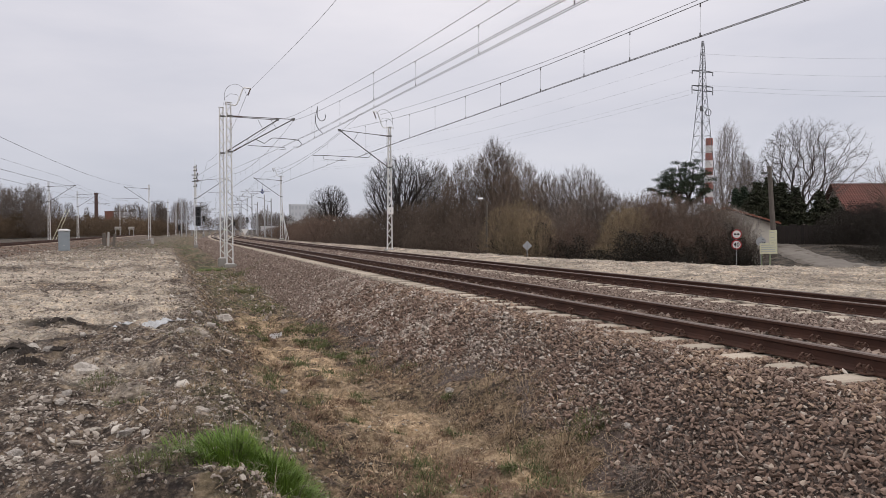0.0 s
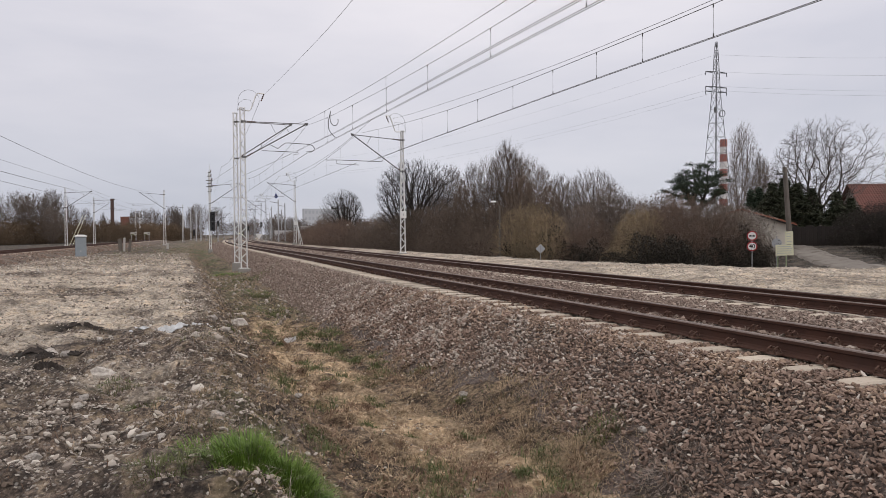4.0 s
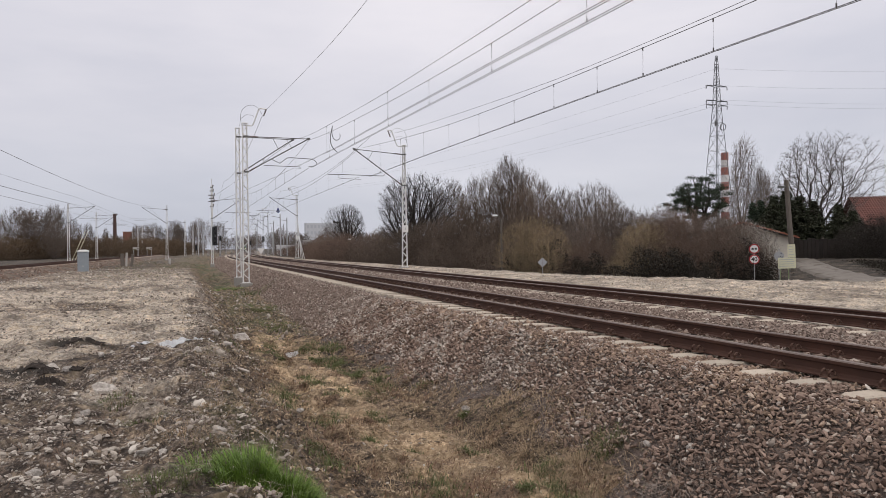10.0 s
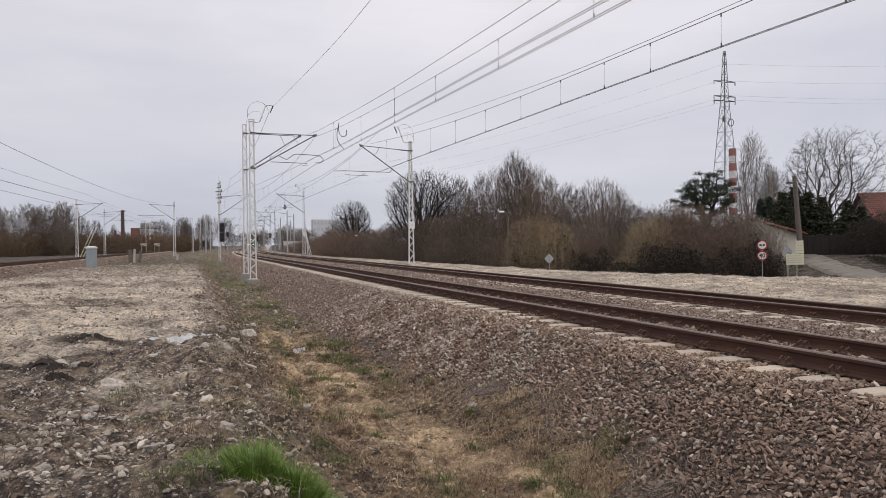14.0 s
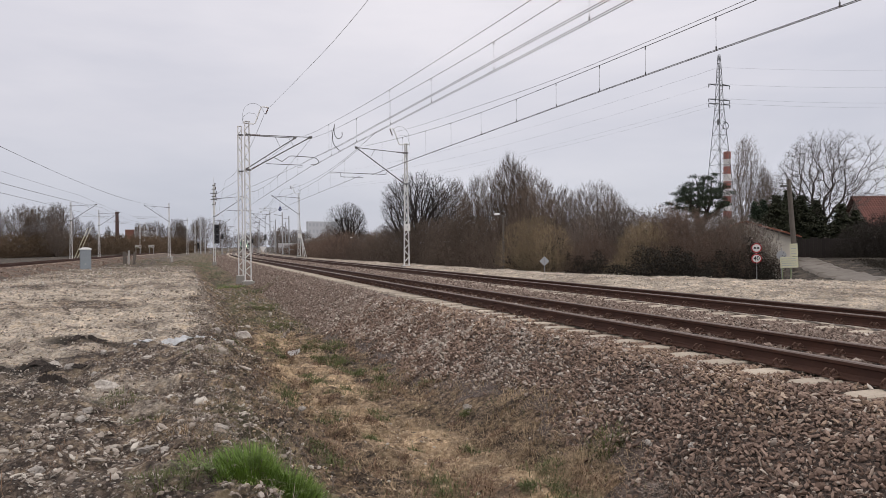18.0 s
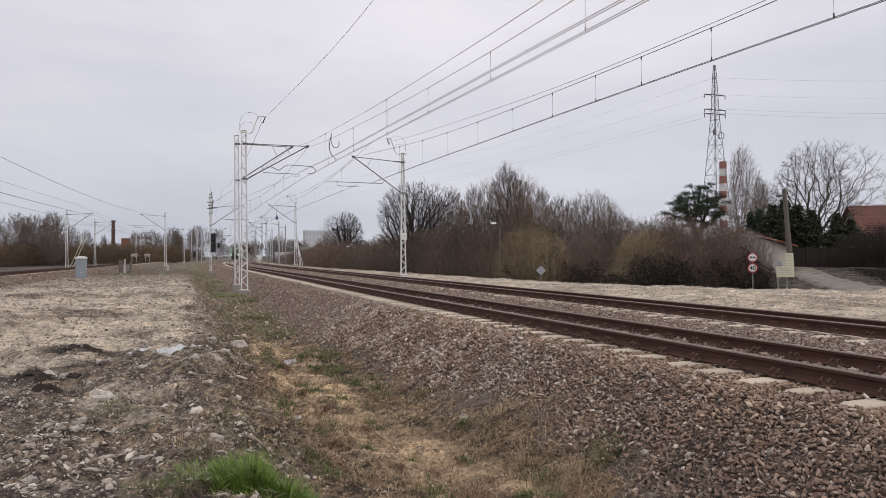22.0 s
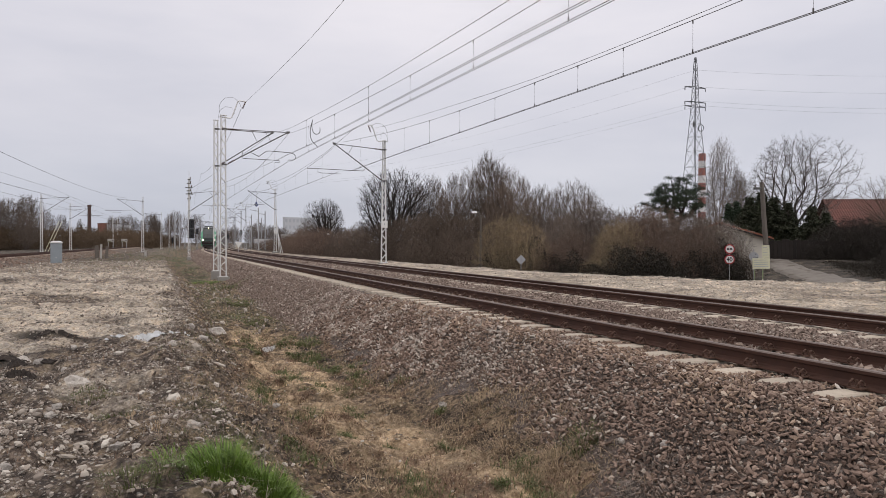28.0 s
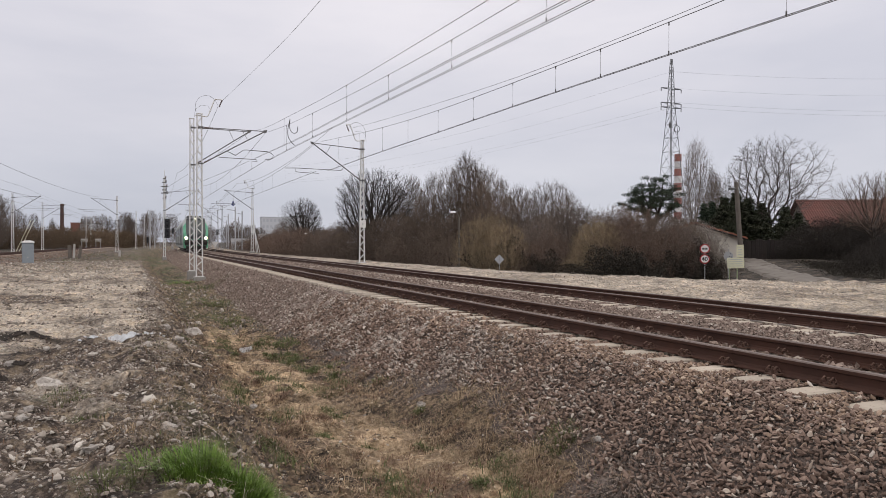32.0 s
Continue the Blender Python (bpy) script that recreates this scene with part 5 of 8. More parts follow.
    for a, b, ra, rb, k in ((p, mid, r0, (r0 + r1) / 2, big), (mid, q, (r0 + r1) / 2, r1, big), (p, q, r0, r1, ~big)):
        segs.append(np.concatenate((a, b, ra[:, None], rb[:, None], level[:, None], stem[i][:, None]), 1)[k])
    fine = np.repeat(np.nonzero(tips < 12)[0], twigs)
    way = rs.normal(size=(len(fine), 3)) * np.array((1, 1, 0.7)) + np.array((0, 0, rise * 2)) + (nodes[fine] - np.array((0, 0, low + 0.3 * (height - low)))) / wide * 0.6
    way /= np.linalg.norm(way, axis=1)[:, None]
    end = nodes[fine] + way * (twig * (0.5 + 0.9 * rs.rand(len(fine))))[:, None]
    one = np.ones((len(fine), 1))
    segs.append(np.concatenate((nodes[fine], end, one * thin * 0.9, one * thin * 0.4, one * 2, stem[fine][:, None]), 1))
    return np.concatenate(segs)


def twig_mesh(name, a, mat, sides=3, tips=99):
    """Tapered prisms for an array of segments; those of level tips or higher run to a point."""
    p, q, r0, r1 = a[:, :3], a[:, 3:6], a[:, 6], a[:, 7]
    d = q - p
    d /= np.linalg.norm(d, axis=1)[:, None] + 1e-9
    ref = np.where(np.abs(d[:, 2:3]) < 0.9, np.array([[0, 0, 1.0]]), np.array([[1.0, 0, 0]]))
    e = np.cross(d, ref)
    e /= np.linalg.norm(e, axis=1)[:, None] + 1e-9
    g = np.cross(d, e)
    ang = np.arange(sides) * math.tau / sides
    ring = e[:, None, :] * np.cos(ang)[None, :, None] + g[:, None, :] * np.sin(ang)[None, :, None]
    low, high = p[:, None, :] + ring * r0[:, None, None], q[:, None, :] + ring * r1[:, None, None]
    end = a[:, 8] >= tips
    n = int((~end).sum())
    v1 = np.concatenate((low[~end], high[~end]), 1).reshape(-1, 3)
    f = np.array([t for j in range(sides) for t in ((j, (j + 1) % sides, sides + (j + 1) % sides), (j, sides + (j + 1) % sides, sides + j))])
    f1 = (f[None] + (np.arange(n) * 2 * sides)[:, None, None]).reshape(-1, 3)
    m = int(end.sum())
    v2 = np.concatenate((low[end], q[end][:, None, :]), 1).reshape(-1, 3)
    f = np.array([(j, (j + 1) % sides, sides) for j in range(sides)])
    f2 = (f[None] + (np.arange(m) * (sides + 1))[:, None, None]).reshape(-1, 3) + len(v1)
    return array_mesh(name, np.concatenate((v1, v2)), np.concatenate((f1, f2)), mat)


def flakes(name, centres, size, mat, seed):
    """Small folded leaf-like flakes round the given centres, joined."""
    rs = np.random.RandomState(seed)
    n = len(centres)
    base = np.array([(-1, 0, 0), (0, -0.5, 0.15), (1, 0, 0), (0, 0.5, 0.15)], float)
    v = np.einsum("nij,kj->nki", rotations(n, rs), base) * (size * (0.6 + 0.8 * rs.rand(n)))[:, None, None] + np.asarray(centres)[:, None, :]
    return array_mesh(name, v.reshape(-1, 3), (np.arange(n * 4).reshape(-1, 4)), mat)


def bare_tree(name, label, category, bark, fine, buds=None, bud_share=0.0, bud_size=0.03, group="", **form):
    t = thing(name, label, category, group=group)
    a = grown(**form)
    if form.get("stems", 1) > 3:
        part("crown", twig_mesh("crown", a, fine, 3, 2), None, t)
    else:
        low = a[:, 8] == 0
        for k in range(form.get("stems", 1)):
            part("trunk", twig_mesh("trunk", a[low & (a[:, 9] == k)], bark, 6), None, t)
        part("crown", twig_mesh("crown", a[~low], fine, 3, 2), None, t)
    if buds:
        rs = np.random.RandomState(form["seed"])
        ends = a[a[:, 8] == 2]
        ends = ends[rs.rand(len(ends)) < bud_share]
        at = ends[:, :3] + (ends[:, 3:6] - ends[:, :3]) * rs.rand(len(ends), 1) + rs.normal(size=(len(ends), 3)) * 0.02
        tagged(part("blossom" if buds is MAT["blossom"] else "bud_growth", flakes("growth", at, bud_size, buds, form["seed"]), None, t), kind="stuff")
    return t


def place_all(ob, first, places, height, taller=1.0):
    """Puts the first plant and copies of it: (x, y, z, height, wide, turn)."""
    for i, (x, y, z, h, wide, turn) in enumerate(places):
        h = h * taller
        k = h / height
        m = pose(x, y, z, 0, 0, turn) @ Matrix.Diagonal((k * wide, k * wide, k, 1))
        if i == 0:
            ob.matrix_basis = m
            first = ob
        else:
            c = copy_thing(ob, pose(0, 0, 0))
            c.matrix_basis = m


def ground_at(x, y):
    s, v = along(x, y)
    return float(ground_height(s, v)) - 0.08


def forest(ob, height, places, taller=1.0):
    """Puts a plant and its copies on the ground: (x, y, height, wide, turn)."""
    place_all(ob, None, [(x, y, ground_at(x, y), h, wide / taller, turn) for x, y, h, wide, turn in places], height, taller)


oak = bare_tree("oak_tree", "large bare dark oak with a wide fan-shaped crown", "tree", MAT["bark_dark"], MAT["bark_dark"],
                seed=5, height=9.6, wide=4.1, low=1.7, n=3000, thin=0.0068, direct=0.5, twigs=6, twig=0.42, trunk_to=0.14, peak=0.52, heavy=60, thick=0.6)
forest(oak, 9.6, [(-2.2, 70.0, 9.6, 1.0, 0), (-16.8, 130.0, 9.9, 0.85, 200)])
tall = bare_tree("bare_tree", "tall slender bare tree with upright grey-brown twigs", "tree", MAT["bark"], MAT["twig"], group="bare trees behind the line",
                 seed=8, height=9.0, wide=1.6, low=0.9, n=1500, thin=0.0043, thick=0.44, direct=0.7, twigs=8, twig=0.6, rise=0.7, trunk_to=0.6, peak=0.45, heavy=70)
forest(tall, 9.0, [(1.6, 72.0, 8.9, 1.1, 10), (3.3, 64.0, 8.5, 1.0, 80), (4.6, 60.0, 8.7, 1.0, 150), (5.8, 58.0, 9.7, 1.1, 220), (7.7, 60.0, 8.7, 1.0, 300), (9.1, 62.0, 8.0, 1.1, 40),
                   (10.4, 60.0, 7.2, 1.1, 100), (0.2, 76.0, 8.6, 1.1, 190), (7.0, 66.0, 9.8, 1.1, 20), (2.4, 60.0, 6.6, 1.2, 330), (6.6, 55.0, 7.0, 1.2, 125), (8.6, 54.0, 6.0, 1.2, 215)])
rounded = bare_tree("bare_tree", "bare tree with a dense rounded grey-brown crown", "tree", MAT["bark"], MAT["twig_grey"], group="bare trees behind the line",
                    seed=13, height=7.0, wide=1.8, low=1.6, n=1700, thin=0.0042, direct=0.45, twigs=6, twig=0.4, trunk_to=0.3, heavy=60, thick=0.46)
forest(rounded, 7.0, [(11.6, 52.0, 7.0, 1, 0), (13.0, 54.0, 6.2, 0.9, 130), (10.3, 53.0, 6.4, 0.9, 60), (-23.2, 150.0, 6.5, 1.2, 90), (-6.0, 120.0, 5.6, 1.6, 45), (-9.5, 128.0, 5.8, 1.6, 15)])
BUSH = dict(height=4.0, wide=1.95, low=-0.9, n=1150, stems=7, thin=0.0042, thick=0.38, direct=0.3, twigs=7, twig=0.42, rise=0.15, trunk_to=0.12)
DENSE = dict(BUSH, n=1500, twigs=8, twig=0.36, low=-1.2)
bush = bare_tree("bush", "dense leafless grey-brown bush of thin stems", "bush", MAT["twig"], MAT["twig"], MAT["bud_brown"], 0.35, 0.03, "leafless thicket", seed=21, **BUSH)
forest(bush, 4.0, [(-8.4, 78.0, 3.6, 1.2, 200), (-6.8, 74.0, 3.8, 1.1, 250), (-5.2, 70.0, 3.8, 1.1, 300), (-3.8, 66.0, 3.8, 1.0, 340), (-2.5, 62.0, 4.2, 0.95, 20), (-1.5, 60.0, 4.6, 0.9, 70), (-0.6, 61.0, 4.5, 0.95, 120),
                   (0.5, 60.0, 4.8, 0.85, 220), (1.4, 58.0, 4.6, 0.9, 15), (2.6, 60.0, 5.0, 0.85, 95), (3.5, 57.0, 4.6, 0.9, 175), (4.5, 56.0, 4.7, 0.85, 40), (5.7, 58.0, 4.5, 0.9, 130), (6.6, 57.0, 4.3, 0.95, 300),
                   (-1.1, 66.0, 4.4, 1.1, 260), (1.2, 66.0, 4.6, 1.1, 15), (3.4, 65.0, 4.5, 1.1, 85), (5.6, 66.0, 4.8, 1.1, 140), (7.2, 62.0, 5.0, 1.0, 210), (8.7, 60.0, 4.8, 1.0, 290), (9.7, 56.0, 4.4, 1.0, 350), (10.6, 54.0, 4.5, 1.0, 45),
                   (-0.4, 57.0, 2.7, 1.1, 60), (2.0, 54.6, 2.9, 1.1, 110), (4.0, 52.4, 2.8, 1.1, 10), (12.4, 58.0, 4.6, 1.2, 115), (14.6, 52.0, 4.6, 1.1, 80), (17.2, 51.0, 4.6, 1.1, 150), (19.6, 50.0, 4.4, 1.0, 30)])
grey = bare_tree("bush", "leafless grey-brown bush with a rounded top", "bush", MAT["twig_grey"], MAT["twig_grey"], MAT["bud_brown"], 0.4, 0.03, "leafless thicket", seed=24, **DENSE)
forest(grey, 4.0, [(8.4, 46.0, 3.5, 0.7, 0), (9.6, 47.0, 4.2, 0.75, 60), (11.0, 48.0, 4.8, 0.8, 140), (12.3, 48.5, 5.1, 0.75, 200), (13.5, 50.0, 5.0, 0.85, 260), (18.0, 46.5, 4.5, 0.8, 310), (18.9, 46.0, 4.3, 0.75, 20), (20.2, 46.5, 4.0, 0.7, 100),
                   (16.4, 44.5, 4.1, 0.8, 170), (18.5, 44.0, 3.7, 0.85, 240), (7.0, 52.0, 4.2, 0.9, 330), (8.6, 50.4, 3.9, 0.9, 75)])
olive = bare_tree("bush", "bush with olive-yellow opening buds", "bush", MAT["twig_olive"], MAT["twig_olive"], MAT["bud"], 0.3, 0.032, "leafless thicket", seed=22, **BUSH)
forest(olive, 4.0, [(5.2, 45.0, 4.1, 0.75, 270), (6.1, 44.5, 4.4, 0.75, 320), (6.8, 44.0, 3.8, 0.75, 100), (-6.0, 79.0, 3.6, 0.9, 30), (12.2, 43.5, 3.8, 0.85, 200), (13.4, 45.0, 4.0, 0.85, 20), (10.7, 42.8, 1.6, 1.1, 160), (11.1, 42.6, 1.4, 1.1, 45)])
red = bare_tree("bush", "dense leafless reddish-brown bush", "bush", MAT["twig_red"], MAT["twig_red"], MAT["bud_red"], 0.45, 0.032, "leafless thicket", seed=23, **DENSE)
forest(red, 4.0, [(13.7, 47.0, 4.4, 0.85, 60), (14.8, 47.0, 4.8, 0.85, 150), (15.3, 46.5, 4.9, 0.8, 250), (16.1, 46.0, 4.7, 0.8, 40), (14.9, 44.5, 4.1, 0.85, 220), (13.7, 44.5, 3.7, 0.85, 10), (17.2, 43.5, 3.4, 0.9, 80), (15.5, 43.0, 2.9, 1.0, 160),
                  (13.9, 43.0, 3.0, 1.0, 300), (9.8, 44.5, 3.2, 0.9, 130), (8.3, 44.0, 2.5, 1.0, 200), (20.2, 50.5, 4.0, 0.9, 10), (20.9, 45.4, 2.0, 1.1, 70), (21.9, 52.0, 3.7, 0.9, 80), (23.2, 54.0, 3.0, 0.8, 160), (-14.8, 104.0, 4.4, 1.4, 165), (-17.1, 100.0, 2.7, 1.7, 0), (-14.2, 92.0, 3.2, 1.7, 50), (-11.8, 88.0, 3.4, 1.6, 100), (-9.3, 84.0, 3.5, 1.6, 140), (-12.9, 98.0, 4.0, 1.4, 75), (-8.0, 90.0, 3.9, 1.4, 255),
                  (-20.0, 112.0, 2.9, 1.8, 30), (-24.0, 128.0, 3.2, 1.9, 110), (-28.5, 146.0, 3.0, 1.9, 60), (-18.5, 116.0, 4.2, 1.6, 240), (-22.5, 134.0, 3.8, 1.7, 20), (-33.5, 168.0, 2.8, 1.9, 140), (-37.5, 176.0, 2.3, 2.0, 10), (-35.0, 174.0, 2.6, 1.9, 80), (-40.5, 180.0, 1.8, 1.8, 200)])
poplar = bare_tree("birch_tree", "tall narrow bare birch with drooping pale twigs", "tree", MAT["bark_birch"], MAT["twig_grey"], group="far birches",
                   seed=31, height=18.0, wide=2.3, low=2.0, n=1600, thin=0.0085, direct=0.8, twigs=6, twig=1.1, rise=-0.7, trunk_to=0.85, peak=0.42, heavy=60, thick=0.44)
forest(poplar, 18.0, [(54.0, 125.0, 20.8, 1.0, 0), (56.5, 124.0, 15.5, 0.9, 200), (58.6, 126.0, 14.5, 1.2, 30)])
walnut = bare_tree("bare_tree", "broad bare walnut tree with open spreading limbs", "tree", MAT["bark"], MAT["bark"], group="garden trees",
                   seed=37, height=13.0, wide=4.9, low=3.0, n=3000, thin=0.0066, direct=0.27, twigs=5, twig=0.45, rise=0.1, trunk_to=0.24, peak=0.5, heavy=60, thick=0.45)
forest(walnut, 13.0, [(39.2, 72.0, 12.7, 1.05, 0)])
forest(bare_tree("bush", "dark leafless garden shrub", "bush", MAT["bark_dark"], MAT["bark_dark"], MAT["bramble"], 0.6, 0.04, group="garden shrubs", seed=25, **DENSE), 4.0,
       [(34.5, 58.5, 3.2, 1.2, 0), (36.2, 57.0, 3.3, 1.2, 70), (34.9, 51.0, 3.3, 1.2, 140), (36.6, 49.0, 3.6, 1.1, 280), (29.4, 43.0, 1.7, 1.2, 30), (31.5, 44.0, 2.2, 1.2, 100), (33.5, 46.0, 2.6, 1.2, 170), (38.5, 58.0, 3.5, 1.3, 110),
        (41.0, 60.0, 3.5, 1.3, 200), (44.0, 62.0, 3.5, 1.3, 300), (39.0, 53.0, 3.2, 1.3, 60), (38.6, 62.4, 3.9, 1.2, 15), (41.2, 63.0, 4.2, 1.2, 95), (43.8, 63.6, 4.0, 1.2, 185), (46.6, 64.4, 4.2, 1.2, 265), (40.5, 57.0, 3.3, 1.3, 20), (43.0, 59.0, 3.4, 1.3, 150), (46.0, 61.0, 3.4, 1.3, 250), (37.4, 55.0, 3.0, 1.3, 330), (42.0, 56.0, 3.2, 1.3, 85)])
forest(bare_tree("bare_tree", "small bare fruit tree with spreading twigs", "tree", MAT["bark"], MAT["twig_red"], group="garden trees",
                 seed=39, height=6.5, wide=2.6, low=2.2, n=900, thin=0.0065, direct=0.6, twigs=3, twig=0.4, trunk_to=0.3, heavy=30), 6.5,
       [(34.8, 50.0, 6.8, 1, 210), (38.5, 53.0, 6.4, 1.0, 20)])
left = bare_tree("bare_tree", "bare grey-brown tree in a far clump", "tree", MAT["twig_far"], MAT["twig_far"], group="far trees past the branch line",
                 seed=41, height=9.0, wide=2.5, low=0.4, n=900, thin=0.0068, thick=0.38, direct=0.55, twigs=11, twig=0.8, rise=0.4, trunk_to=0.5, peak=0.5, heavy=50)
forest(left, 9.0, [(-84.0, 128.0, 8.9, 1, 0), (-80.0, 126.0, 7.9, 1, 60), (-75.4, 128.0, 9.4, 1.1, 120), (-71.8, 124.0, 8.6, 1.0, 180), (-67.9, 126.0, 9.6, 0.9, 240), (-78.0, 122.0, 7.0, 1.1, 300),
                   (-77.0, 150.0, 8.1, 0.8, 30), (-78.9, 160.0, 7.5, 0.8, 80), (-98.2, 232.0, 9.0, 0.8, 0), (-97.3, 240.0, 8.1, 0.9, 40), (-85.0, 230.0, 11.4, 0.45, 90), (-87.4, 240.0, 11.5, 0.45, 150),
                   (-83.0, 240.0, 10.7, 0.6, 200), (-87.4, 260.0, 12.7, 1.0, 250), (-84.3, 272.0, 11.8, 1.0, 300), (-73.3, 330.0, 11.3, 1.3, 20), (-79.6, 340.0, 9.7, 1.3, 80), (-93.2, 350.0, 8.2, 1.6, 120),
                   (-73.6, 130.0, 9.2, 1.0, 20), (-70.0, 129.0, 9.3, 0.9, 75), (-66.0, 122.0, 6.4, 1.0, 130), (-82.0, 131.0, 9.0, 1.0, 200), (-103.0, 250.0, 10.5, 0.9, 35), (-40.0, 212.0, 6.2, 1.2, 15), (-46.0, 222.0, 7.0, 0.9, 95), (-52.0, 236.0, 6.4, 0.9, 160), (-33.0, 205.0, 6.0, 1.3, 200), (-60.0, 262.0, 7.4, 0.9, 40), (-27.0, 200.0, 6.6, 1.3, 280)]
       + [((0.0085 * i - 0.468) * (238 + (i * 37) % 40), 238 + (i * 37) % 40, 9.0 + (i * 5) % 7 * 0.42, 0.45 + 0.1 * (i % 3), 53 * i) for i in (0, 5, 6, 7, 8, 9, 10, 11, 12)]
       + [((0.011 * i - 0.30) * 470, 470 + 6 * (i % 4), 9.5 + (i * 5) % 4, 1.5, 31 * i) for i in range(5)
          ] + [((0.012 * i - 0.215) * 430, 430 + 6 * (i % 4), 9.0 + (i * 3) % 5, 1.5, 47 * i) for i in range(12)] + [(-90.5, 251.0, 9.6, 0.7, 30), (-90.5, 250.0, 9.6, 0.7, 310)])
low = bare_tree("bush", "low ochre-brown scrub along the branch line", "bush", MAT["twig_scrub"], MAT["twig_scrub"], group="far scrub",
                seed=27, height=3.5, wide=2.0, low=-1.8, n=560, stems=8, thin=0.007, thick=0.34, direct=0.3, twigs=11, twig=0.55, rise=0.25, trunk_to=0.15)
forest(low, 3.5, [(-88.0, 112.0, 4.4, 1.5, 20), (-84.0, 114.0, 4.2, 1.5, 70), (-79.0, 113.0, 4.2, 1.5, 110), (-75.5, 112.0, 4.4, 1.5, 160)]
       + [((0.0105 * i - 0.64) * (111.0 + 2.6 * i * (0.6 + 0.03 * i)), 111.0 + 2.6 * i * (0.6 + 0.03 * i), 3.5 + 0.9 * ((i * 7) % 5) / 4 + 0.04 * i, 1.5, 40 * i) for i in range(27)]
       + [((0.0042 * i - 0.39) * (215 + 9.0 * i), 215 + 9.0 * i, 4.2 + 0.5 * (i % 3), 1.9, 70 * i) for i in range(12)]
       + [((0.0085 * i - 0.47) * (196 + (i * 11) % 17), 196 + (i * 11) % 17, 4.4 + 0.5 * (i % 3) - (0.7 if 1 < i < 5 else 0), 1.7, 61 * i) for i in range(13)])


# added dark flakes that stand in for the shade under thicket and garden shrubs
rs = np.random.RandomState(63)
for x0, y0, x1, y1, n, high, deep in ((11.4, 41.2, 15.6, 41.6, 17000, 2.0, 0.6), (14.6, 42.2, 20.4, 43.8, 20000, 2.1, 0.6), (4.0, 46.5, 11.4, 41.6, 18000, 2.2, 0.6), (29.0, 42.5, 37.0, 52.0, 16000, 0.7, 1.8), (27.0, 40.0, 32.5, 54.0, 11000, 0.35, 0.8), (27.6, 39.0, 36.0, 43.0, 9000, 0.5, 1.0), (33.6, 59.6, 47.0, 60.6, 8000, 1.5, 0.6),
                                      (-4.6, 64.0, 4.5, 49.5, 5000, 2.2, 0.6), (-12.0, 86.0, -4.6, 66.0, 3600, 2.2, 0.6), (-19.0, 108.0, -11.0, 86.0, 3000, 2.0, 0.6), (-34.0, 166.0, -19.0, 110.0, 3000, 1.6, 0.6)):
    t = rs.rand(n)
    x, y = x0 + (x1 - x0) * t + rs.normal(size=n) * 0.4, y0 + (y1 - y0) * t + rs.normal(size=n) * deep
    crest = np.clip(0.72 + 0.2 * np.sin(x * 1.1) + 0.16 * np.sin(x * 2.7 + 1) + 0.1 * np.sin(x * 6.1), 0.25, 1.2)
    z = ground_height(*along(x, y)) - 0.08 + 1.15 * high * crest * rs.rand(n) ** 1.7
    thing("bramble", "low tangle of dark flakes for shade and old leaves", "undergrowth", kind="stuff", data=flakes("bramble", np.stack((x, y, z), -1), 0.05 if y0 < 47 else 0.06, MAT["bramble" if y0 < 47 or x0 > 26 else "dead_leaf"], 64))

# ---- signal, cabinet and small trackside things ----
def facing(x, y, z, toward=(0, 0)):
    """A pose at x, y, z whose local -y looks toward a place."""
    return pose(x, y, z, 0, 0, math.degrees(math.atan2(toward[1] - y, toward[0] - x)) + 90)


def disc(sh, r0, r1, y0, y1, z=0.0, x=0.0, n=28, slot=0):
    """A ring (or disc, r0 = 0) in the x, z plane between y0 (front) and y1."""
    v, f = [], []
    for y in (y0, y1):
        for r in (r0, r1):
            v += [(x + r * math.cos(a), y, z + r * math.sin(a)) for a in (math.tau * i / n for i in range(n))]
    for i in range(n):
        j = (i + 1) % n
        f += [(i, j, n + j, n + i), (2 * n + i, 3 * n + i, 3 * n + j, 2 * n + j), (n + i, n + j, 3 * n + j, 3 * n + i), (i, 2 * n + i, 2 * n + j, j)]
    sh.add(v, f, slot)
    return sh


def lettering(name, text, size, mat, parent, at):
    c = bpy.data.curves.new(name, "FONT")
    c.body, c.size, c.align_x, c.align_y, c.extrude, c.offset = text, size, "CENTER", "CENTER", 0.003, size * 0.02
    ob = new(name, c)
    me = bpy.data.meshes.new_from_object(ob)
    bpy.data.objects.remove(ob)
    me.materials.append(mat)
    return part(name, me, None, parent, at=at)


sig = thing("signal_mast", "pale steel mast carrying a tall black colour-light signal", "signal", line_pose(80, -3.65, -0.38), "overhead line masts")
lattice(sig, 5.2, 0.24, 0.2, 0.2, 0.4)
part("upper_column", Shape().tube([(0, 0, 5.0), (0, 0, 8.3), (0, 0, 8.35), (0, 0, 9.1)], [0.13, 0.10, 0.03, 0.02], 10), MAT["mast"], sig)
cantilever(sig, 0.1, 6.75, 4.85, 3.3, 7.1, [(1.15, 5.7), (1.34, 5.5), (4.0, 5.52)])
for z0, z1 in ((1.95, 2.95), (2.97, 3.98)):
    h = part("signal_head", Shape().bevel_box(0.0, -0.32, z0, 0.52, -0.2, z1, 0.05), MAT["signal_black"], sig, "black signal head")
    for k in range(2):
        part("lens", disc(Shape(), 0.0, 0.1, -0.34, -0.31, z0 + 0.27 + 0.44 * k, 0.26, 14), MAT["lens"], h)
        hood = Shape()
        disc(hood, 0.1, 0.12, -0.48, -0.31, z0 + 0.27 + 0.44 * k, 0.26, 14)
        part("hood", hood, MAT["signal_black"], h)
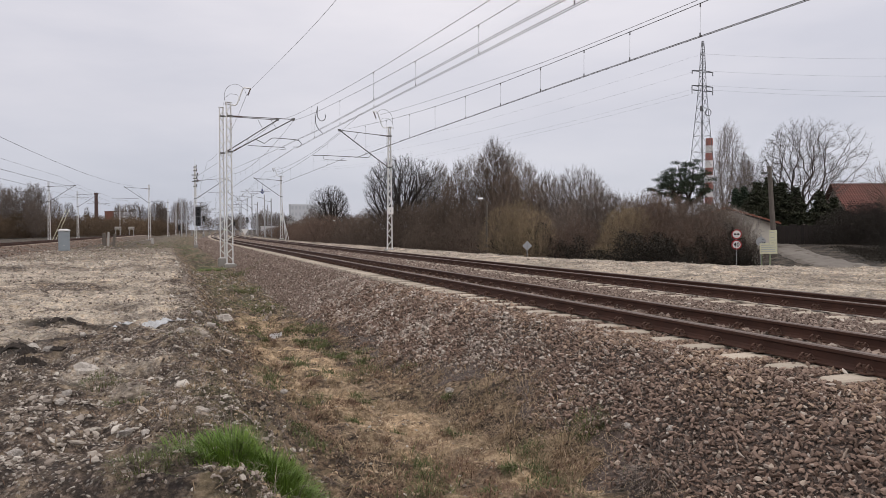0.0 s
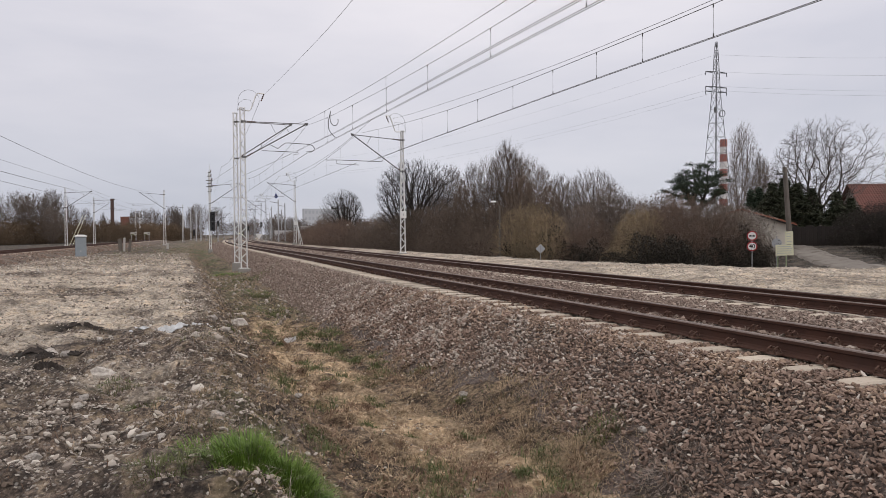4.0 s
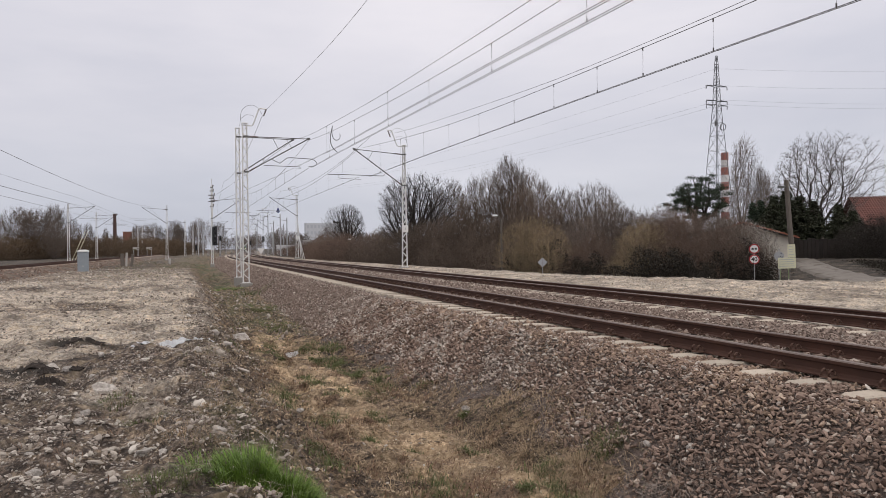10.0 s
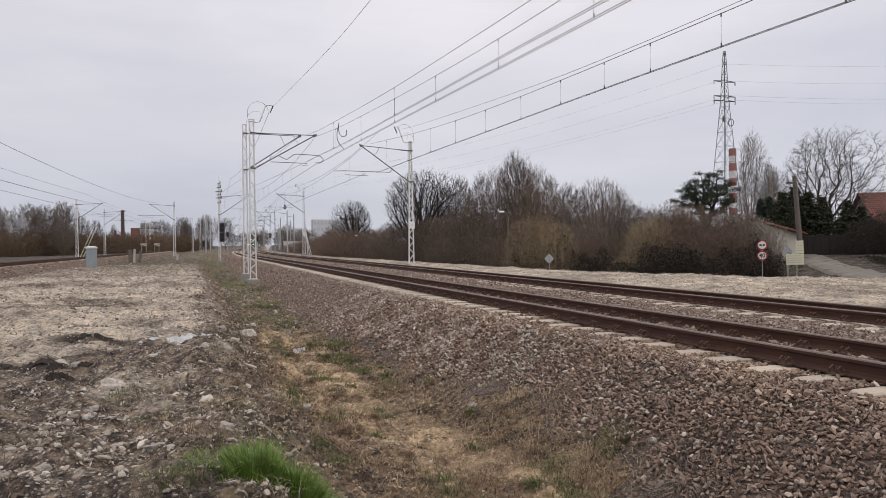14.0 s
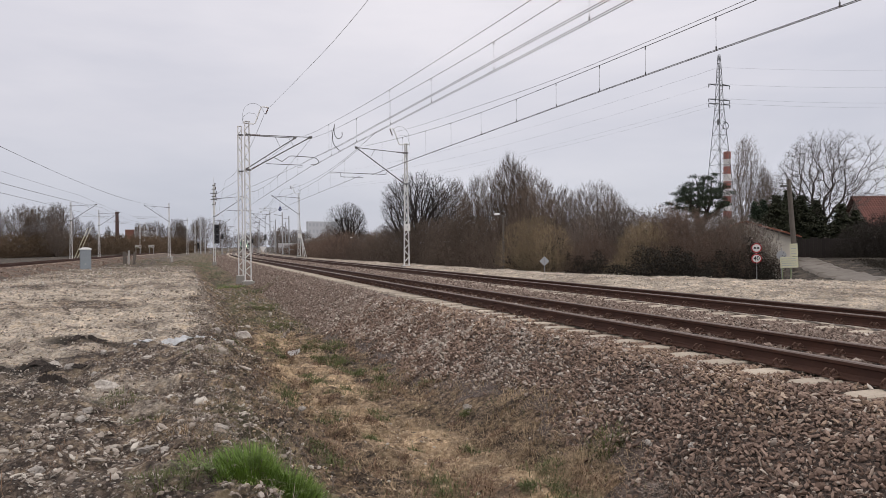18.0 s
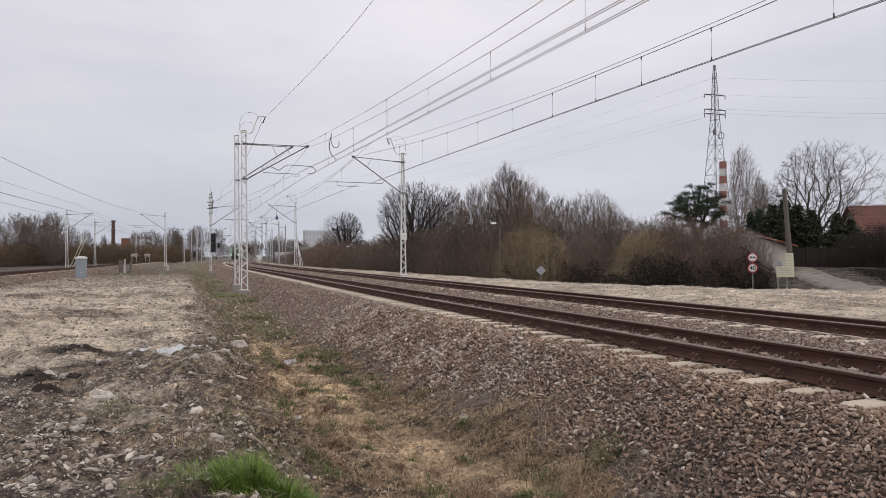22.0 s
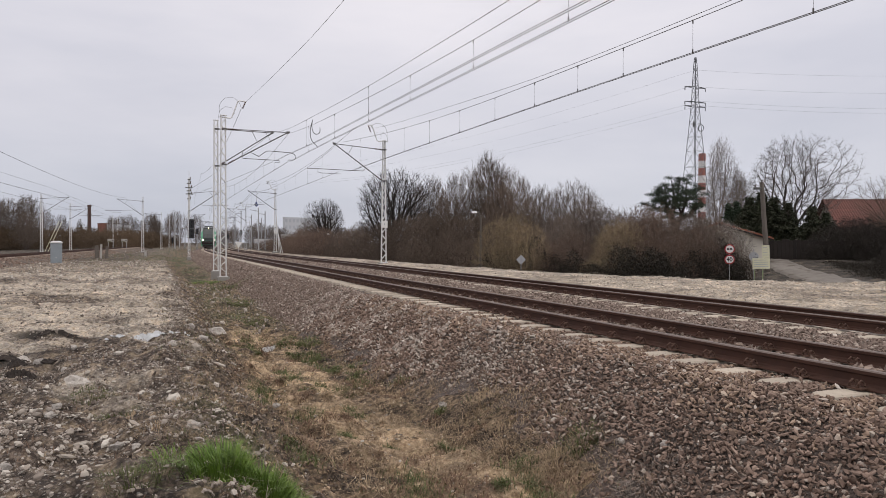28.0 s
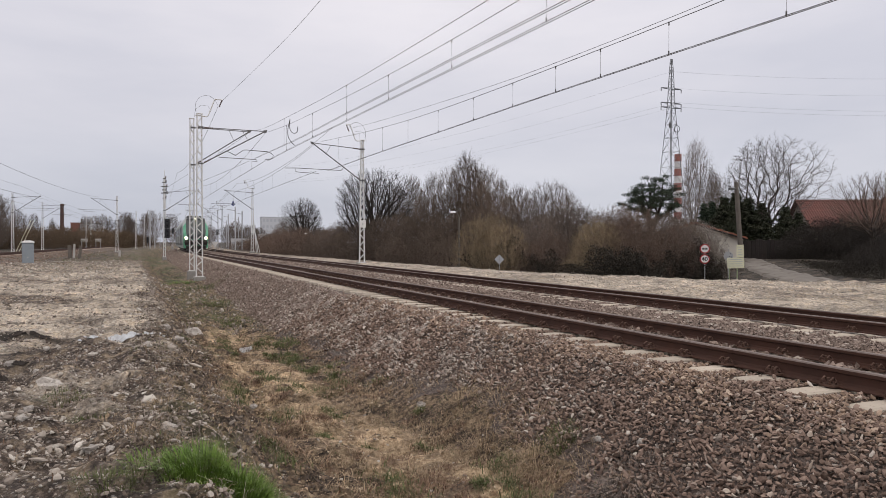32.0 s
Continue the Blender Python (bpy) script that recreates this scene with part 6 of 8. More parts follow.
for z, w in ((6.1, 0.2), (6.62, 0.34), (6.95, 0.24), (7.3, 0.36), (7.75, 0.22), (8.15, 0.16)):
    part("switch_bracket", Shape().bevel_box(-w, -0.11, z, w, 0.11, z + 0.09, 0.02), MAT["arm"], sig)
    ins = Shape()
    insulator(ins, (w * 0.6, 0, z + 0.09), (w * 0.6 + 0.05, 0, z + 0.3), 0.07, 2)
    part("insulator", ins, MAT["insulator"], sig)

for x, y, top, tall in ((-37.0, 150.0, 3.8, 1.2), (-52.2, 170.0, 4.4, 1.3), (-42.4, 160.0, 3.0, 1.0), (-59.7, 175.0, 2.3, 1.4)):
    far_signal = thing("railway_signal", "small far black colour-light signal on a thin post", "signal", facing(x, y, -0.35), "far signals")
    part("post", Shape().tube([(0, 0.1, -0.2), (0, 0.1, top + 0.3)], 0.06, 6), MAT["mast_hazy"], far_signal)
    head = part("signal_head", Shape().bevel_box(-0.24, -0.1, top + 0.35 - tall, 0.24, 0.06, top + 0.35, 0.04), MAT["signal_black"], far_signal, "black signal head")
    for k in range(2):
        part("lens", disc(Shape(), 0.0, 0.1, -0.13, -0.1, top + 0.1 - 0.45 * k, 0.0, 10), MAT["lens"], head)

cab = thing("trackside_cabinet", "grey steel trackside cabinet with a pale rounded lid", "cabinet", facing(-25.1, 50.2, -0.4))
part("body", Shape().bevel_box(-0.36, -0.27, 0.06, 0.36, 0.27, 1.45, 0.03), MAT["cabinet"], cab)
part("plinth", Shape().bevel_box(-0.4, -0.3, -0.2, 0.4, 0.3, 0.08, 0.02), MAT["cast"], cab)
part("lid", Shape().add([(-0.41, -0.32, 1.45), (0.41, -0.32, 1.45), (0.41, 0.32, 1.45), (-0.41, 0.32, 1.45), (-0.39, -0.3, 1.54), (0.39, -0.3, 1.54), (0.39, 0.3, 1.54), (-0.39, 0.3, 1.54),
                         (-0.18, -0.12, 1.62), (0.18, -0.12, 1.62), (0.18, 0.12, 1.62), (-0.18, 0.12, 1.62)],
                        [(3, 2, 1, 0)] + [(r + i, r + (i + 1) % 4, r + 4 + (i + 1) % 4, r + 4 + i) for r in (0, 4) for i in range(4)] + [(8, 9, 10, 11)]), MAT["cabinet_lid"], cab, "pale rounded lid")
part("door", Shape().bevel_box(-0.31, -0.285, 0.14, 0.31, -0.268, 1.38, 0.008), MAT["cabinet"], cab)
part("lock", Shape().bevel_box(-0.05, -0.30, 0.42, 0.03, -0.284, 0.5, 0.004), MAT["sign_back"], cab, "pale lock plate")

for i, (x, y, lean, h, w, m) in enumerate(((-29.0, 65.3, -3, 1.25, 0.17, "old_wood"), (-28.65, 65.2, 2, 1.35, 0.10, "cast"), (-28.25, 65.4, 5, 1.2, 0.13, "old_wood"))):
    sh = Shape().bevel_box(-w, -0.1, -0.3, w * 0.9, 0.1, h, 0.04)
    p = thing("concrete_post" if m == "cast" else "old_slab", "leaning weathered concrete slab standing in the ground", "post", facing(x, y, -0.42) @ pose(0, 0, 0, 0, lean, 0), "old slabs",
              data=mesh_of("slab", sh, MAT[m]))
post = thing("marker_post", "short pale concrete marker post", "post", facing(-28.5, 75.3, -0.45), data=mesh_of("marker_post", Shape().bevel_box(-0.12, -0.1, -0.2, 0.12, 0.1, 0.72, 0.03), MAT["cast"]))

# pointed white marker between the tracks
x, y = (float(a) for a in line(95.6, 2.75))
tri = thing("track_sign", "white downward-pointing triangular track sign on a post", "sign", facing(x, y, -0.25))
part("board", Shape().prism(((-0.46, 1.45), (0.46, 1.45), (0, 0.7)), -0.03, 0.0), MAT["sign_white"], tri)
part("border", Shape().prism(((-0.5, 1.48), (0.5, 1.48), (0, 0.64)), 0.004, 0.02), MAT["sign_back"], tri)
part("post", Shape().tube([(0, 0.05, 0), (0, 0.05, 1.42)], 0.035, 8), MAT["post"], tri)

x, y = (float(a) for a in line(88.0, 4.2))
hang = thing("overhead_sign", "small dark blue diamond sign hung beneath the overhead line", "sign", facing(x, y, 5.75))
part("board", Shape().prism(((0, -0.3), (0.26, -0.04), (0.1, 0.06), (0.1, 0.26), (0, 0.36), (-0.1, 0.26), (-0.1, 0.06), (-0.26, -0.04)), -0.02, 0.02), MAT["sign_blue"], hang)
part("mark", Shape().prism(((0, -0.12), (0.07, -0.05), (0, 0.02), (-0.07, -0.05)), -0.028, -0.02), MAT["sign_white"], hang)
part("hanger", Shape().tube([(0, 0, 0.3), (0, 0, 1.1)], 0.02, 5), MAT["arm"], hang)


def sign_post(x, y, ground, top):
    return Shape().tube([(0, 0.03, ground), (0, 0.03, top)], 0.03, 8)


road_sign = thing("road_sign", "post with a round red-rimmed 40 sign below a no-overtaking sign", "sign", facing(18.75, 42.0, 0.0))
part("post", sign_post(0, 0, -1.35, 1.15), MAT["post"], road_sign)
for z, text in ((0.2, "40"), (0.83, "")):
    rim = part("sign_face", disc(Shape(), 0.0, 0.29, -0.012, 0.0, z), MAT["sign_red"], road_sign, "round sign with a red rim")
    part("field", disc(Shape(), 0.0, 0.225, -0.016, -0.012, z), MAT["sign_white"], rim)
    if text:
        lettering("numerals", text, 0.34, MAT["sign_black"], rim, pose(0, -0.02, z, 90, 0, 0))
    else:
        for x0, m in ((-0.155, "sign_black"), (0.02, "sign_black")):
            car = Shape().prism(((x0, z - 0.05), (x0 + 0.135, z - 0.05), (x0 + 0.135, z + 0.01), (x0 + 0.105, z + 0.055), (x0 + 0.03, z + 0.055), (x0, z + 0.01)), -0.02, -0.016)
            part("pictogram", car, MAT[m], rim)
board = thing("notice_board", "two pale yellow notice boards on green posts", "sign", facing(20.6, 42.0, 0.0))
for x0, x1, z0, z1 in ((0.14, 0.56, 0.3, 1.06), (-0.4, 0.56, -0.36, 0.28)):
    p = part("board", Shape().bevel_box(x0, -0.02, z0, x1, 0.0, z1, 0.006, pose(0, 0, 0, 0, -2, 0)), MAT["sign_cream"], board)
    for k in range(4):
        z = z0 + (z1 - z0) * (0.2 + 0.2 * k)
        part("text_bar", Shape().box(x0 + 0.07, -0.026, z, x1 - 0.09 - 0.05 * (k % 2), -0.022, z + 0.03, pose(0, 0, 0, 0, -2, 0)), MAT["sign_back"], p)
for x0 in (-0.28, 0.17):
    part("post", Shape().tube([(x0, 0.05, -1.4), (x0, 0.05, 1.0 if x0 > 0 else 0.2)], 0.03, 8), MAT["green_pole"], board)
mir = thing("traffic_mirror", "grey round back of a traffic mirror on a post", "mirror", facing(20.95, 43.5, 0.0))
part("mirror_back", disc(Shape(), 0.0, 0.28, -0.02, 0.06, 0.36), MAT["sign_back"], mir)
part("post", Shape().tube([(0, 0.1, -1.3), (0, 0.1, 0.8)], 0.035, 8), MAT["post"], mir)

dia = thing("diamond_sign", "pale back of a diamond-shaped sign on a thin post", "sign", facing(6.15, 42.0, 0.16))
part("board", Shape().prism(((0, -0.29), (0.29, 0), (0, 0.29), (-0.29, 0)), -0.015, 0.0), MAT["sign_back"], dia)
part("brace", Shape().box(-0.025, -0.03, -0.25, 0.025, -0.016, 0.25), MAT["post"], dia)
part("post", Shape().tube([(0, 0.03, -1.1), (0, 0.03, 0.2)], 0.025, 6), MAT["post"], dia)


def street_lamp(x, y, ground, top, arm):
    l = thing("street_lamp", "slim grey street lamp with one arm", "street lamp", facing(x, y, 0), "street lamps")
    part("pole", Shape().tube([(0, 0, ground), (0, 0, top - 0.4), (arm * 0.25, 0, top - 0.08), (arm * 0.6, 0, top)], [0.075, 0.055, 0.045, 0.04], 8), MAT["old_wood"], l)
    part("lamp_head", Shape().bevel_box(min(arm * 0.5, arm * 1.25), -0.09, top - 0.04, max(arm * 0.5, arm * 1.25), 0.09, top + 0.06, 0.03, pose(0, 0, 0, 0, 0, 0)), MAT["sign_white"], l, "pale lamp head")


street_lamp(4.0, 45.0, -1.2, 3.1, -0.45)
street_lamp(-11.5, 95.0, -1.0, 2.3, -0.5)

pole = thing("utility_pole", "leaning weathered wooden utility pole with a small lamp", "pole", pose(0, 0, 0))
part("shaft", Shape().tube([(25.15, 50, -1.3), (24.85, 50, 2.5), (24.62, 50, 5.6)], [0.2, 0.17, 0.15], 10), MAT["old_wood"], pole)
part("lamp_arm", Shape().tube([(24.66, 49.9, 5.0), (24.4, 49.8, 5.2), (24.15, 49.8, 5.15)], 0.03, 6), MAT["arm"], pole)
part("lamp_head", Shape().bevel_box(23.95, 49.68, 5.02, 24.4, 49.92, 5.2, 0.04), MAT["arm"], pole)
for k, (dx, dy, z) in enumerate(((-3.5, 9.0, 2.7), (34, 18, 5.3))):
    pts = [(24.65 + dx * t, 50 + dy * t, 5.2 + (z - 5.2) * t - 2.0 * t * (1 - t)) for t in np.linspace(0, 1, 12)]
    part("line_wire", Shape().tube(pts, 0.012, 4), MAT["wire"], pole)

# ---- road and houses past the verge ----
ROAD = ((22.2, 30, 3.0), (23.4, 38, 2.9), (24.8, 44, 2.7), (26.8, 50, 2.5), (28.8, 55, 2.3), (30.2, 59, 2.2), (31.4, 64, 2.2), (32.3, 68, 2.2))
sh = Shape()
fine = [np.interp(np.linspace(0, 7, 57), range(8), [r[k] for r in ROAD]) for k in range(3)]
for i in range(57):
    j, k = max(i - 1, 0), min(i + 1, 56)
    d = Vector((fine[0][k] - fine[0][j], fine[1][k] - fine[1][j], 0)).normalized()
    for o in np.linspace(-0.5, 0.5, 11):
        x, y = fine[0][i] + d.y * fine[2][i] * o, fine[1][i] - d.x * fine[2][i] * o
        s, v = along(x, y)
        sh.v.append((x, y, float(ground_height(s, v)) + 0.11 - (0.3 if abs(o) > 0.45 else 0.0)))
sh.f = [(i * 11 + j, i * 11 + j + 1, (i + 1) * 11 + j + 1, (i + 1) * 11 + j) for i in range(56) for j in range(10)]
sh.slot = [0] * len(sh.f)
tagged(new("road", mesh_of("road", sh, MAT["road"], True)), "worn grey village road", "road", kind="structure")


def tiled_roof(parent, x0, x1, y_eave, y_ridge, z_eave, z_ridge, rows, cols):
    """One roof pitch: rows of overlapping tile strips."""
    pitch = part("roof", Shape().add([(x0, y_eave, z_eave - 0.06), (x1, y_eave, z_eave - 0.06), (x1, y_ridge, z_ridge - 0.06), (x0, y_ridge, z_ridge - 0.06),
                                      (x0, y_eave, z_eave), (x1, y_eave, z_eave), (x1, y_ridge, z_ridge), (x0, y_ridge, z_ridge)],
                                     [(3, 2, 1, 0), (4, 5, 6, 7), (0, 1, 5, 4), (1, 2, 6, 5), (2, 3, 7, 6), (3, 0, 4, 7)]), MAT["roof_red"], parent, "red tiled roof")
    w = (x1 - x0) / cols
    d = Vector((0, y_ridge - y_eave, z_ridge - z_eave)) / rows
    up = Vector((0, -d.z, d.y)).normalized() * (1 if d.y > 0 else -1)
    row = Shape()
    for j in range(cols):
        o = Vector((j * w, 0, 0))
        row.add([o + up * 0.02, o + Vector((w * 0.5, 0, 0)) + up * 0.075, o + Vector((w, 0, 0)) + up * 0.02,
                 o + d * 1.04 + up * 0.004, o + d * 1.04 + Vector((w * 0.5, 0, 0)) + up * 0.05, o + d * 1.04 + Vector((w, 0, 0)) + up * 0.004,
                 o - up * 0.01, o + Vector((w, 0, 0)) - up * 0.01], [(0, 1, 4, 3), (1, 2, 5, 4), (6, 7, 2, 1, 0)])
    me = mesh_of("roof_course", row, MAT["roof_red"])
    for i in range(rows):
        part("roof_course", me, None, pitch, at=pose(x0, y_eave + d.y * i, z_eave + d.z * i))
    return pitch


gar = thing("garage", "low pale rendered outbuilding with an orange-red tiled roof", "house", pose(25.0, 58.0, -0.4, 0, 0, -24))
part("wall", Shape().prism(((-3.6, -1.0), (3.6, -1.0), (3.6, 2.05), (0, 3.2), (-3.6, 2.05)), 0.0, 7.0), MAT["render_wall"], gar)
for side in (-1, 1):
    r = Shape().prism(((0, 3.34), (side * 4.1, 2.03), (side * 4.1, 1.93), (0, 3.22)), -0.5, 7.4)
    rr = part("roof", r, MAT["roof_orange"], gar, "orange-red tiled roof")
    ridge = mesh_of("roof_course", Shape().box(-0.09, -0.52, 0.0, 0.09, 7.42, 0.05), MAT["roof_orange"])
    for k in range(9):
        f = (k + 0.5) / 9
        part("roof_course", ridge, None, rr, at=pose(side * 4.1 * f, 0, 3.33 - 1.31 * f, 0, side * 17.7, 0))
part("bargeboard", Shape().prism(((0, 3.24), (4.1, 1.93), (4.1, 1.78), (0, 3.08)), -0.54, -0.5), MAT["fence_wood"], gar)

house = thing("house", "house with a large red tiled roof behind garden shrubs", "house", pose(51.5, 84.0, -0.7, 0, 0, -8))
part("wall", Shape().box(0, 0.4, -0.8, 19, 9, 3.7), MAT["dull_wall"], house)
part("gable", Shape().prism(((0.3, 3.7), (9, 3.7), (4.7, 7.45)), 0.0, 0.3, pose(0.3, 0, 0, 0, 0, 90)), MAT["dull_wall"], house)
tiled_roof(house, -0.6, 19.6, -0.3, 4.7, 3.6, 7.55, 15, 66)
tiled_roof(house, -0.6, 19.6, 9.7, 4.7, 3.6, 7.55, 15, 30)
part("chimney", Shape().bevel_box(11, 5.2, 5.5, 11.8, 5.9, 8.0, 0.03), MAT["brick"], house)
for x0 in (3.0, 8.0, 14.0):
    w = part("window", Shape().bevel_box(x0, 0.3, 1.0, x0 + 1.4, 0.42, 2.4, 0.02), MAT["white_paint"], house, "white-framed window")
    part("pane", Shape().box(x0 + 0.1, 0.29, 1.1, x0 + 1.3, 0.3, 2.3), MAT["window"], w)
dorm = part("dormer", Shape().bevel_box(12.5, 0.6, 4.4, 15.5, 3.0, 5.9, 0.03), MAT["white_paint"], house, "white dormer")
part("pane", Shape().box(12.8, 0.585, 4.6, 15.2, 0.597, 5.6), MAT["window"], dorm)

fence = thing("fence", "dark brown board fence beyond the road", "fence", pose(0, 0, 0))
board_mesh = mesh_of("fence_board", Shape().bevel_box(-0.17, -0.02, 0, 0.17, 0.02, 1.75, 0.01), MAT["fence_wood"])
for i in range(64):
    x, y = 30.6 + 0.36 * i, 61.0 + 0.02 * i
    part("fence_board", board_mesh, None, fence, at=pose(x, y, ground_at(x, y) + 0.02 + 0.04 * math.sin(i * 1.7), 0, 0, 3))
for i in range(9):
    x, y = 30.45 + 2.88 * i, 61.12 + 0.16 * i
    part("fence_post", Shape().bevel_box(x - 0.07, y - 0.05, ground_at(x, y) - 0.2, x + 0.07, y + 0.07, ground_at(x, y) + 1.9, 0.01), MAT["old_wood"], fence)

# ---- evergreens ----
def conifer(name, label, seed, height, wide, mat, layers, per, flake, droop=0.3, group=""):
    """A trunk with whorls of boughs, each bough clothed in needle flakes."""
    rs = np.random.RandomState(seed)
    t = thing(name, label, "tree", group=group)
    part("trunk", Shape().tube([(0, 0, 0), (0.03, 0, height * 0.5), (0, 0, height * 0.97)], [height * 0.025, height * 0.016, 0.02], 7), MAT["bark"], t)
    pts, boughs = [], []
    for i in range(layers):
        f = i / (layers - 1)
        z, r = height * (0.06 + 0.92 * f), wide * (1 - f) ** 0.75 * (0.8 + 0.35 * rs.rand()) + 0.08
        n = max(int(per * (0.35 + 0.65 * (1 - f))), 4)
        for k in range(n):
            a = rs.rand() * math.tau
            L = r * (0.7 + 0.4 * rs.rand())
            tip = np.array((math.cos(a) * L, math.sin(a) * L, z - L * droop + 0.15 * L * rs.rand()))
            boughs.append((0, 0, z, *tip, 0.025, 0.008, 0, 0))
            for q in np.linspace(0.25, 1, max(int(L / 0.11), 3)):
                pts += [np.array((0, 0, z)) * (1 - q) + tip * q + rs.normal(size=3) * 0.12 for _ in range(9)]
    part("bough_frame", twig_mesh("bough", np.array(boughs), MAT["bark"], 3), None, t)
    tagged(part("needles", flakes("needles", np.array(pts), flake, mat, seed), None, t), kind="stuff")
    return t


spruce = conifer("spruce", "dark green spruce in a close row", 51, 6.2, 1.15, MAT["needle"], 18, 14, 0.10, 0.25, "row of dark spruces")
place_all(spruce, None, [(x, y, ground_at(x, y), h, w, t) for x, y, h, w, t in ((35.6, 80, 5.9, 1.45, 0), (37.0, 81, 6.2, 1.5, 50), (38.3, 80, 6.5, 1.5, 100), (39.6, 80.5, 6.0, 1.5, 150), (41.0, 80, 6.6, 1.5, 200), (36.3, 79, 5.3, 1.5, 250), (37.7, 79.2, 5.5, 1.5, 310), (40.3, 79, 5.4, 1.5, 20))], 6.2)
thuja = conifer("thuja", "broad bronze-green thuja beside the fence", 52, 5.6, 1.55, MAT["needle_brown"], 18, 18, 0.10, 0.1, "thujas beside the fence")
place_all(thuja, None, [(x, y, ground_at(x, y), h, w, t) for x, y, h, w, t in ((33.2, 70, 6.0, 1.3, 0), (34.6, 70.3, 6.5, 1.3, 70), (35.9, 70.5, 6.0, 1.4, 150), (37.7, 71, 5.5, 1.4, 220), (35.5, 72, 6.5, 1.2, 100), (36.8, 65, 4.9, 1.4, 220), (38.2, 65, 4.3, 1.6, 300))], 5.6)
# pine with clumped needles on bare limbs
pine = thing("pine_tree", "spreading dark green pine above the thicket", "tree", pose(24.2, 66.0, ground_at(24.2, 66.0)))
a = grown(61, 7.9, 2.5, 3.6, 130, thin=0.03, direct=0.5, twigs=1, twig=0.3, trunk_to=0.5, heavy=40)
part("trunk", twig_mesh("trunk", a[a[:, 8] == 0], MAT["bark_dark"], 6), None, pine)
part("branch_work", twig_mesh("branch_work", a[a[:, 8] > 0], MAT["bark_dark"], 4), None, pine)
rs = np.random.RandomState(61)
tips = a[a[:, 8] == 2]
pts = np.repeat(tips[:, 3:6], 190, 0) + rs.normal(size=(len(tips) * 190, 3)) * np.array((0.24, 0.24, 0.10))
tagged(part("needles", flakes("needles", pts, 0.055, MAT["needle"], 62), None, pine), kind="stuff")
blos = bare_tree("blossom_bush", "shrub in sparse white blossom by the signs", "bush", MAT["twig"], MAT["twig"], MAT["blossom"], 0.95, 0.04, seed=29, **DENSE)
blos.matrix_basis = pose(20.3, 45.4, ground_at(20.3, 45.4)) @ Matrix.Diagonal((0.8, 0.8, 0.9, 1))

# ---- pylon, chimneys and far buildings ----
pyl = thing("power_pylon", "tall grey lattice power pylon with short cross-arms", "pylon", pose(62.45, 158.0, -1.0, 0, 0, 20))
LEVELS = [(0, 2.95), (6, 2.5), (11, 2.15), (15.5, 1.83), (19.5, 1.55), (23, 1.3), (26.2, 1.08), (29.2, 0.87), (31.8, 0.7), (34.2, 0.56), (36.3, 0.5), (38.3, 0.43), (40.2, 0.36), (42.2, 0.27), (44.1, 0.15)]
for sx, sy in ((-1, -1), (1, -1), (1, 1), (-1, 1)):
    part("leg", Shape().tube([(sx * r, sy * r, z) for z, r in LEVELS], 0.085, 4), MAT["pylon"], pyl)
for k, (z0, r0) in enumerate(LEVELS[:-1]):
    z1, r1 = LEVELS[k + 1]
    sh = Shape()
    for (ax, ay), (bx, by) in (((-1, -1), (1, -1)), ((1, -1), (1, 1)), ((1, 1), (-1, 1)), ((-1, 1), (-1, -1))):
        sh.tube([(ax * r0, ay * r0, z0), (bx * r1, by * r1, z1)], 0.035, 4)
        sh.tube([(bx * r0, by * r0, z0), (ax * r1, ay * r1, z1)], 0.035, 4)
        sh.tube([(ax * r1, ay * r1, z1), (bx * r1, by * r1, z1)], 0.035, 4)
    part("bracing", sh, MAT["pylon"], pyl)
for z, reach in ((37.4, 2.9), (34.1, 2.9), (33.1, 2.9)):
    for side in (-1, 1):
        arm = part("cross_arm", Shape().tube([(side * 0.6, -0.5, z), (side * reach, 0, z), (side * 0.6, 0.5, z)], 0.09, 4), MAT["pylon"], pyl)
        ins = Shape()
        insulator(ins, (side * reach, 0, z), (side * reach, 0, z - 0.8), 0.13, 4)
        part("insulator", ins, MAT["pylon"], arm)
ring = Shape()
ring.tube([(0.75 * math.cos(t), -1.9, 28 + 0.75 * math.sin(t)) for t in np.linspace(0, math.tau, 21)], 0.09, 5)
part("ring_antenna", ring, MAT["pylon"], pyl)
part("panel_antenna", Shape().bevel_box(-1.75, -1.5, 28.2, -1.35, -1.2, 29.4, 0.04), MAT["arm"], pyl)
for i, (z, off) in enumerate(((36.6, -1.0), (33.3, 1.0), (32.3, 1.2), (40.3, 0.0))):
    for dx, dy in ((120, -28), (-120, 215)):
        w = thing("power_line", "thin grey power line strung from the pylon", "wire", group="power lines")
        pts = [(62.4 + off + dx * t, 158 + dy * t, z - 14 * t * (1 - t)) for t in np.linspace(0, 1, 16)]
        part("cable", Shape().tube(pts, 0.013, 4), MAT["pylon"], w)

stack = thing("chimney", "tall red and white banded industrial chimney", "chimney", pose(174.5, 430.0, -2.0))
for k in range(13):
    z0, z1 = 58.5 - 4.5 * (k + 1), 58.5 - 4.5 * k
    part("band", Shape().tube([(0, 0, z0), (0, 0, z1)], [2.1 + 0.04 * (k + 1), 2.1 + 0.04 * k], 18), MAT["stack_red" if k % 2 == 0 else "stack_white"], stack)
fac = thing("chimney", "old brown brick factory chimney", "chimney", pose(-136.5, 300.0, -2.0))
part("shaft", Shape().tube([(0, 0, 0), (0, 0, 18.4)], [0.86, 0.62], 14), MAT["brick_soot"], fac)
part("collar", Shape().tube([(0, 0, 14.3), (0, 0, 14.6)], 1.0, 14), MAT["brick_soot"], fac)
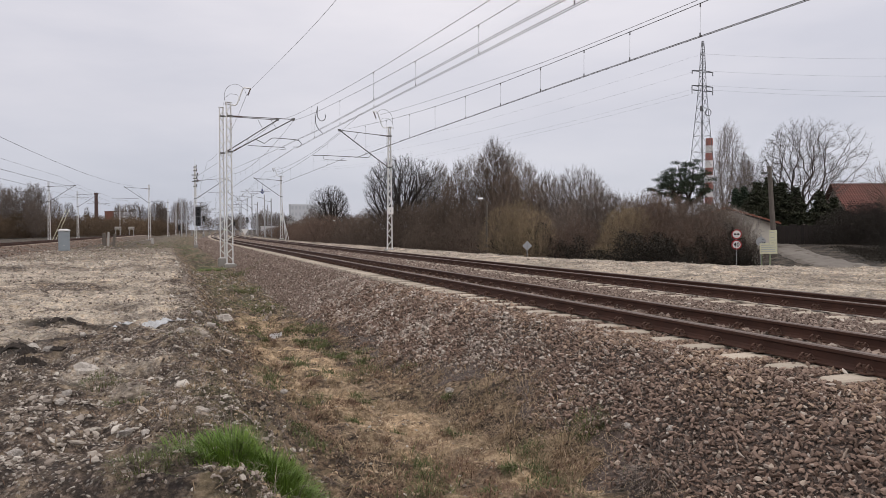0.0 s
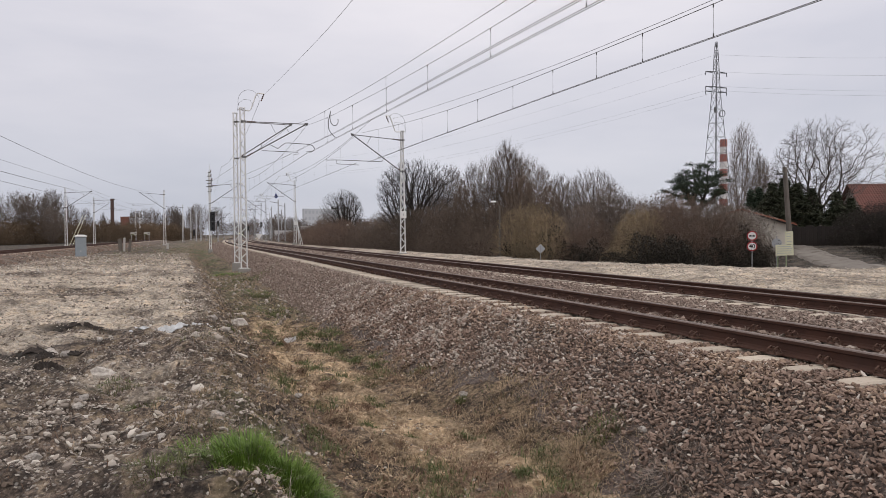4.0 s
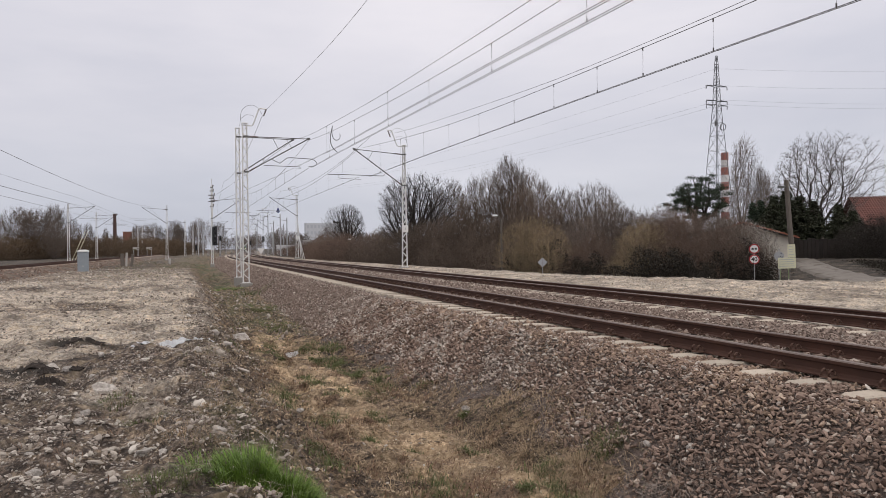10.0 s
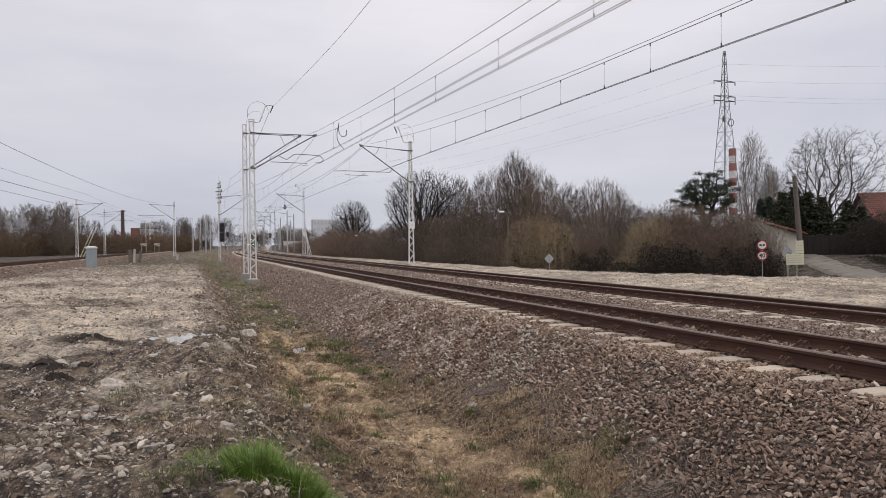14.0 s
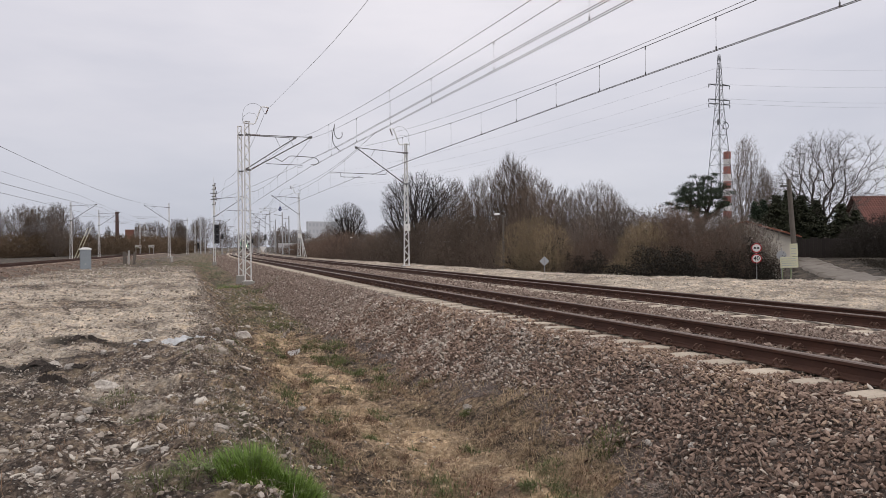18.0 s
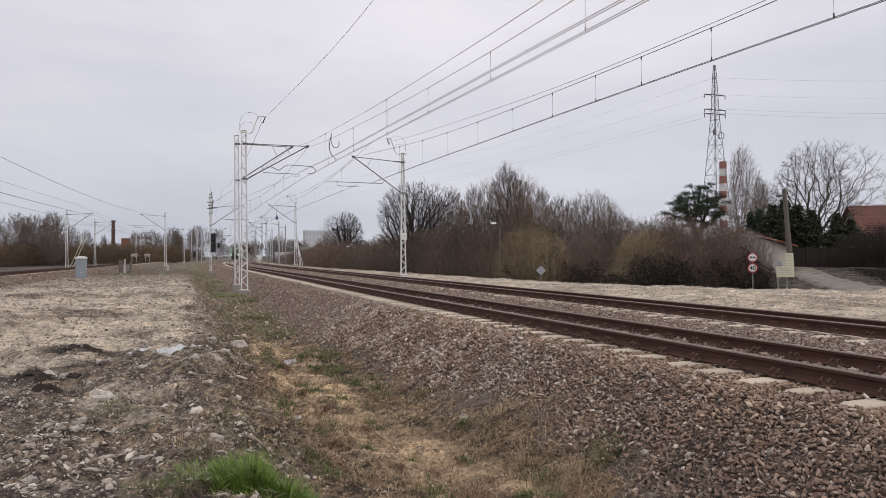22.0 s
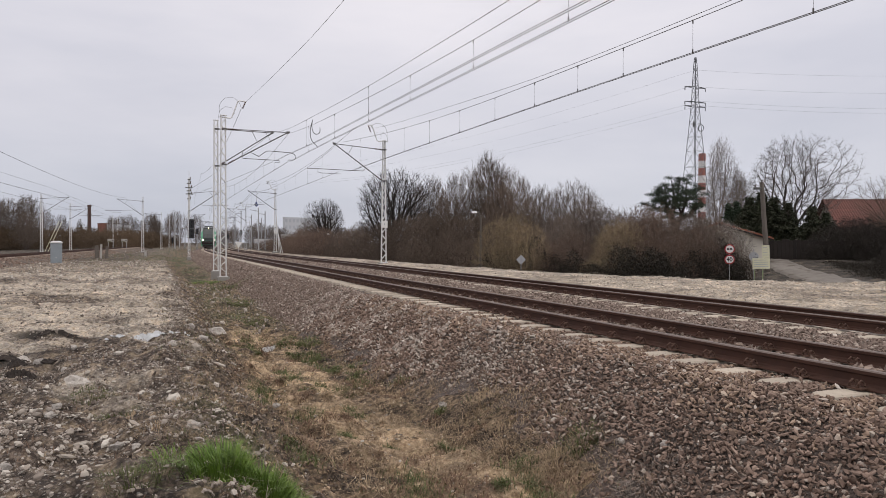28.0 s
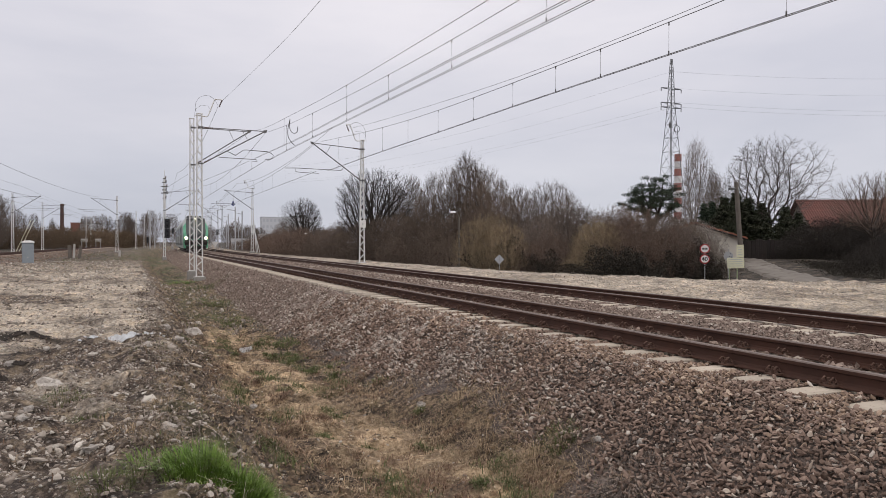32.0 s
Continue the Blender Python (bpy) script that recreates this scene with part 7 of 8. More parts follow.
part("cap", Shape().tube([(0, 0, 17.7), (0, 0, 18.6)], 0.74, 14), MAT["brick_soot"], fac)
thing("flue", "thin dark metal flue", "chimney", pose(-139.8, 300.0, -1.0), data=mesh_of("flue", Shape().tube([(0, 0, 0), (0, 0, 9.4)], 0.38, 10), MAT["train_dark"]))


def block(name, label, x, y, z, w, d, h, mat, rows, cols, turn=0, pane="window", eave=0.3):
    t = thing(name, label, "building", pose(x, y, z, 0, 0, turn))
    part("wall", Shape().bevel_box(0, 0, 0, w, d, h, 0.05), mat, t)
    part("roof", Shape().box(-eave, -eave, h + 0.004, w + eave, d + eave, h + 0.1 + eave), MAT["cast"] if eave > 0.2 else mat, t)
    me = mesh_of("window", Shape().box(0, -0.09, 0, w / cols * 0.55, -0.004, h / rows * 0.5), MAT[pane])
    for i in range(rows):
        for j in range(cols):
            part("window", me, None, t, at=pose(w * (j + 0.22) / cols, 0, h * (i + 0.28) / rows))
    return t


block("factory_building", "red brick factory building with a flat roof", -137.6, 310.0, -2.0, 3.7, 4, 11.1, MAT["brick"], 3, 3, 0, "brick", 0.1)
block("factory_building", "low pale factory building", -136.6, 314.5, -2.0, 10.8, 3, 8.4, MAT["dull_wall"], 2, 8, 0, "far_pane", 0.1)
block("apartment_block", "long pale grey apartment block on the skyline", -60.0, 322.0, -2.0, 24.0, 3, 14.4, MAT["flats"], 5, 14, 26, "far_pane", 0.1)
block("warehouse", "long white low warehouse", -42.0, 184.0, -1.0, 5.6, 6, 2.9, MAT["white_paint"], 1, 4, 0, "far_pane", 0.1)
block("shed", "grey shed with a row of pale windows", -37.5, 196.0, -1.0, 5.0, 6, 4.2, MAT["cast"], 2, 6, 0, "white_paint", 0.1)
block("shed", "small red shed beside the yard", -32.2, 195.0, -1.0, 1.6, 3, 3.7, MAT["brick"], 1, 1, 0, "window", 0.1)
block("house", "small pale far house among trees", -106.0, 246.0, -1.0, 5.5, 5, 8.0, MAT["flats"], 2, 3, 0, "far_pane", 0.1)
letters = thing("rooftop_sign", "row of dark letters standing on the apartment roof", "sign", pose(-60.0, 322.0, 12.5, 0, 0, 26))
for i, (w0, h0) in enumerate(((0.9, 1.9), (0.7, 1.1), (0.7, 1.2), (0.7, 1.1), (0.8, 1.2), (0.7, 1.1), (0.8, 1.9), (0.7, 1.7))):
    part("letter_bar", Shape().bevel_box(12.8 + 1.0 * i, 0.1, -0.2, 12.8 + 1.0 * i + w0, 0.3, h0 * 0.65, 0.03), MAT["sign_black"], letters)
for k, dx in enumerate((0.45, 0.7, 1.0)):
    x, y = (float(a) for a in line(88.0 + 0.3 * k, 6.45))
    g = thing("guy_rod", "pale steel guy rod staying a mast", "guy rod", group="guy rods")
    part("rod", Shape().tube([(x + 0.1, y, 4.6 - 0.5 * k), (x + dx, y + 0.2, -0.4)], 0.045, 5), MAT["mast"], g)
for x, y, w in ((-64.7, 152.0, 0.65), (-62.3, 153.0, 0.6)):
    p = thing("hoarding", "small white and green hoarding beside the line", "sign", facing(x, y, 1.35), "hoardings")
    part("panel", Shape().bevel_box(-w, -0.05, -0.15, w, 0.05, 0.45, 0.02), MAT["cast"], p, "weathered white panel")
    part("stripe", Shape().box(-w * 0.9, -0.06, -0.1, w * 0.1, -0.052, 0.06), MAT["weed"], p)
    part("stripe", Shape().box(w * 0.3, -0.06, 0.1, w * 0.85, -0.052, 0.22), MAT["bark"], p)
    part("post", Shape().tube([(-w * 0.7, 0.08, -1.6), (-w * 0.7, 0.08, 0.3)], 0.06, 6), MAT["post"], p)
    part("post", Shape().tube([(w * 0.7, 0.08, -1.6), (w * 0.7, 0.08, 0.3)], 0.06, 6), MAT["post"], p)
# yellow guy rods of a branch-line mast
guy = thing("guy_rod", "pair of yellow guy rods staying a mast", "guy rod", pose(0, 0, 0))
for dx in (0.0, 0.45):
    part("rod", Shape().tube([(-54.3 - dx, 106.0, -0.5), (-52.9 - dx, 107.5, 4.2)], 0.035, 5), MAT["sign_cream"], guy)

# ---- the train ----
train = thing("train", "green and grey regional train with lit headlights", "train")
for c in range(3):
    y0 = -c * 19.2
    y1 = y0 - 18.6
    # body sides up to the shoulders, then the roof
    body = Shape()
    rings = ([(0.0, 1.3, 0.45, 2.0, 1.05), (-0.35, 1.38, 0.42, 2.5, 1.1), (-0.8, 1.41, 0.4, 2.9, 1.08), (-1.3, 1.41, 0.4, 3.55, 1.08), (-1.9, 1.43, 0.4, 3.95, 1.1), (-3.0, 1.43, 0.4, 4.15, 1.1)] if c == 0 else
             [(y0, 1.4, 0.4, 4.15, 1.1), (y0 - 0.3, 1.43, 0.4, 4.15, 1.1)]) + [(y1, 1.43, 0.4, 4.15, 1.1)]
    for y, w, zb, zt, wr in rings:
        sh_z = zb + (zt - zb) * 0.82
        body.v += [(-w * 0.96, y, zb), (-w, y, zb + 0.3), (-w, y, sh_z), (-wr, y, zt - 0.08), (-wr * 0.55, y, zt), (wr * 0.55, y, zt), (wr, y, zt - 0.08), (w, y, sh_z), (w, y, zb + 0.3), (w * 0.96, y, zb)]
    for i in range(len(rings) - 1):
        for j in range(10):
            body.f.append((i * 10 + j, i * 10 + (j + 1) % 10, (i + 1) * 10 + (j + 1) % 10, (i + 1) * 10 + j))
            body.slot.append(1 if j in (3, 4, 5) else (0 if c == 0 and i < 3 else 2))
    k = (len(rings) - 1) * 10
    body.f += [tuple(reversed(range(10))), tuple(range(k, k + 10))]
    body.slot += [0 if c == 0 else 2, 2]
    car = part("coach_body", body, (MAT["train_green"], MAT["train_dark"], MAT["train_white"]), train, "leading coach with a green cab" if c == 0 else "pale coach")
    for side in (-1, 1):
        part("window_band", Shape().box(side * 1.425 if side > 0 else -1.445, y1 + 0.6, 2.05, side * 1.445 if side > 0 else -1.425, y0 - (3.6 if c == 0 else 0.8), 3.0), MAT["train_glass"], car)
        part("lower_stripe", Shape().box(side * 1.425 if side > 0 else -1.44, y1 + 0.1, 0.75, side * 1.44 if side > 0 else -1.425, y0 - (3.0 if c == 0 else 0.2), 1.0), MAT["train_dark"], car)
        for dy in (6.0, 12.5):
            part("door", Shape().bevel_box(side * 1.43 if side > 0 else -1.46, y0 - dy - 1.3, 0.7, side * 1.46 if side > 0 else -1.43, y0 - dy, 3.2, 0.01), MAT["train_dark"], car)
    for yb in (y0 - 3.4, y1 + 3.2):
        bogie = part("bogie", Shape().bevel_box(-1.1, yb - 1.6, 0.35, 1.1, yb + 1.6, 0.75, 0.05), MAT["under"], train)
        for dy in (-1.2, 1.2):
            for x in (-0.76, 0.76):
                w = Shape().tube([(x - 0.06, yb + dy, 0.43), (x + 0.06, yb + dy, 0.43)], 0.42, 16)
                part("wheel", w, MAT["under"], bogie)
    if c:
        part("gangway", Shape().bevel_box(-0.9, y0, 0.7, 0.9, y0 + 0.6, 3.7, 0.05), MAT["train_dark"], train)
    part("roof_box", Shape().bevel_box(-0.85, y0 - 12.0, 4.15, 0.85, y0 - 6.0, 4.42, 0.06), MAT["train_dark"], car)
# cab front: raked windscreen, black lower panel, skirt, lamps
# the nose's raked faces lie between the front rings
glass, back = [(1.0, 0.06, 1.46), (1.0, 0.06, 2.04), (0.97, -0.48, 2.78), (0.8, -1.6, 3.8)], 0.3
screen = Shape()
for k in range(3):
    (w0, y0, z0), (w1, y1, z1) = glass[k], glass[k + 1]
    screen.add([(-w0, y0, z0), (w0, y0, z0), (w1, y1, z1), (-w1, y1, z1), (-w0, y0 - back, z0), (w0, y0 - back, z0), (w1, y1 - back, z1), (-w1, y1 - back, z1)],
               [(0, 1, 2, 3), (7, 6, 5, 4), (1, 0, 4, 5), (2, 1, 5, 6), (3, 2, 6, 7), (0, 3, 7, 4)])
part("windscreen", screen, MAT["train_glass"], train, "grey raked windscreen")
part("nose_panel", Shape().bevel_box(-1.28, -0.25, 0.75, 1.28, 0.06, 1.42, 0.1), MAT["under"], train)
part("skirt", Shape().bevel_box(-1.1, -0.5, 0.28, 1.1, 0.1, 0.72, 0.06), MAT["under"], train)
part("brow_panel", Shape().bevel_box(-0.98, -2.2, 3.74, 0.98, -1.6, 3.98, 0.08), MAT["train_dark"], train)
part("bumper_bar", Shape().bevel_box(-1.3, -0.22, 1.02, 1.3, 0.16, 1.22, 0.05), MAT["under"], train)
for x in (-0.5, 0.0, 0.5):
    part("wiper", Shape().tube([(x, 0.09, 1.5), (x + 0.12, 0.08, 2.05), (x + 0.25, -0.4, 2.7)], 0.015, 4), MAT["under"], train)
part("coupler", Shape().bevel_box(-0.2, 0.0, 0.85, 0.2, 0.45, 1.2, 0.04), MAT["under"], train)
for x in (-1.08, 1.08):
    lamp = part("lamp_housing", Shape().bevel_box(x - 0.17, -0.05, 1.44, x + 0.17, 0.062, 1.8, 0.04), MAT["train_white"], train)
    part("headlight", disc(Shape(), 0.0, 0.16, -0.085, -0.066, 1.62, -x, 16), MAT["headlight"], lamp, "lit headlight", at=pose(0, 0, 0, 0, 0, 180))
lamp = part("lamp_housing", Shape().bevel_box(-0.22, -1.9, 3.84, 0.22, -1.5, 4.06, 0.03), MAT["train_dark"], train)
part("headlight", disc(Shape(), 0.0, 0.09, 1.48, 1.496, 3.95, 0.0, 14), MAT["headlight"], lamp, "lit headlight", at=pose(0, 0, 0, 0, 0, 180))
panto = part("pantograph", Shape().tube([(0, -13.0, 4.4), (0, -11.6, 4.85), (0, -12.8, 5.36)], 0.04, 5), MAT["arm"], train)
part("pantograph_head", Shape().tube([(-0.8, -12.8, 5.28), (-0.55, -12.8, 5.38), (0.55, -12.8, 5.38), (0.8, -12.8, 5.28)], 0.03, 5), MAT["arm"], panto)

# ---- stones, litter and grass on the ground ----
def blades(name, s, v, length, width, lean, mat, seed, height=ground_height, lift=0.0):
    """Bent grass blades: two narrow quads each, joined."""
    rs = np.random.RandomState(seed)
    n = len(s)
    base = on(s, v, height, lift - 0.01)
    a = rs.rand(n) * math.tau
    out = np.stack((np.cos(a), np.sin(a), np.zeros(n)), -1)
    side = np.stack((-np.sin(a), np.cos(a), np.zeros(n)), -1) * (np.asarray(width) * (0.6 + 0.8 * rs.rand(n)))[:, None]
    k = lean * (0.4 + 1.2 * rs.rand(n))
    L = np.asarray(length)
    up = np.array((0, 0, 1.0))
    mid = base + (out * np.sin(k * 0.5)[:, None] + up * np.cos(k * 0.5)[:, None]) * (L * 0.55)[:, None]
    tip = mid + (out * np.sin(np.minimum(k * 1.5, 1.75))[:, None] + up * np.cos(np.minimum(k * 1.5, 1.75))[:, None]) * (L * 0.5)[:, None]
    vs = np.stack((base - side, base + side, mid + side * 0.8, mid - side * 0.8, tip + side * 0.15, tip - side * 0.15), 1)
    f = np.array(((0, 1, 2, 3), (3, 2, 4, 5)))[None] + (np.arange(n) * 6)[:, None, None]
    return new(name, array_mesh(name, vs.reshape(-1, 3), f.reshape(-1, 4), mat))


def clumped(s, v, seed, waves=((1.1, 0.7), (0.4, 0.5)), bias=0.0):
    x, y = line(s, v)
    return np.clip(0.5 + bias + wobble(x, y, seed, waves), 0, 1)


# loose pale stones over the open ground, thick in patches
for name, s0, s1, v0, v1, dens, seed, lo, hi, power, bias in (
        ("loose_stones", 2.5, 12.0, -13.0, -5.9, 420, 71, 0.006, 0.030, 2.4, -0.02), ("small_stones", 3.0, 11.0, -10.0, -5.8, 900, 70, 0.003, 0.014, 2.0, -0.05), ("loose_stones", 12.0, 26.0, -20.0, -5.9, 200, 72, 0.007, 0.03, 3.2, -0.1),
        ("loose_stones", 26.0, 60.0, -30.0, -6.0, 34, 73, 0.012, 0.055, 2.6, -0.1), ("rubble_stones", 2.8, 11.0, -10.0, -5.9, 120, 74, 0.010, 0.036, 2.8, -0.2),
        ("ditch_stones", 2.0, 20.0, -6.0, -3.0, 90, 75, 0.005, 0.03, 2.6, 0.0), ("verge_stones", 12.0, 46.0, 6.2, 14.5, 60, 76, 0.008, 0.026, 2.4, 0.0),
        ("ditch_stones", 18.0, 38.0, -6.2, -3.2, 55, 176, 0.012, 0.06, 2.8, -0.1), ("bank_stones", 4.5, 24.0, -6.7, -5.3, 120, 77, 0.008, 0.05, 2.6, -0.05)):
    s, v, rs = scatter(s0, s1, v0, v1, dens, seed, lambda s, v, seed=seed, bias=bias: clumped(s, v, seed, bias=bias))
    size = lo + (hi - lo) * rs.rand(len(s)) ** power
    tagged((rounded_stones if s0 < 10 and name != "small_stones" else stones)(name, on(s, v, ground_height, size * 0.25), size, MAT["heap" if name == "verge_stones" or name == "bank_stones" or s0 > 20 else "rubble"], seed, 0.6), "loose pale stones and grit strewn on the ground", "stones", kind="stuff")

s, v, rs = scatter(7.0, 19.0, -6.5, -5.6, 9, 143, lambda s, v: clumped(s, v, 143))
size = 0.03 + 0.055 * rs.rand(len(s)) ** 2
tagged(rounded_stones("edge_stones", on(s, v, ground_height, size * 0.35), size, MAT["heap"], 143, 0.75), "pale stones along the edge of the bank", "stones", kind="stuff")
s, v, rs = scatter(1.8, 22.0, -6.6, -4.9, 240, 78, lambda s, v: clumped(s, v, 78, bias=0.05))
size = 0.005 + 0.016 * rs.rand(len(s)) ** 2.0
tagged(stones("soil_clods", on(s, v, ground_height, size * 0.2), size, MAT["clod"], 78, 0.7), "dark soil clods on the ditch bank", "soil", kind="stuff")
s, v, rs = scatter(2.0, 13.0, -12.0, -6.0, 150, 79, lambda s, v: clumped(s, v, 79))
size = 0.004 + 0.014 * rs.rand(len(s)) ** 2
tagged(stones("soil_clods", on(s, v, ground_height, size * 0.2), size, MAT["clod"], 79, 0.7), "dark soil clods among the gravel", "soil", kind="stuff")

s, v, rs = scatter(1.6, 13.0, -6.0, -3.2, 560, 80, lambda s, v: clumped(s, v, 80, bias=-0.05))
size = 0.003 + 0.013 * rs.rand(len(s)) ** 2.2
tagged(stones("soil_crumbs", on(s, v, ground_height, size * 0.2), size, MAT["crumb"], 80, 0.7), "sandy crumbs of soil in the ditch", "soil", kind="stuff")

s, v, rs = scatter(1.0, 10.0, -2.75, -0.95, 15, 94, lambda s, v: clumped(s, v, 94))
size = 0.016 + 0.022 * rs.rand(len(s)) ** 2.2
tagged(rounded_stones("pale_stones_on_ballast", on(s, v, bed_height, size * 0.6 + 0.025), size, MAT["ballast_pale"], 94, 0.75), "larger pale stones strewn over the ballast", "stones", kind="stuff")

s, v, rs = scatter(2.0, 14.0, -4.9, -2.9, 10, 95, lambda s, v: clumped(s, v, 95))
size = 0.012 + 0.026 * rs.rand(len(s)) ** 2.2
tagged(rounded_stones("ditch_stones", on(s, v, ground_height, size * 0.3), size, MAT["heap"], 95, 0.7), "stray pale stones lying in the ditch", "stones", kind="stuff")

# single large stones
for k, (x, y, r) in enumerate(((-3.82, 8.09, 0.13), (-5.3, 9.69, 0.12), (-4.83, 9.23, 0.09), (-4.35, 8.9, 0.06), (-4.54, 16.23, 0.24), (-4.18, 13.19, 0.09), (0.33, 9.25, 0.07), (-4.05, 9.8, 0.08), (-2.9, 5.05, 0.055),
                               (-3.1, 5.35, 0.05), (-2.3, 5.5, 0.055), (-2.12, 5.42, 0.05), (-3.2, 6.3, 0.06), (-3.5, 7.0, 0.06), (-3.95, 11.9, 0.1), (-1.3, 5.85, 0.045), (-1.95, 6.25, 0.06), (2.15, 6.1, 0.055), (1.9, 6.5, 0.05),
                               (-1.81, 9.16, 0.05), (-4.9, 10.3, 0.06), (-3.6, 10.6, 0.07), (-3.75, 12.5, 0.1))):
    rs = np.random.RandomState(200 + k)
    sh = Shape()
    bm = bmesh.new()
    bmesh.ops.create_icosphere(bm, subdivisions=2, radius=1.0)
    for w in bm.verts:
        w.co *= 1 + 0.55 * noise.noise(w.co * 1.2 + Vector((k * 3.1, 0, 0))) + 0.3 * noise.noise(w.co * 2.9 + Vector((0, k, 0)))
    me = bpy.data.meshes.new("pale_stone")
    bm.to_mesh(me)
    bm.free()
    me.materials.append(MAT["rubble_single"])
    s, v = along(x, y)
    z = max(float(ground_height(s, v)), float(bed_height(s, v)) if v > -3.1 else -9)
    thing("pale_stone", "single large pale broken stone lying on the ground", "stone", pose(x, y, z + r * 0.14, 0, 0, rs.rand() * 360) @ Matrix.Diagonal((r * 0.95, r * 0.66, r * 0.6, 1)), "large pale stones", data=me)


def crumpled(name, label, category, x, y, length, width, high, mat, seed, turn, fold=6.0):
    """A crumpled sheet with thickness, lying on the ground."""
    nx, ny = 36, 16
    top, bottom = [], []
    m = pose(x, y, 0, 0, 0, turn)
    for i in range(nx + 1):
        for j in range(ny + 1):
            a, c = i / nx - 0.5, j / ny - 0.5
            edge = 1 + 0.35 * noise.noise(Vector((a * 5, c * 5, seed)))
            p = m @ Vector((a * length * edge, c * width * edge, 0))
            s, v = along(p.x, p.y)
            h = abs(noise.noise(Vector((a * fold, c * fold * 0.6, seed + 3)))) + 0.5 * abs(noise.noise(Vector((a * fold * 3, c * fold * 2, seed + 7))))
            taper = max(0.0, 1 - (2 * abs(a)) ** 3) * max(0.0, 1 - (2 * abs(c)) ** 3)
            z = float(ground_height(s, v)) + 0.015 + high * h * (0.25 + 0.75 * taper)
            top.append((p.x, p.y, z))
            bottom.append((p.x, p.y, z - 0.008))
    sh, w = Shape(), ny + 1
    k = len(top)
    q = [(i * w + j, (i + 1) * w + j, (i + 1) * w + j + 1, i * w + j + 1) for i in range(nx) for j in range(ny)]
    sh.add(top + bottom, q + [tuple(k + a for a in reversed(f)) for f in q])
    return thing(name, label, category, data=mesh_of(name, sh, mat))


crumpled("plastic_sheet", "crumpled dirty white plastic sheet on the gravel", "litter", -4.45, 11.5, 0.85, 0.42, 0.10, MAT["plastic"], 1.0, 16, 7.0)
crumpled("plastic_sheet", "crumpled dirty white plastic sheet on the gravel", "litter", -3.98, 11.85, 0.34, 0.25, 0.09, MAT["plastic"], 5.0, 40, 6.0)
crumpled("paper_litter", "crumpled scrap of white paper in the ditch", "litter", -3.19, 15.31, 0.24, 0.14, 0.06, MAT["white_paint"], 8.0, 20)
for k, (x, y, l, w, h, t) in enumerate(((-6.05, 11.7, 0.3, 0.14, 0.05, 4), (-5.65, 11.68, 0.28, 0.1, 0.04, 10), (-5.25, 9.35, 0.4, 0.2, 0.05, 6), (-4.75, 9.25, 0.26, 0.15, 0.05, -8), (-5.0, 9.05, 0.2, 0.15, 0.06, 40), (-4.6, 8.37, 0.28, 0.2, 0.12, 30),
                                        (-6.0, 9.3, 0.4, 0.2, 0.04, 2), (-5.9, 8.2, 0.35, 0.16, 0.04, 6))):
    crumpled("burnt_scrap", "black charred scrap on burnt ground", "litter", x, y, l, w, h, MAT["char"], 11.0 + 3 * k, t, 9.0)

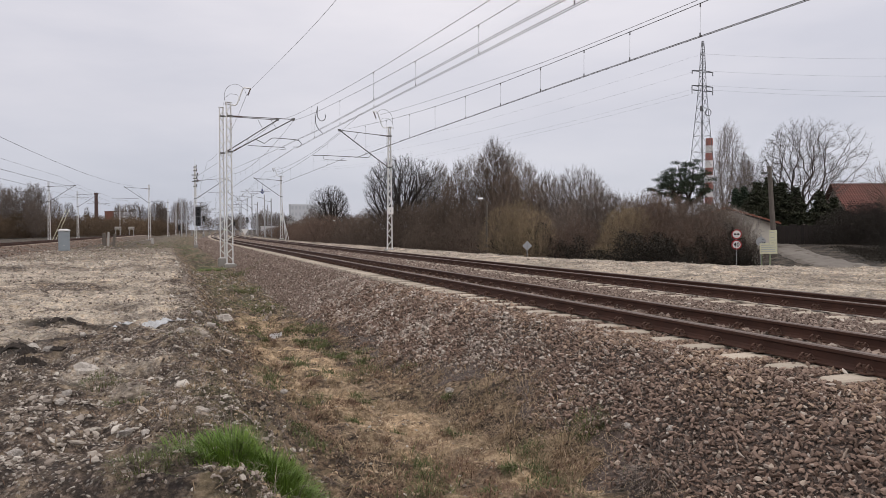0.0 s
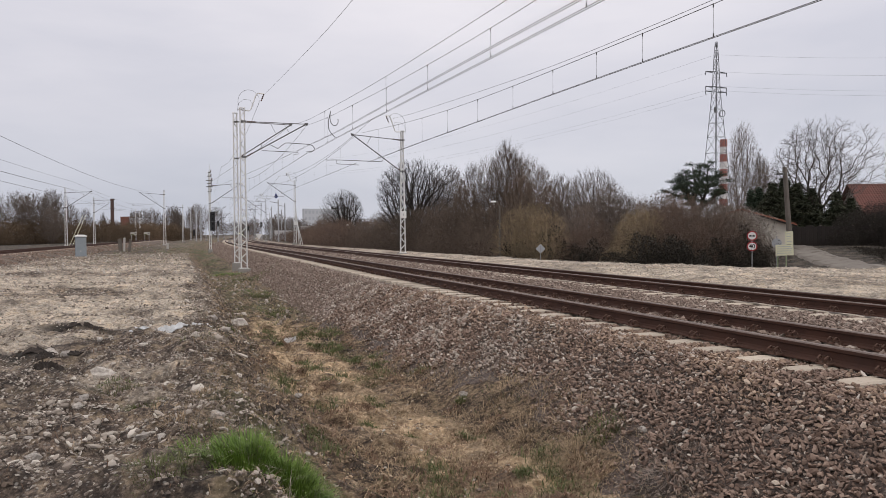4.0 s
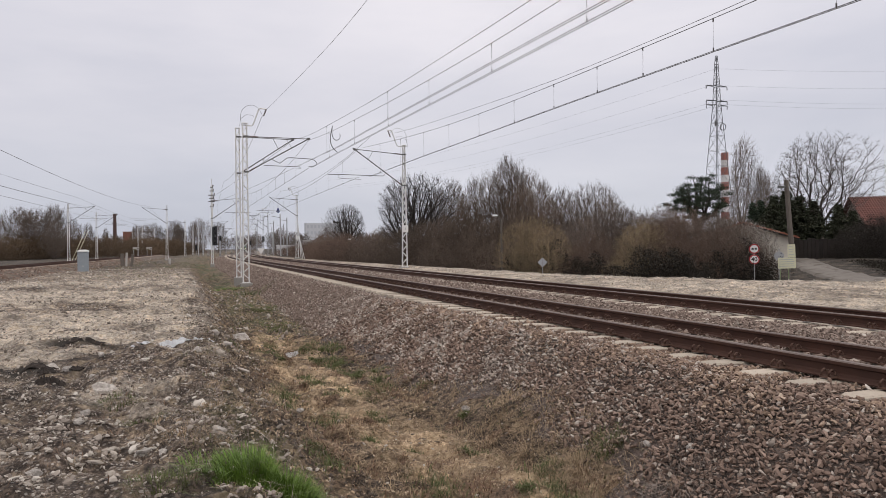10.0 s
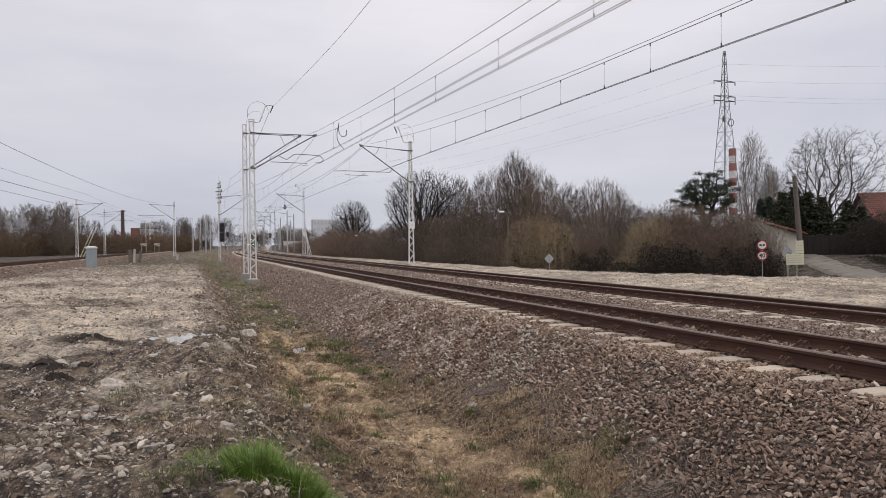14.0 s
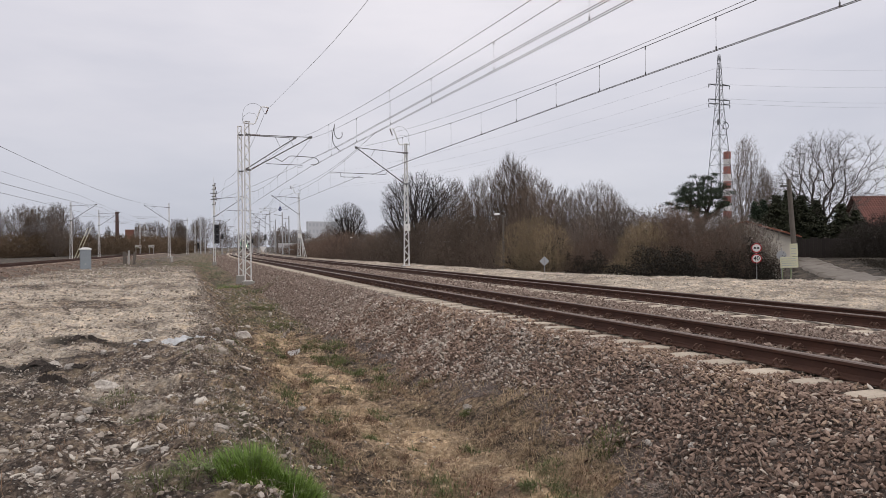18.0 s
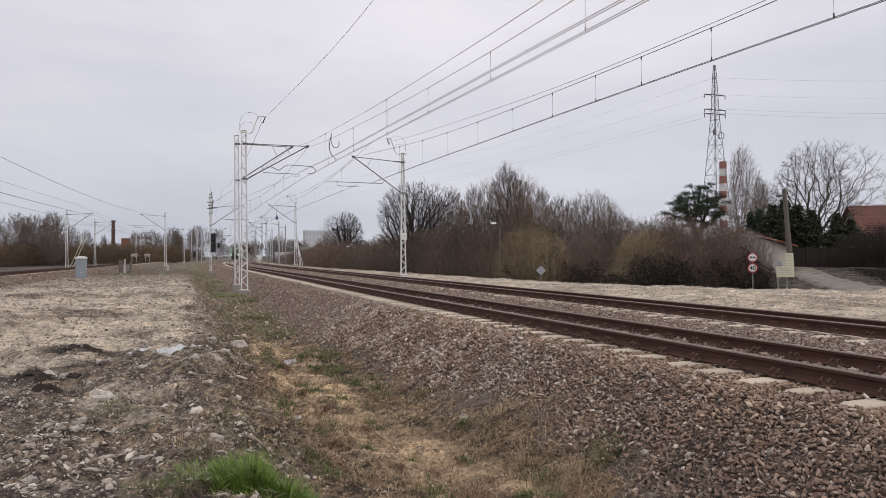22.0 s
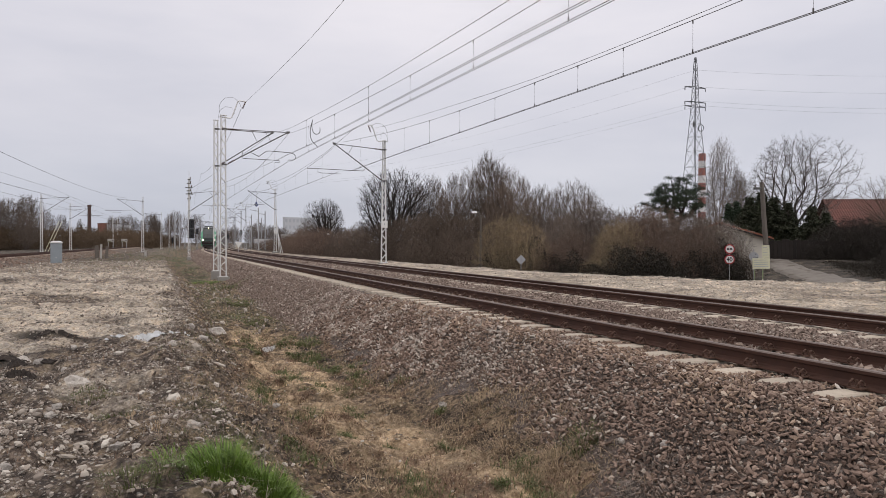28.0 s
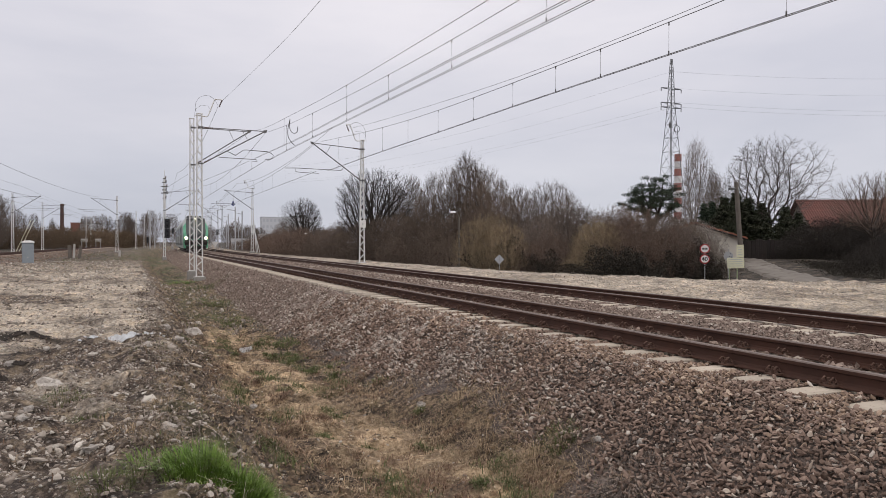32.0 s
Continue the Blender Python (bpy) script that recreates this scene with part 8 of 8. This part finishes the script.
# dry grass in the ditch and on its banks, taller tufts at the foot of the ballast
for s0, s1, v0, v1, dens, seed, lo, hi, width, lean, m, bias, label in (
        (1.5, 12.0, -6.4, -3.1, 700, 81, 0.04, 0.16, 0.0026, 2.8, "straw", -0.32, "matted dry grass in the ditch"), (1.5, 12.0, -6.3, -3.2, 800, 85, 0.03, 0.12, 0.0024, 2.6, "dead_grass", -0.2, "matted reddish dead grass in the ditch"),
        (1.5, 14.0, -6.6, -3.3, 420, 86, 0.02, 0.07, 0.0028, 1.2, "weed", -0.25, "thin green weeds among dry grass"), (12.0, 40.0, -5.7, -3.3, 260, 82, 0.05, 0.2, 0.005, 2.2, "straw", -0.1, "matted dry grass in the ditch"),
        (12.0, 40.0, -5.4, -3.4, 170, 87, 0.04, 0.12, 0.006, 1.0, "weed", -0.15, "thin green weeds among dry grass"), (3.0, 13.0, -8.0, -6.2, 130, 83, 0.04, 0.15, 0.0022, 1.2, "dead_grass", -0.1, "thin dead grass on the gravel edge"),
        (44.0, 84.0, -24.0, -4.5, 24, 89, 0.05, 0.14, 0.009, 1.6, "dead_grass", -0.05, "thin dead grass on the open ground"), (40.0, 90.0, -12.0, -4.2, 45, 90, 0.03, 0.12, 0.010, 1.2, "weed", -0.15, "thin green weeds on the open ground"),
        (2.5, 9.0, -3.5, -2.5, 160, 92, 0.05, 0.16, 0.0026, 1.3, "weed", -0.25, "dull green grass at the foot of the ballast"), (3.0, 12.0, -4.2, -3.0, 260, 93, 0.04, 0.16, 0.0026, 2.2, "dead_grass", -0.3, "reddish dead grass at the foot of the ballast"), (1.6, 12.0, -6.2, -3.1, 70, 84, 0.16, 0.42, 0.0022, 3.2, "straw", 0.0, "long dry stalks lying in the ditch"), (2.5, 16.0, -3.4, -2.4, 1000, 91, 0.06, 0.26, 0.0024, 2.1, "straw", -0.22, "dry grass growing into the foot of the ballast"), (2.0, 12.0, -3.75, -2.95, 1200, 88, 0.06, 0.22, 0.0024, 2.2, "straw", -0.2, "dry grass matted along the foot of the ballast")):
    s, v, rs = scatter(s0, s1, v0, v1, dens, seed, lambda s, v: clumped(s, v, seed, ((1.4, 0.6), (0.6, 0.8), (0.25, 0.5)), bias) * np.clip(1.1 - 1.02 * bump_of(v - np.interp(s, (5.5, 9), (0.65, 0.0)) + 0.12 * np.sin(s * 2.1), -4.9, -3.95, 0.5) * (s < 15), 0, 1) * np.where((s < 19) & (v > toe_line(s) + 0.18), 0.05, 1))
    top = (lambda s, v: np.maximum(ground_height(s, v), np.where(v > -3.3, bed_height(s, v), -9)))
    tagged(blades("dry_grass" if m != "weed" else "green_weeds", s, v, lo + (hi - lo) * rs.rand(len(s)) ** 1.5, width, lean, MAT[m], seed, top), label, "grass", kind="stuff")

# dead grass and weeds beside the branch line
for n, v0, v1, lo, hi, seed, m, label in ((9000, 2.6, 7.5, 0.05, 0.16, 133, "dead_grass", "dead grass beside the branch line"), (5000, 3.4, 8.0, 0.04, 0.12, 134, "weed", "dull weeds beside the branch line"), (7000, 2.8, 8.0, 0.05, 0.14, 135, "straw", "dry grass beside the branch line")):
    s, v, rs = beside_branch(n, seed, v0, v1)
    tagged(blades("dry_grass" if m != "weed" else "green_weeds", s, v, lo + (hi - lo) * rs.rand(len(s)), 0.009, 1.5, MAT[m], seed, bank_top), label, "grass", kind="stuff")

# grey twiggy stalks on the edge and face of the bank
for dens, lo, hi, seed, m, label in ((420, 0.08, 0.26, 141, "stalk", "thin grey dead stalks on the ditch bank"), (260, 0.04, 0.12, 142, "weed", "sparse green weeds on the ditch bank")):
    s, v, rs = scatter(3.0, 16.0, -6.5, -5.2, dens, seed, lambda s, v: clumped(s, v, seed, ((1.2, 0.7), (0.4, 0.6)), -0.2))
    tagged(blades("dead_stalks" if m == "stalk" else "green_weeds", s, v, lo + (hi - lo) * rs.rand(len(s)) ** 1.5, 0.0024, 1.5, MAT[m], seed), label, "grass", kind="stuff")

# low dark tufts dotted about the ditch
for m, seed, count in (("weed", 96, 90), ("dead_grass", 97, 140), ("straw", 98, 60)):
    rs = np.random.RandomState(seed)
    s0, v0, r0 = 2.2 + 15.0 * rs.rand(count) ** 1.3, -5.6 + 2.6 * rs.rand(count), 0.05 + 0.13 * rs.rand(count) ** 1.5
    k = np.repeat(np.arange(count), 210)
    s, v = s0[k] + r0[k] * rs.normal(size=len(k)), v0[k] + r0[k] * 0.7 * rs.normal(size=len(k))
    tagged(blades("grass_tufts", s, v, (0.03 + 0.09 * rs.rand(len(k))) * (0.5 + r0[k] * 6), 0.004, 1.1 if m == "weed" else 2.1, MAT[m], seed), "low tufts of dull grass dotted about the ditch", "grass", kind="stuff")

# heaps of broken stone
for k, (x, y, n, r) in enumerate(((-3.29, 6.39, 100, 0.2), (-2.75, 5.16, 130, 0.28), (-3.2, 5.55, 80, 0.25), (-2.4, 5.6, 40, 0.13), (-2.02, 6.21, 36, 0.16), (-1.35, 6.05, 34, 0.2), (-3.9, 7.6, 70, 0.5), (-4.4, 12.1, 30, 0.3),
                                  (-3.95, 12.7, 30, 0.3), (-4.6, 10.4, 40, 0.5), (-3.4, 10.2, 40, 0.4))):
    rs = np.random.RandomState(300 + k)
    s, v = along(x + rs.normal(size=n) * r, y + rs.normal(size=n) * r)
    size = 0.012 + 0.034 * rs.rand(n) ** 2.2
    tagged(rounded_stones("rubble_heap", on(s, v, ground_height, size * 0.3), size, MAT["heap"], 300 + k, 0.8), "loose heap of pale broken stones", "stones", kind="stuff")


def tuft(kind, label, x, y, n, radius, lo, hi, width, lean, mat, seed):
    rs = np.random.RandomState(seed)
    a, r = rs.rand(n) * math.tau, radius * np.sqrt(rs.rand(n)) * (0.7 + 0.5 * rs.rand(n))
    s, v = along(x + r * np.cos(a), y + r * np.sin(a))
    L = (lo + (hi - lo) * rs.rand(n)) * (1.15 - 0.6 * (r / radius) ** 2)
    top = (lambda s, v: np.maximum(ground_height(s, v), np.where(v > -3.2, bed_height(s, v), -9)))
    tagged(blades(kind, s, v, L, width, lean, mat, seed, top), label, "grass", "grass tufts", kind="stuff")


tuft("grass_clump", "lush fresh green grass clump on the bank", -1.3, 4.85, 1400, 0.33, 0.06, 0.21, 0.0036, 0.7, MAT["grass"], 190)
tuft("grass_clump", "lush fresh green grass clump on the bank", -1.08, 4.98, 1900, 0.27, 0.07, 0.24, 0.0036, 0.6, MAT["grass"], 91)
tuft("grass_clump", "lush fresh green grass clump on the bank", -0.94, 4.8, 800, 0.24, 0.06, 0.22, 0.0036, 0.8, MAT["grass"], 92)
tuft("grass_clump", "lush fresh green grass clump on the bank", -1.65, 5.0, 260, 0.3, 0.04, 0.14, 0.0034, 0.9, MAT["grass"], 94)
for k, (x, y, n, r, lo, hi, m) in enumerate(((-1.97, 13.55, 350, 0.2, 0.06, 0.18, "weed"), (-1.11, 10.83, 350, 0.35, 0.05, 0.18, "weed"), (-0.81, 10.96, 400, 0.35, 0.06, 0.24, "dead_grass"), (-4.34, 19.3, 420, 0.4, 0.05, 0.18, "weed"), (-6.44, 25.5, 500, 0.6, 0.06, 0.2, "weed"), (-0.45, 8.2, 260, 0.3, 0.04, 0.12, "dead_grass"), (-1.2, 9.3, 500, 0.4, 0.06, 0.22, "straw"), (-0.9, 9.6, 400, 0.35, 0.06, 0.2, "straw"),
                                             (0.85, 8.7, 495, 0.4, 0.06, 0.24, "straw"), (1.2, 8.2, 495, 0.4, 0.06, 0.24, "straw"), (0.95, 7.6, 440, 0.45, 0.06, 0.24, "straw"), (1.45, 7.3, 440, 0.4, 0.06, 0.24, "straw"), (1.3, 6.6, 330, 0.4, 0.06, 0.24, "straw"), (0.5, 8.3, 330, 0.4, 0.06, 0.24, "straw"),
                                             (-2.2, 6.9, 350, 0.3, 0.05, 0.15, "straw"), (-2.1, 5.8, 350, 0.3, 0.05, 0.16, "straw"), (-2.6, 15.6, 420, 0.6, 0.06, 0.2, "weed"),
                                             (-4.6, 20.5, 500, 0.9, 0.06, 0.2, "weed"), (-6.4, 26.0, 600, 1.2, 0.08, 0.24, "weed"), (-8.6, 34.0, 900, 1.4, 0.1, 0.3, "weed"), (-11.2, 37.5, 1100, 1.0, 0.08, 0.26, "grass"), (1.6, 6.9, 300, 0.25, 0.05, 0.2, "weed"),
                                             (0.1, 7.9, 160, 0.3, 0.05, 0.16, "straw"), (-3.3, 7.3, 260, 0.3, 0.04, 0.14, "weed"),
                                             (-2.79, 6.67, 300, 0.24, 0.03, 0.11, "weed"), (-2.48, 6.24, 300, 0.24, 0.03, 0.11, "straw"), (-2.13, 5.95, 300, 0.24, 0.03, 0.11, "straw"), (-2.32, 7.25, 300, 0.24, 0.03, 0.11, "stalk"), (-1.75, 5.46, 300, 0.24, 0.03, 0.11, "straw"), (-1.68, 4.69, 300, 0.24, 0.03, 0.11, "weed"), (-1.78, 4.49, 300, 0.24, 0.03, 0.11, "weed"), (-1.50, 4.91, 300, 0.24, 0.03, 0.11, "weed"), (-2.07, 6.33, 300, 0.24, 0.03, 0.11, "stalk"),
                                             (1.95, 5.78, 800, 0.3, 0.05, 0.2, "stalk"), (2.2, 5.98, 600, 0.25, 0.05, 0.18, "bark"), (1.75, 5.62, 600, 0.25, 0.05, 0.2, "bark"), (1.35, 6.75, 380, 0.2, 0.08, 0.26, "straw"), (1.62, 6.8, 220, 0.16, 0.06, 0.18, "weed"))):
    tuft("grass_tuft", "tuft of dry grass" if m != "weed" else "tuft of dull green weeds", x, y, n, r, lo, hi, 0.0026 if y < 14 else 0.005, 1.9 if m != "weed" else 0.95, MAT[m], 100 + k)


def motions():
    """The train runs in along the near track; its nose is s metres along the line."""
    rows = []
    for t, s in ((0, 570), (8, 447), (16, 325), (20, 265), (23, 219), (25, 189), (27.5, 152), (29, 130), (30, 116), (32, 88)):
        (x, y), (x1, y1) = line(s, 0.0), line(s + 50, 0.0)
        rows.append((t, pose(float(x), float(y), 0.0, 0, 0, math.degrees(math.atan2(x - x1, y1 - y)) + 180)))
    walk(train, rows)


motions()
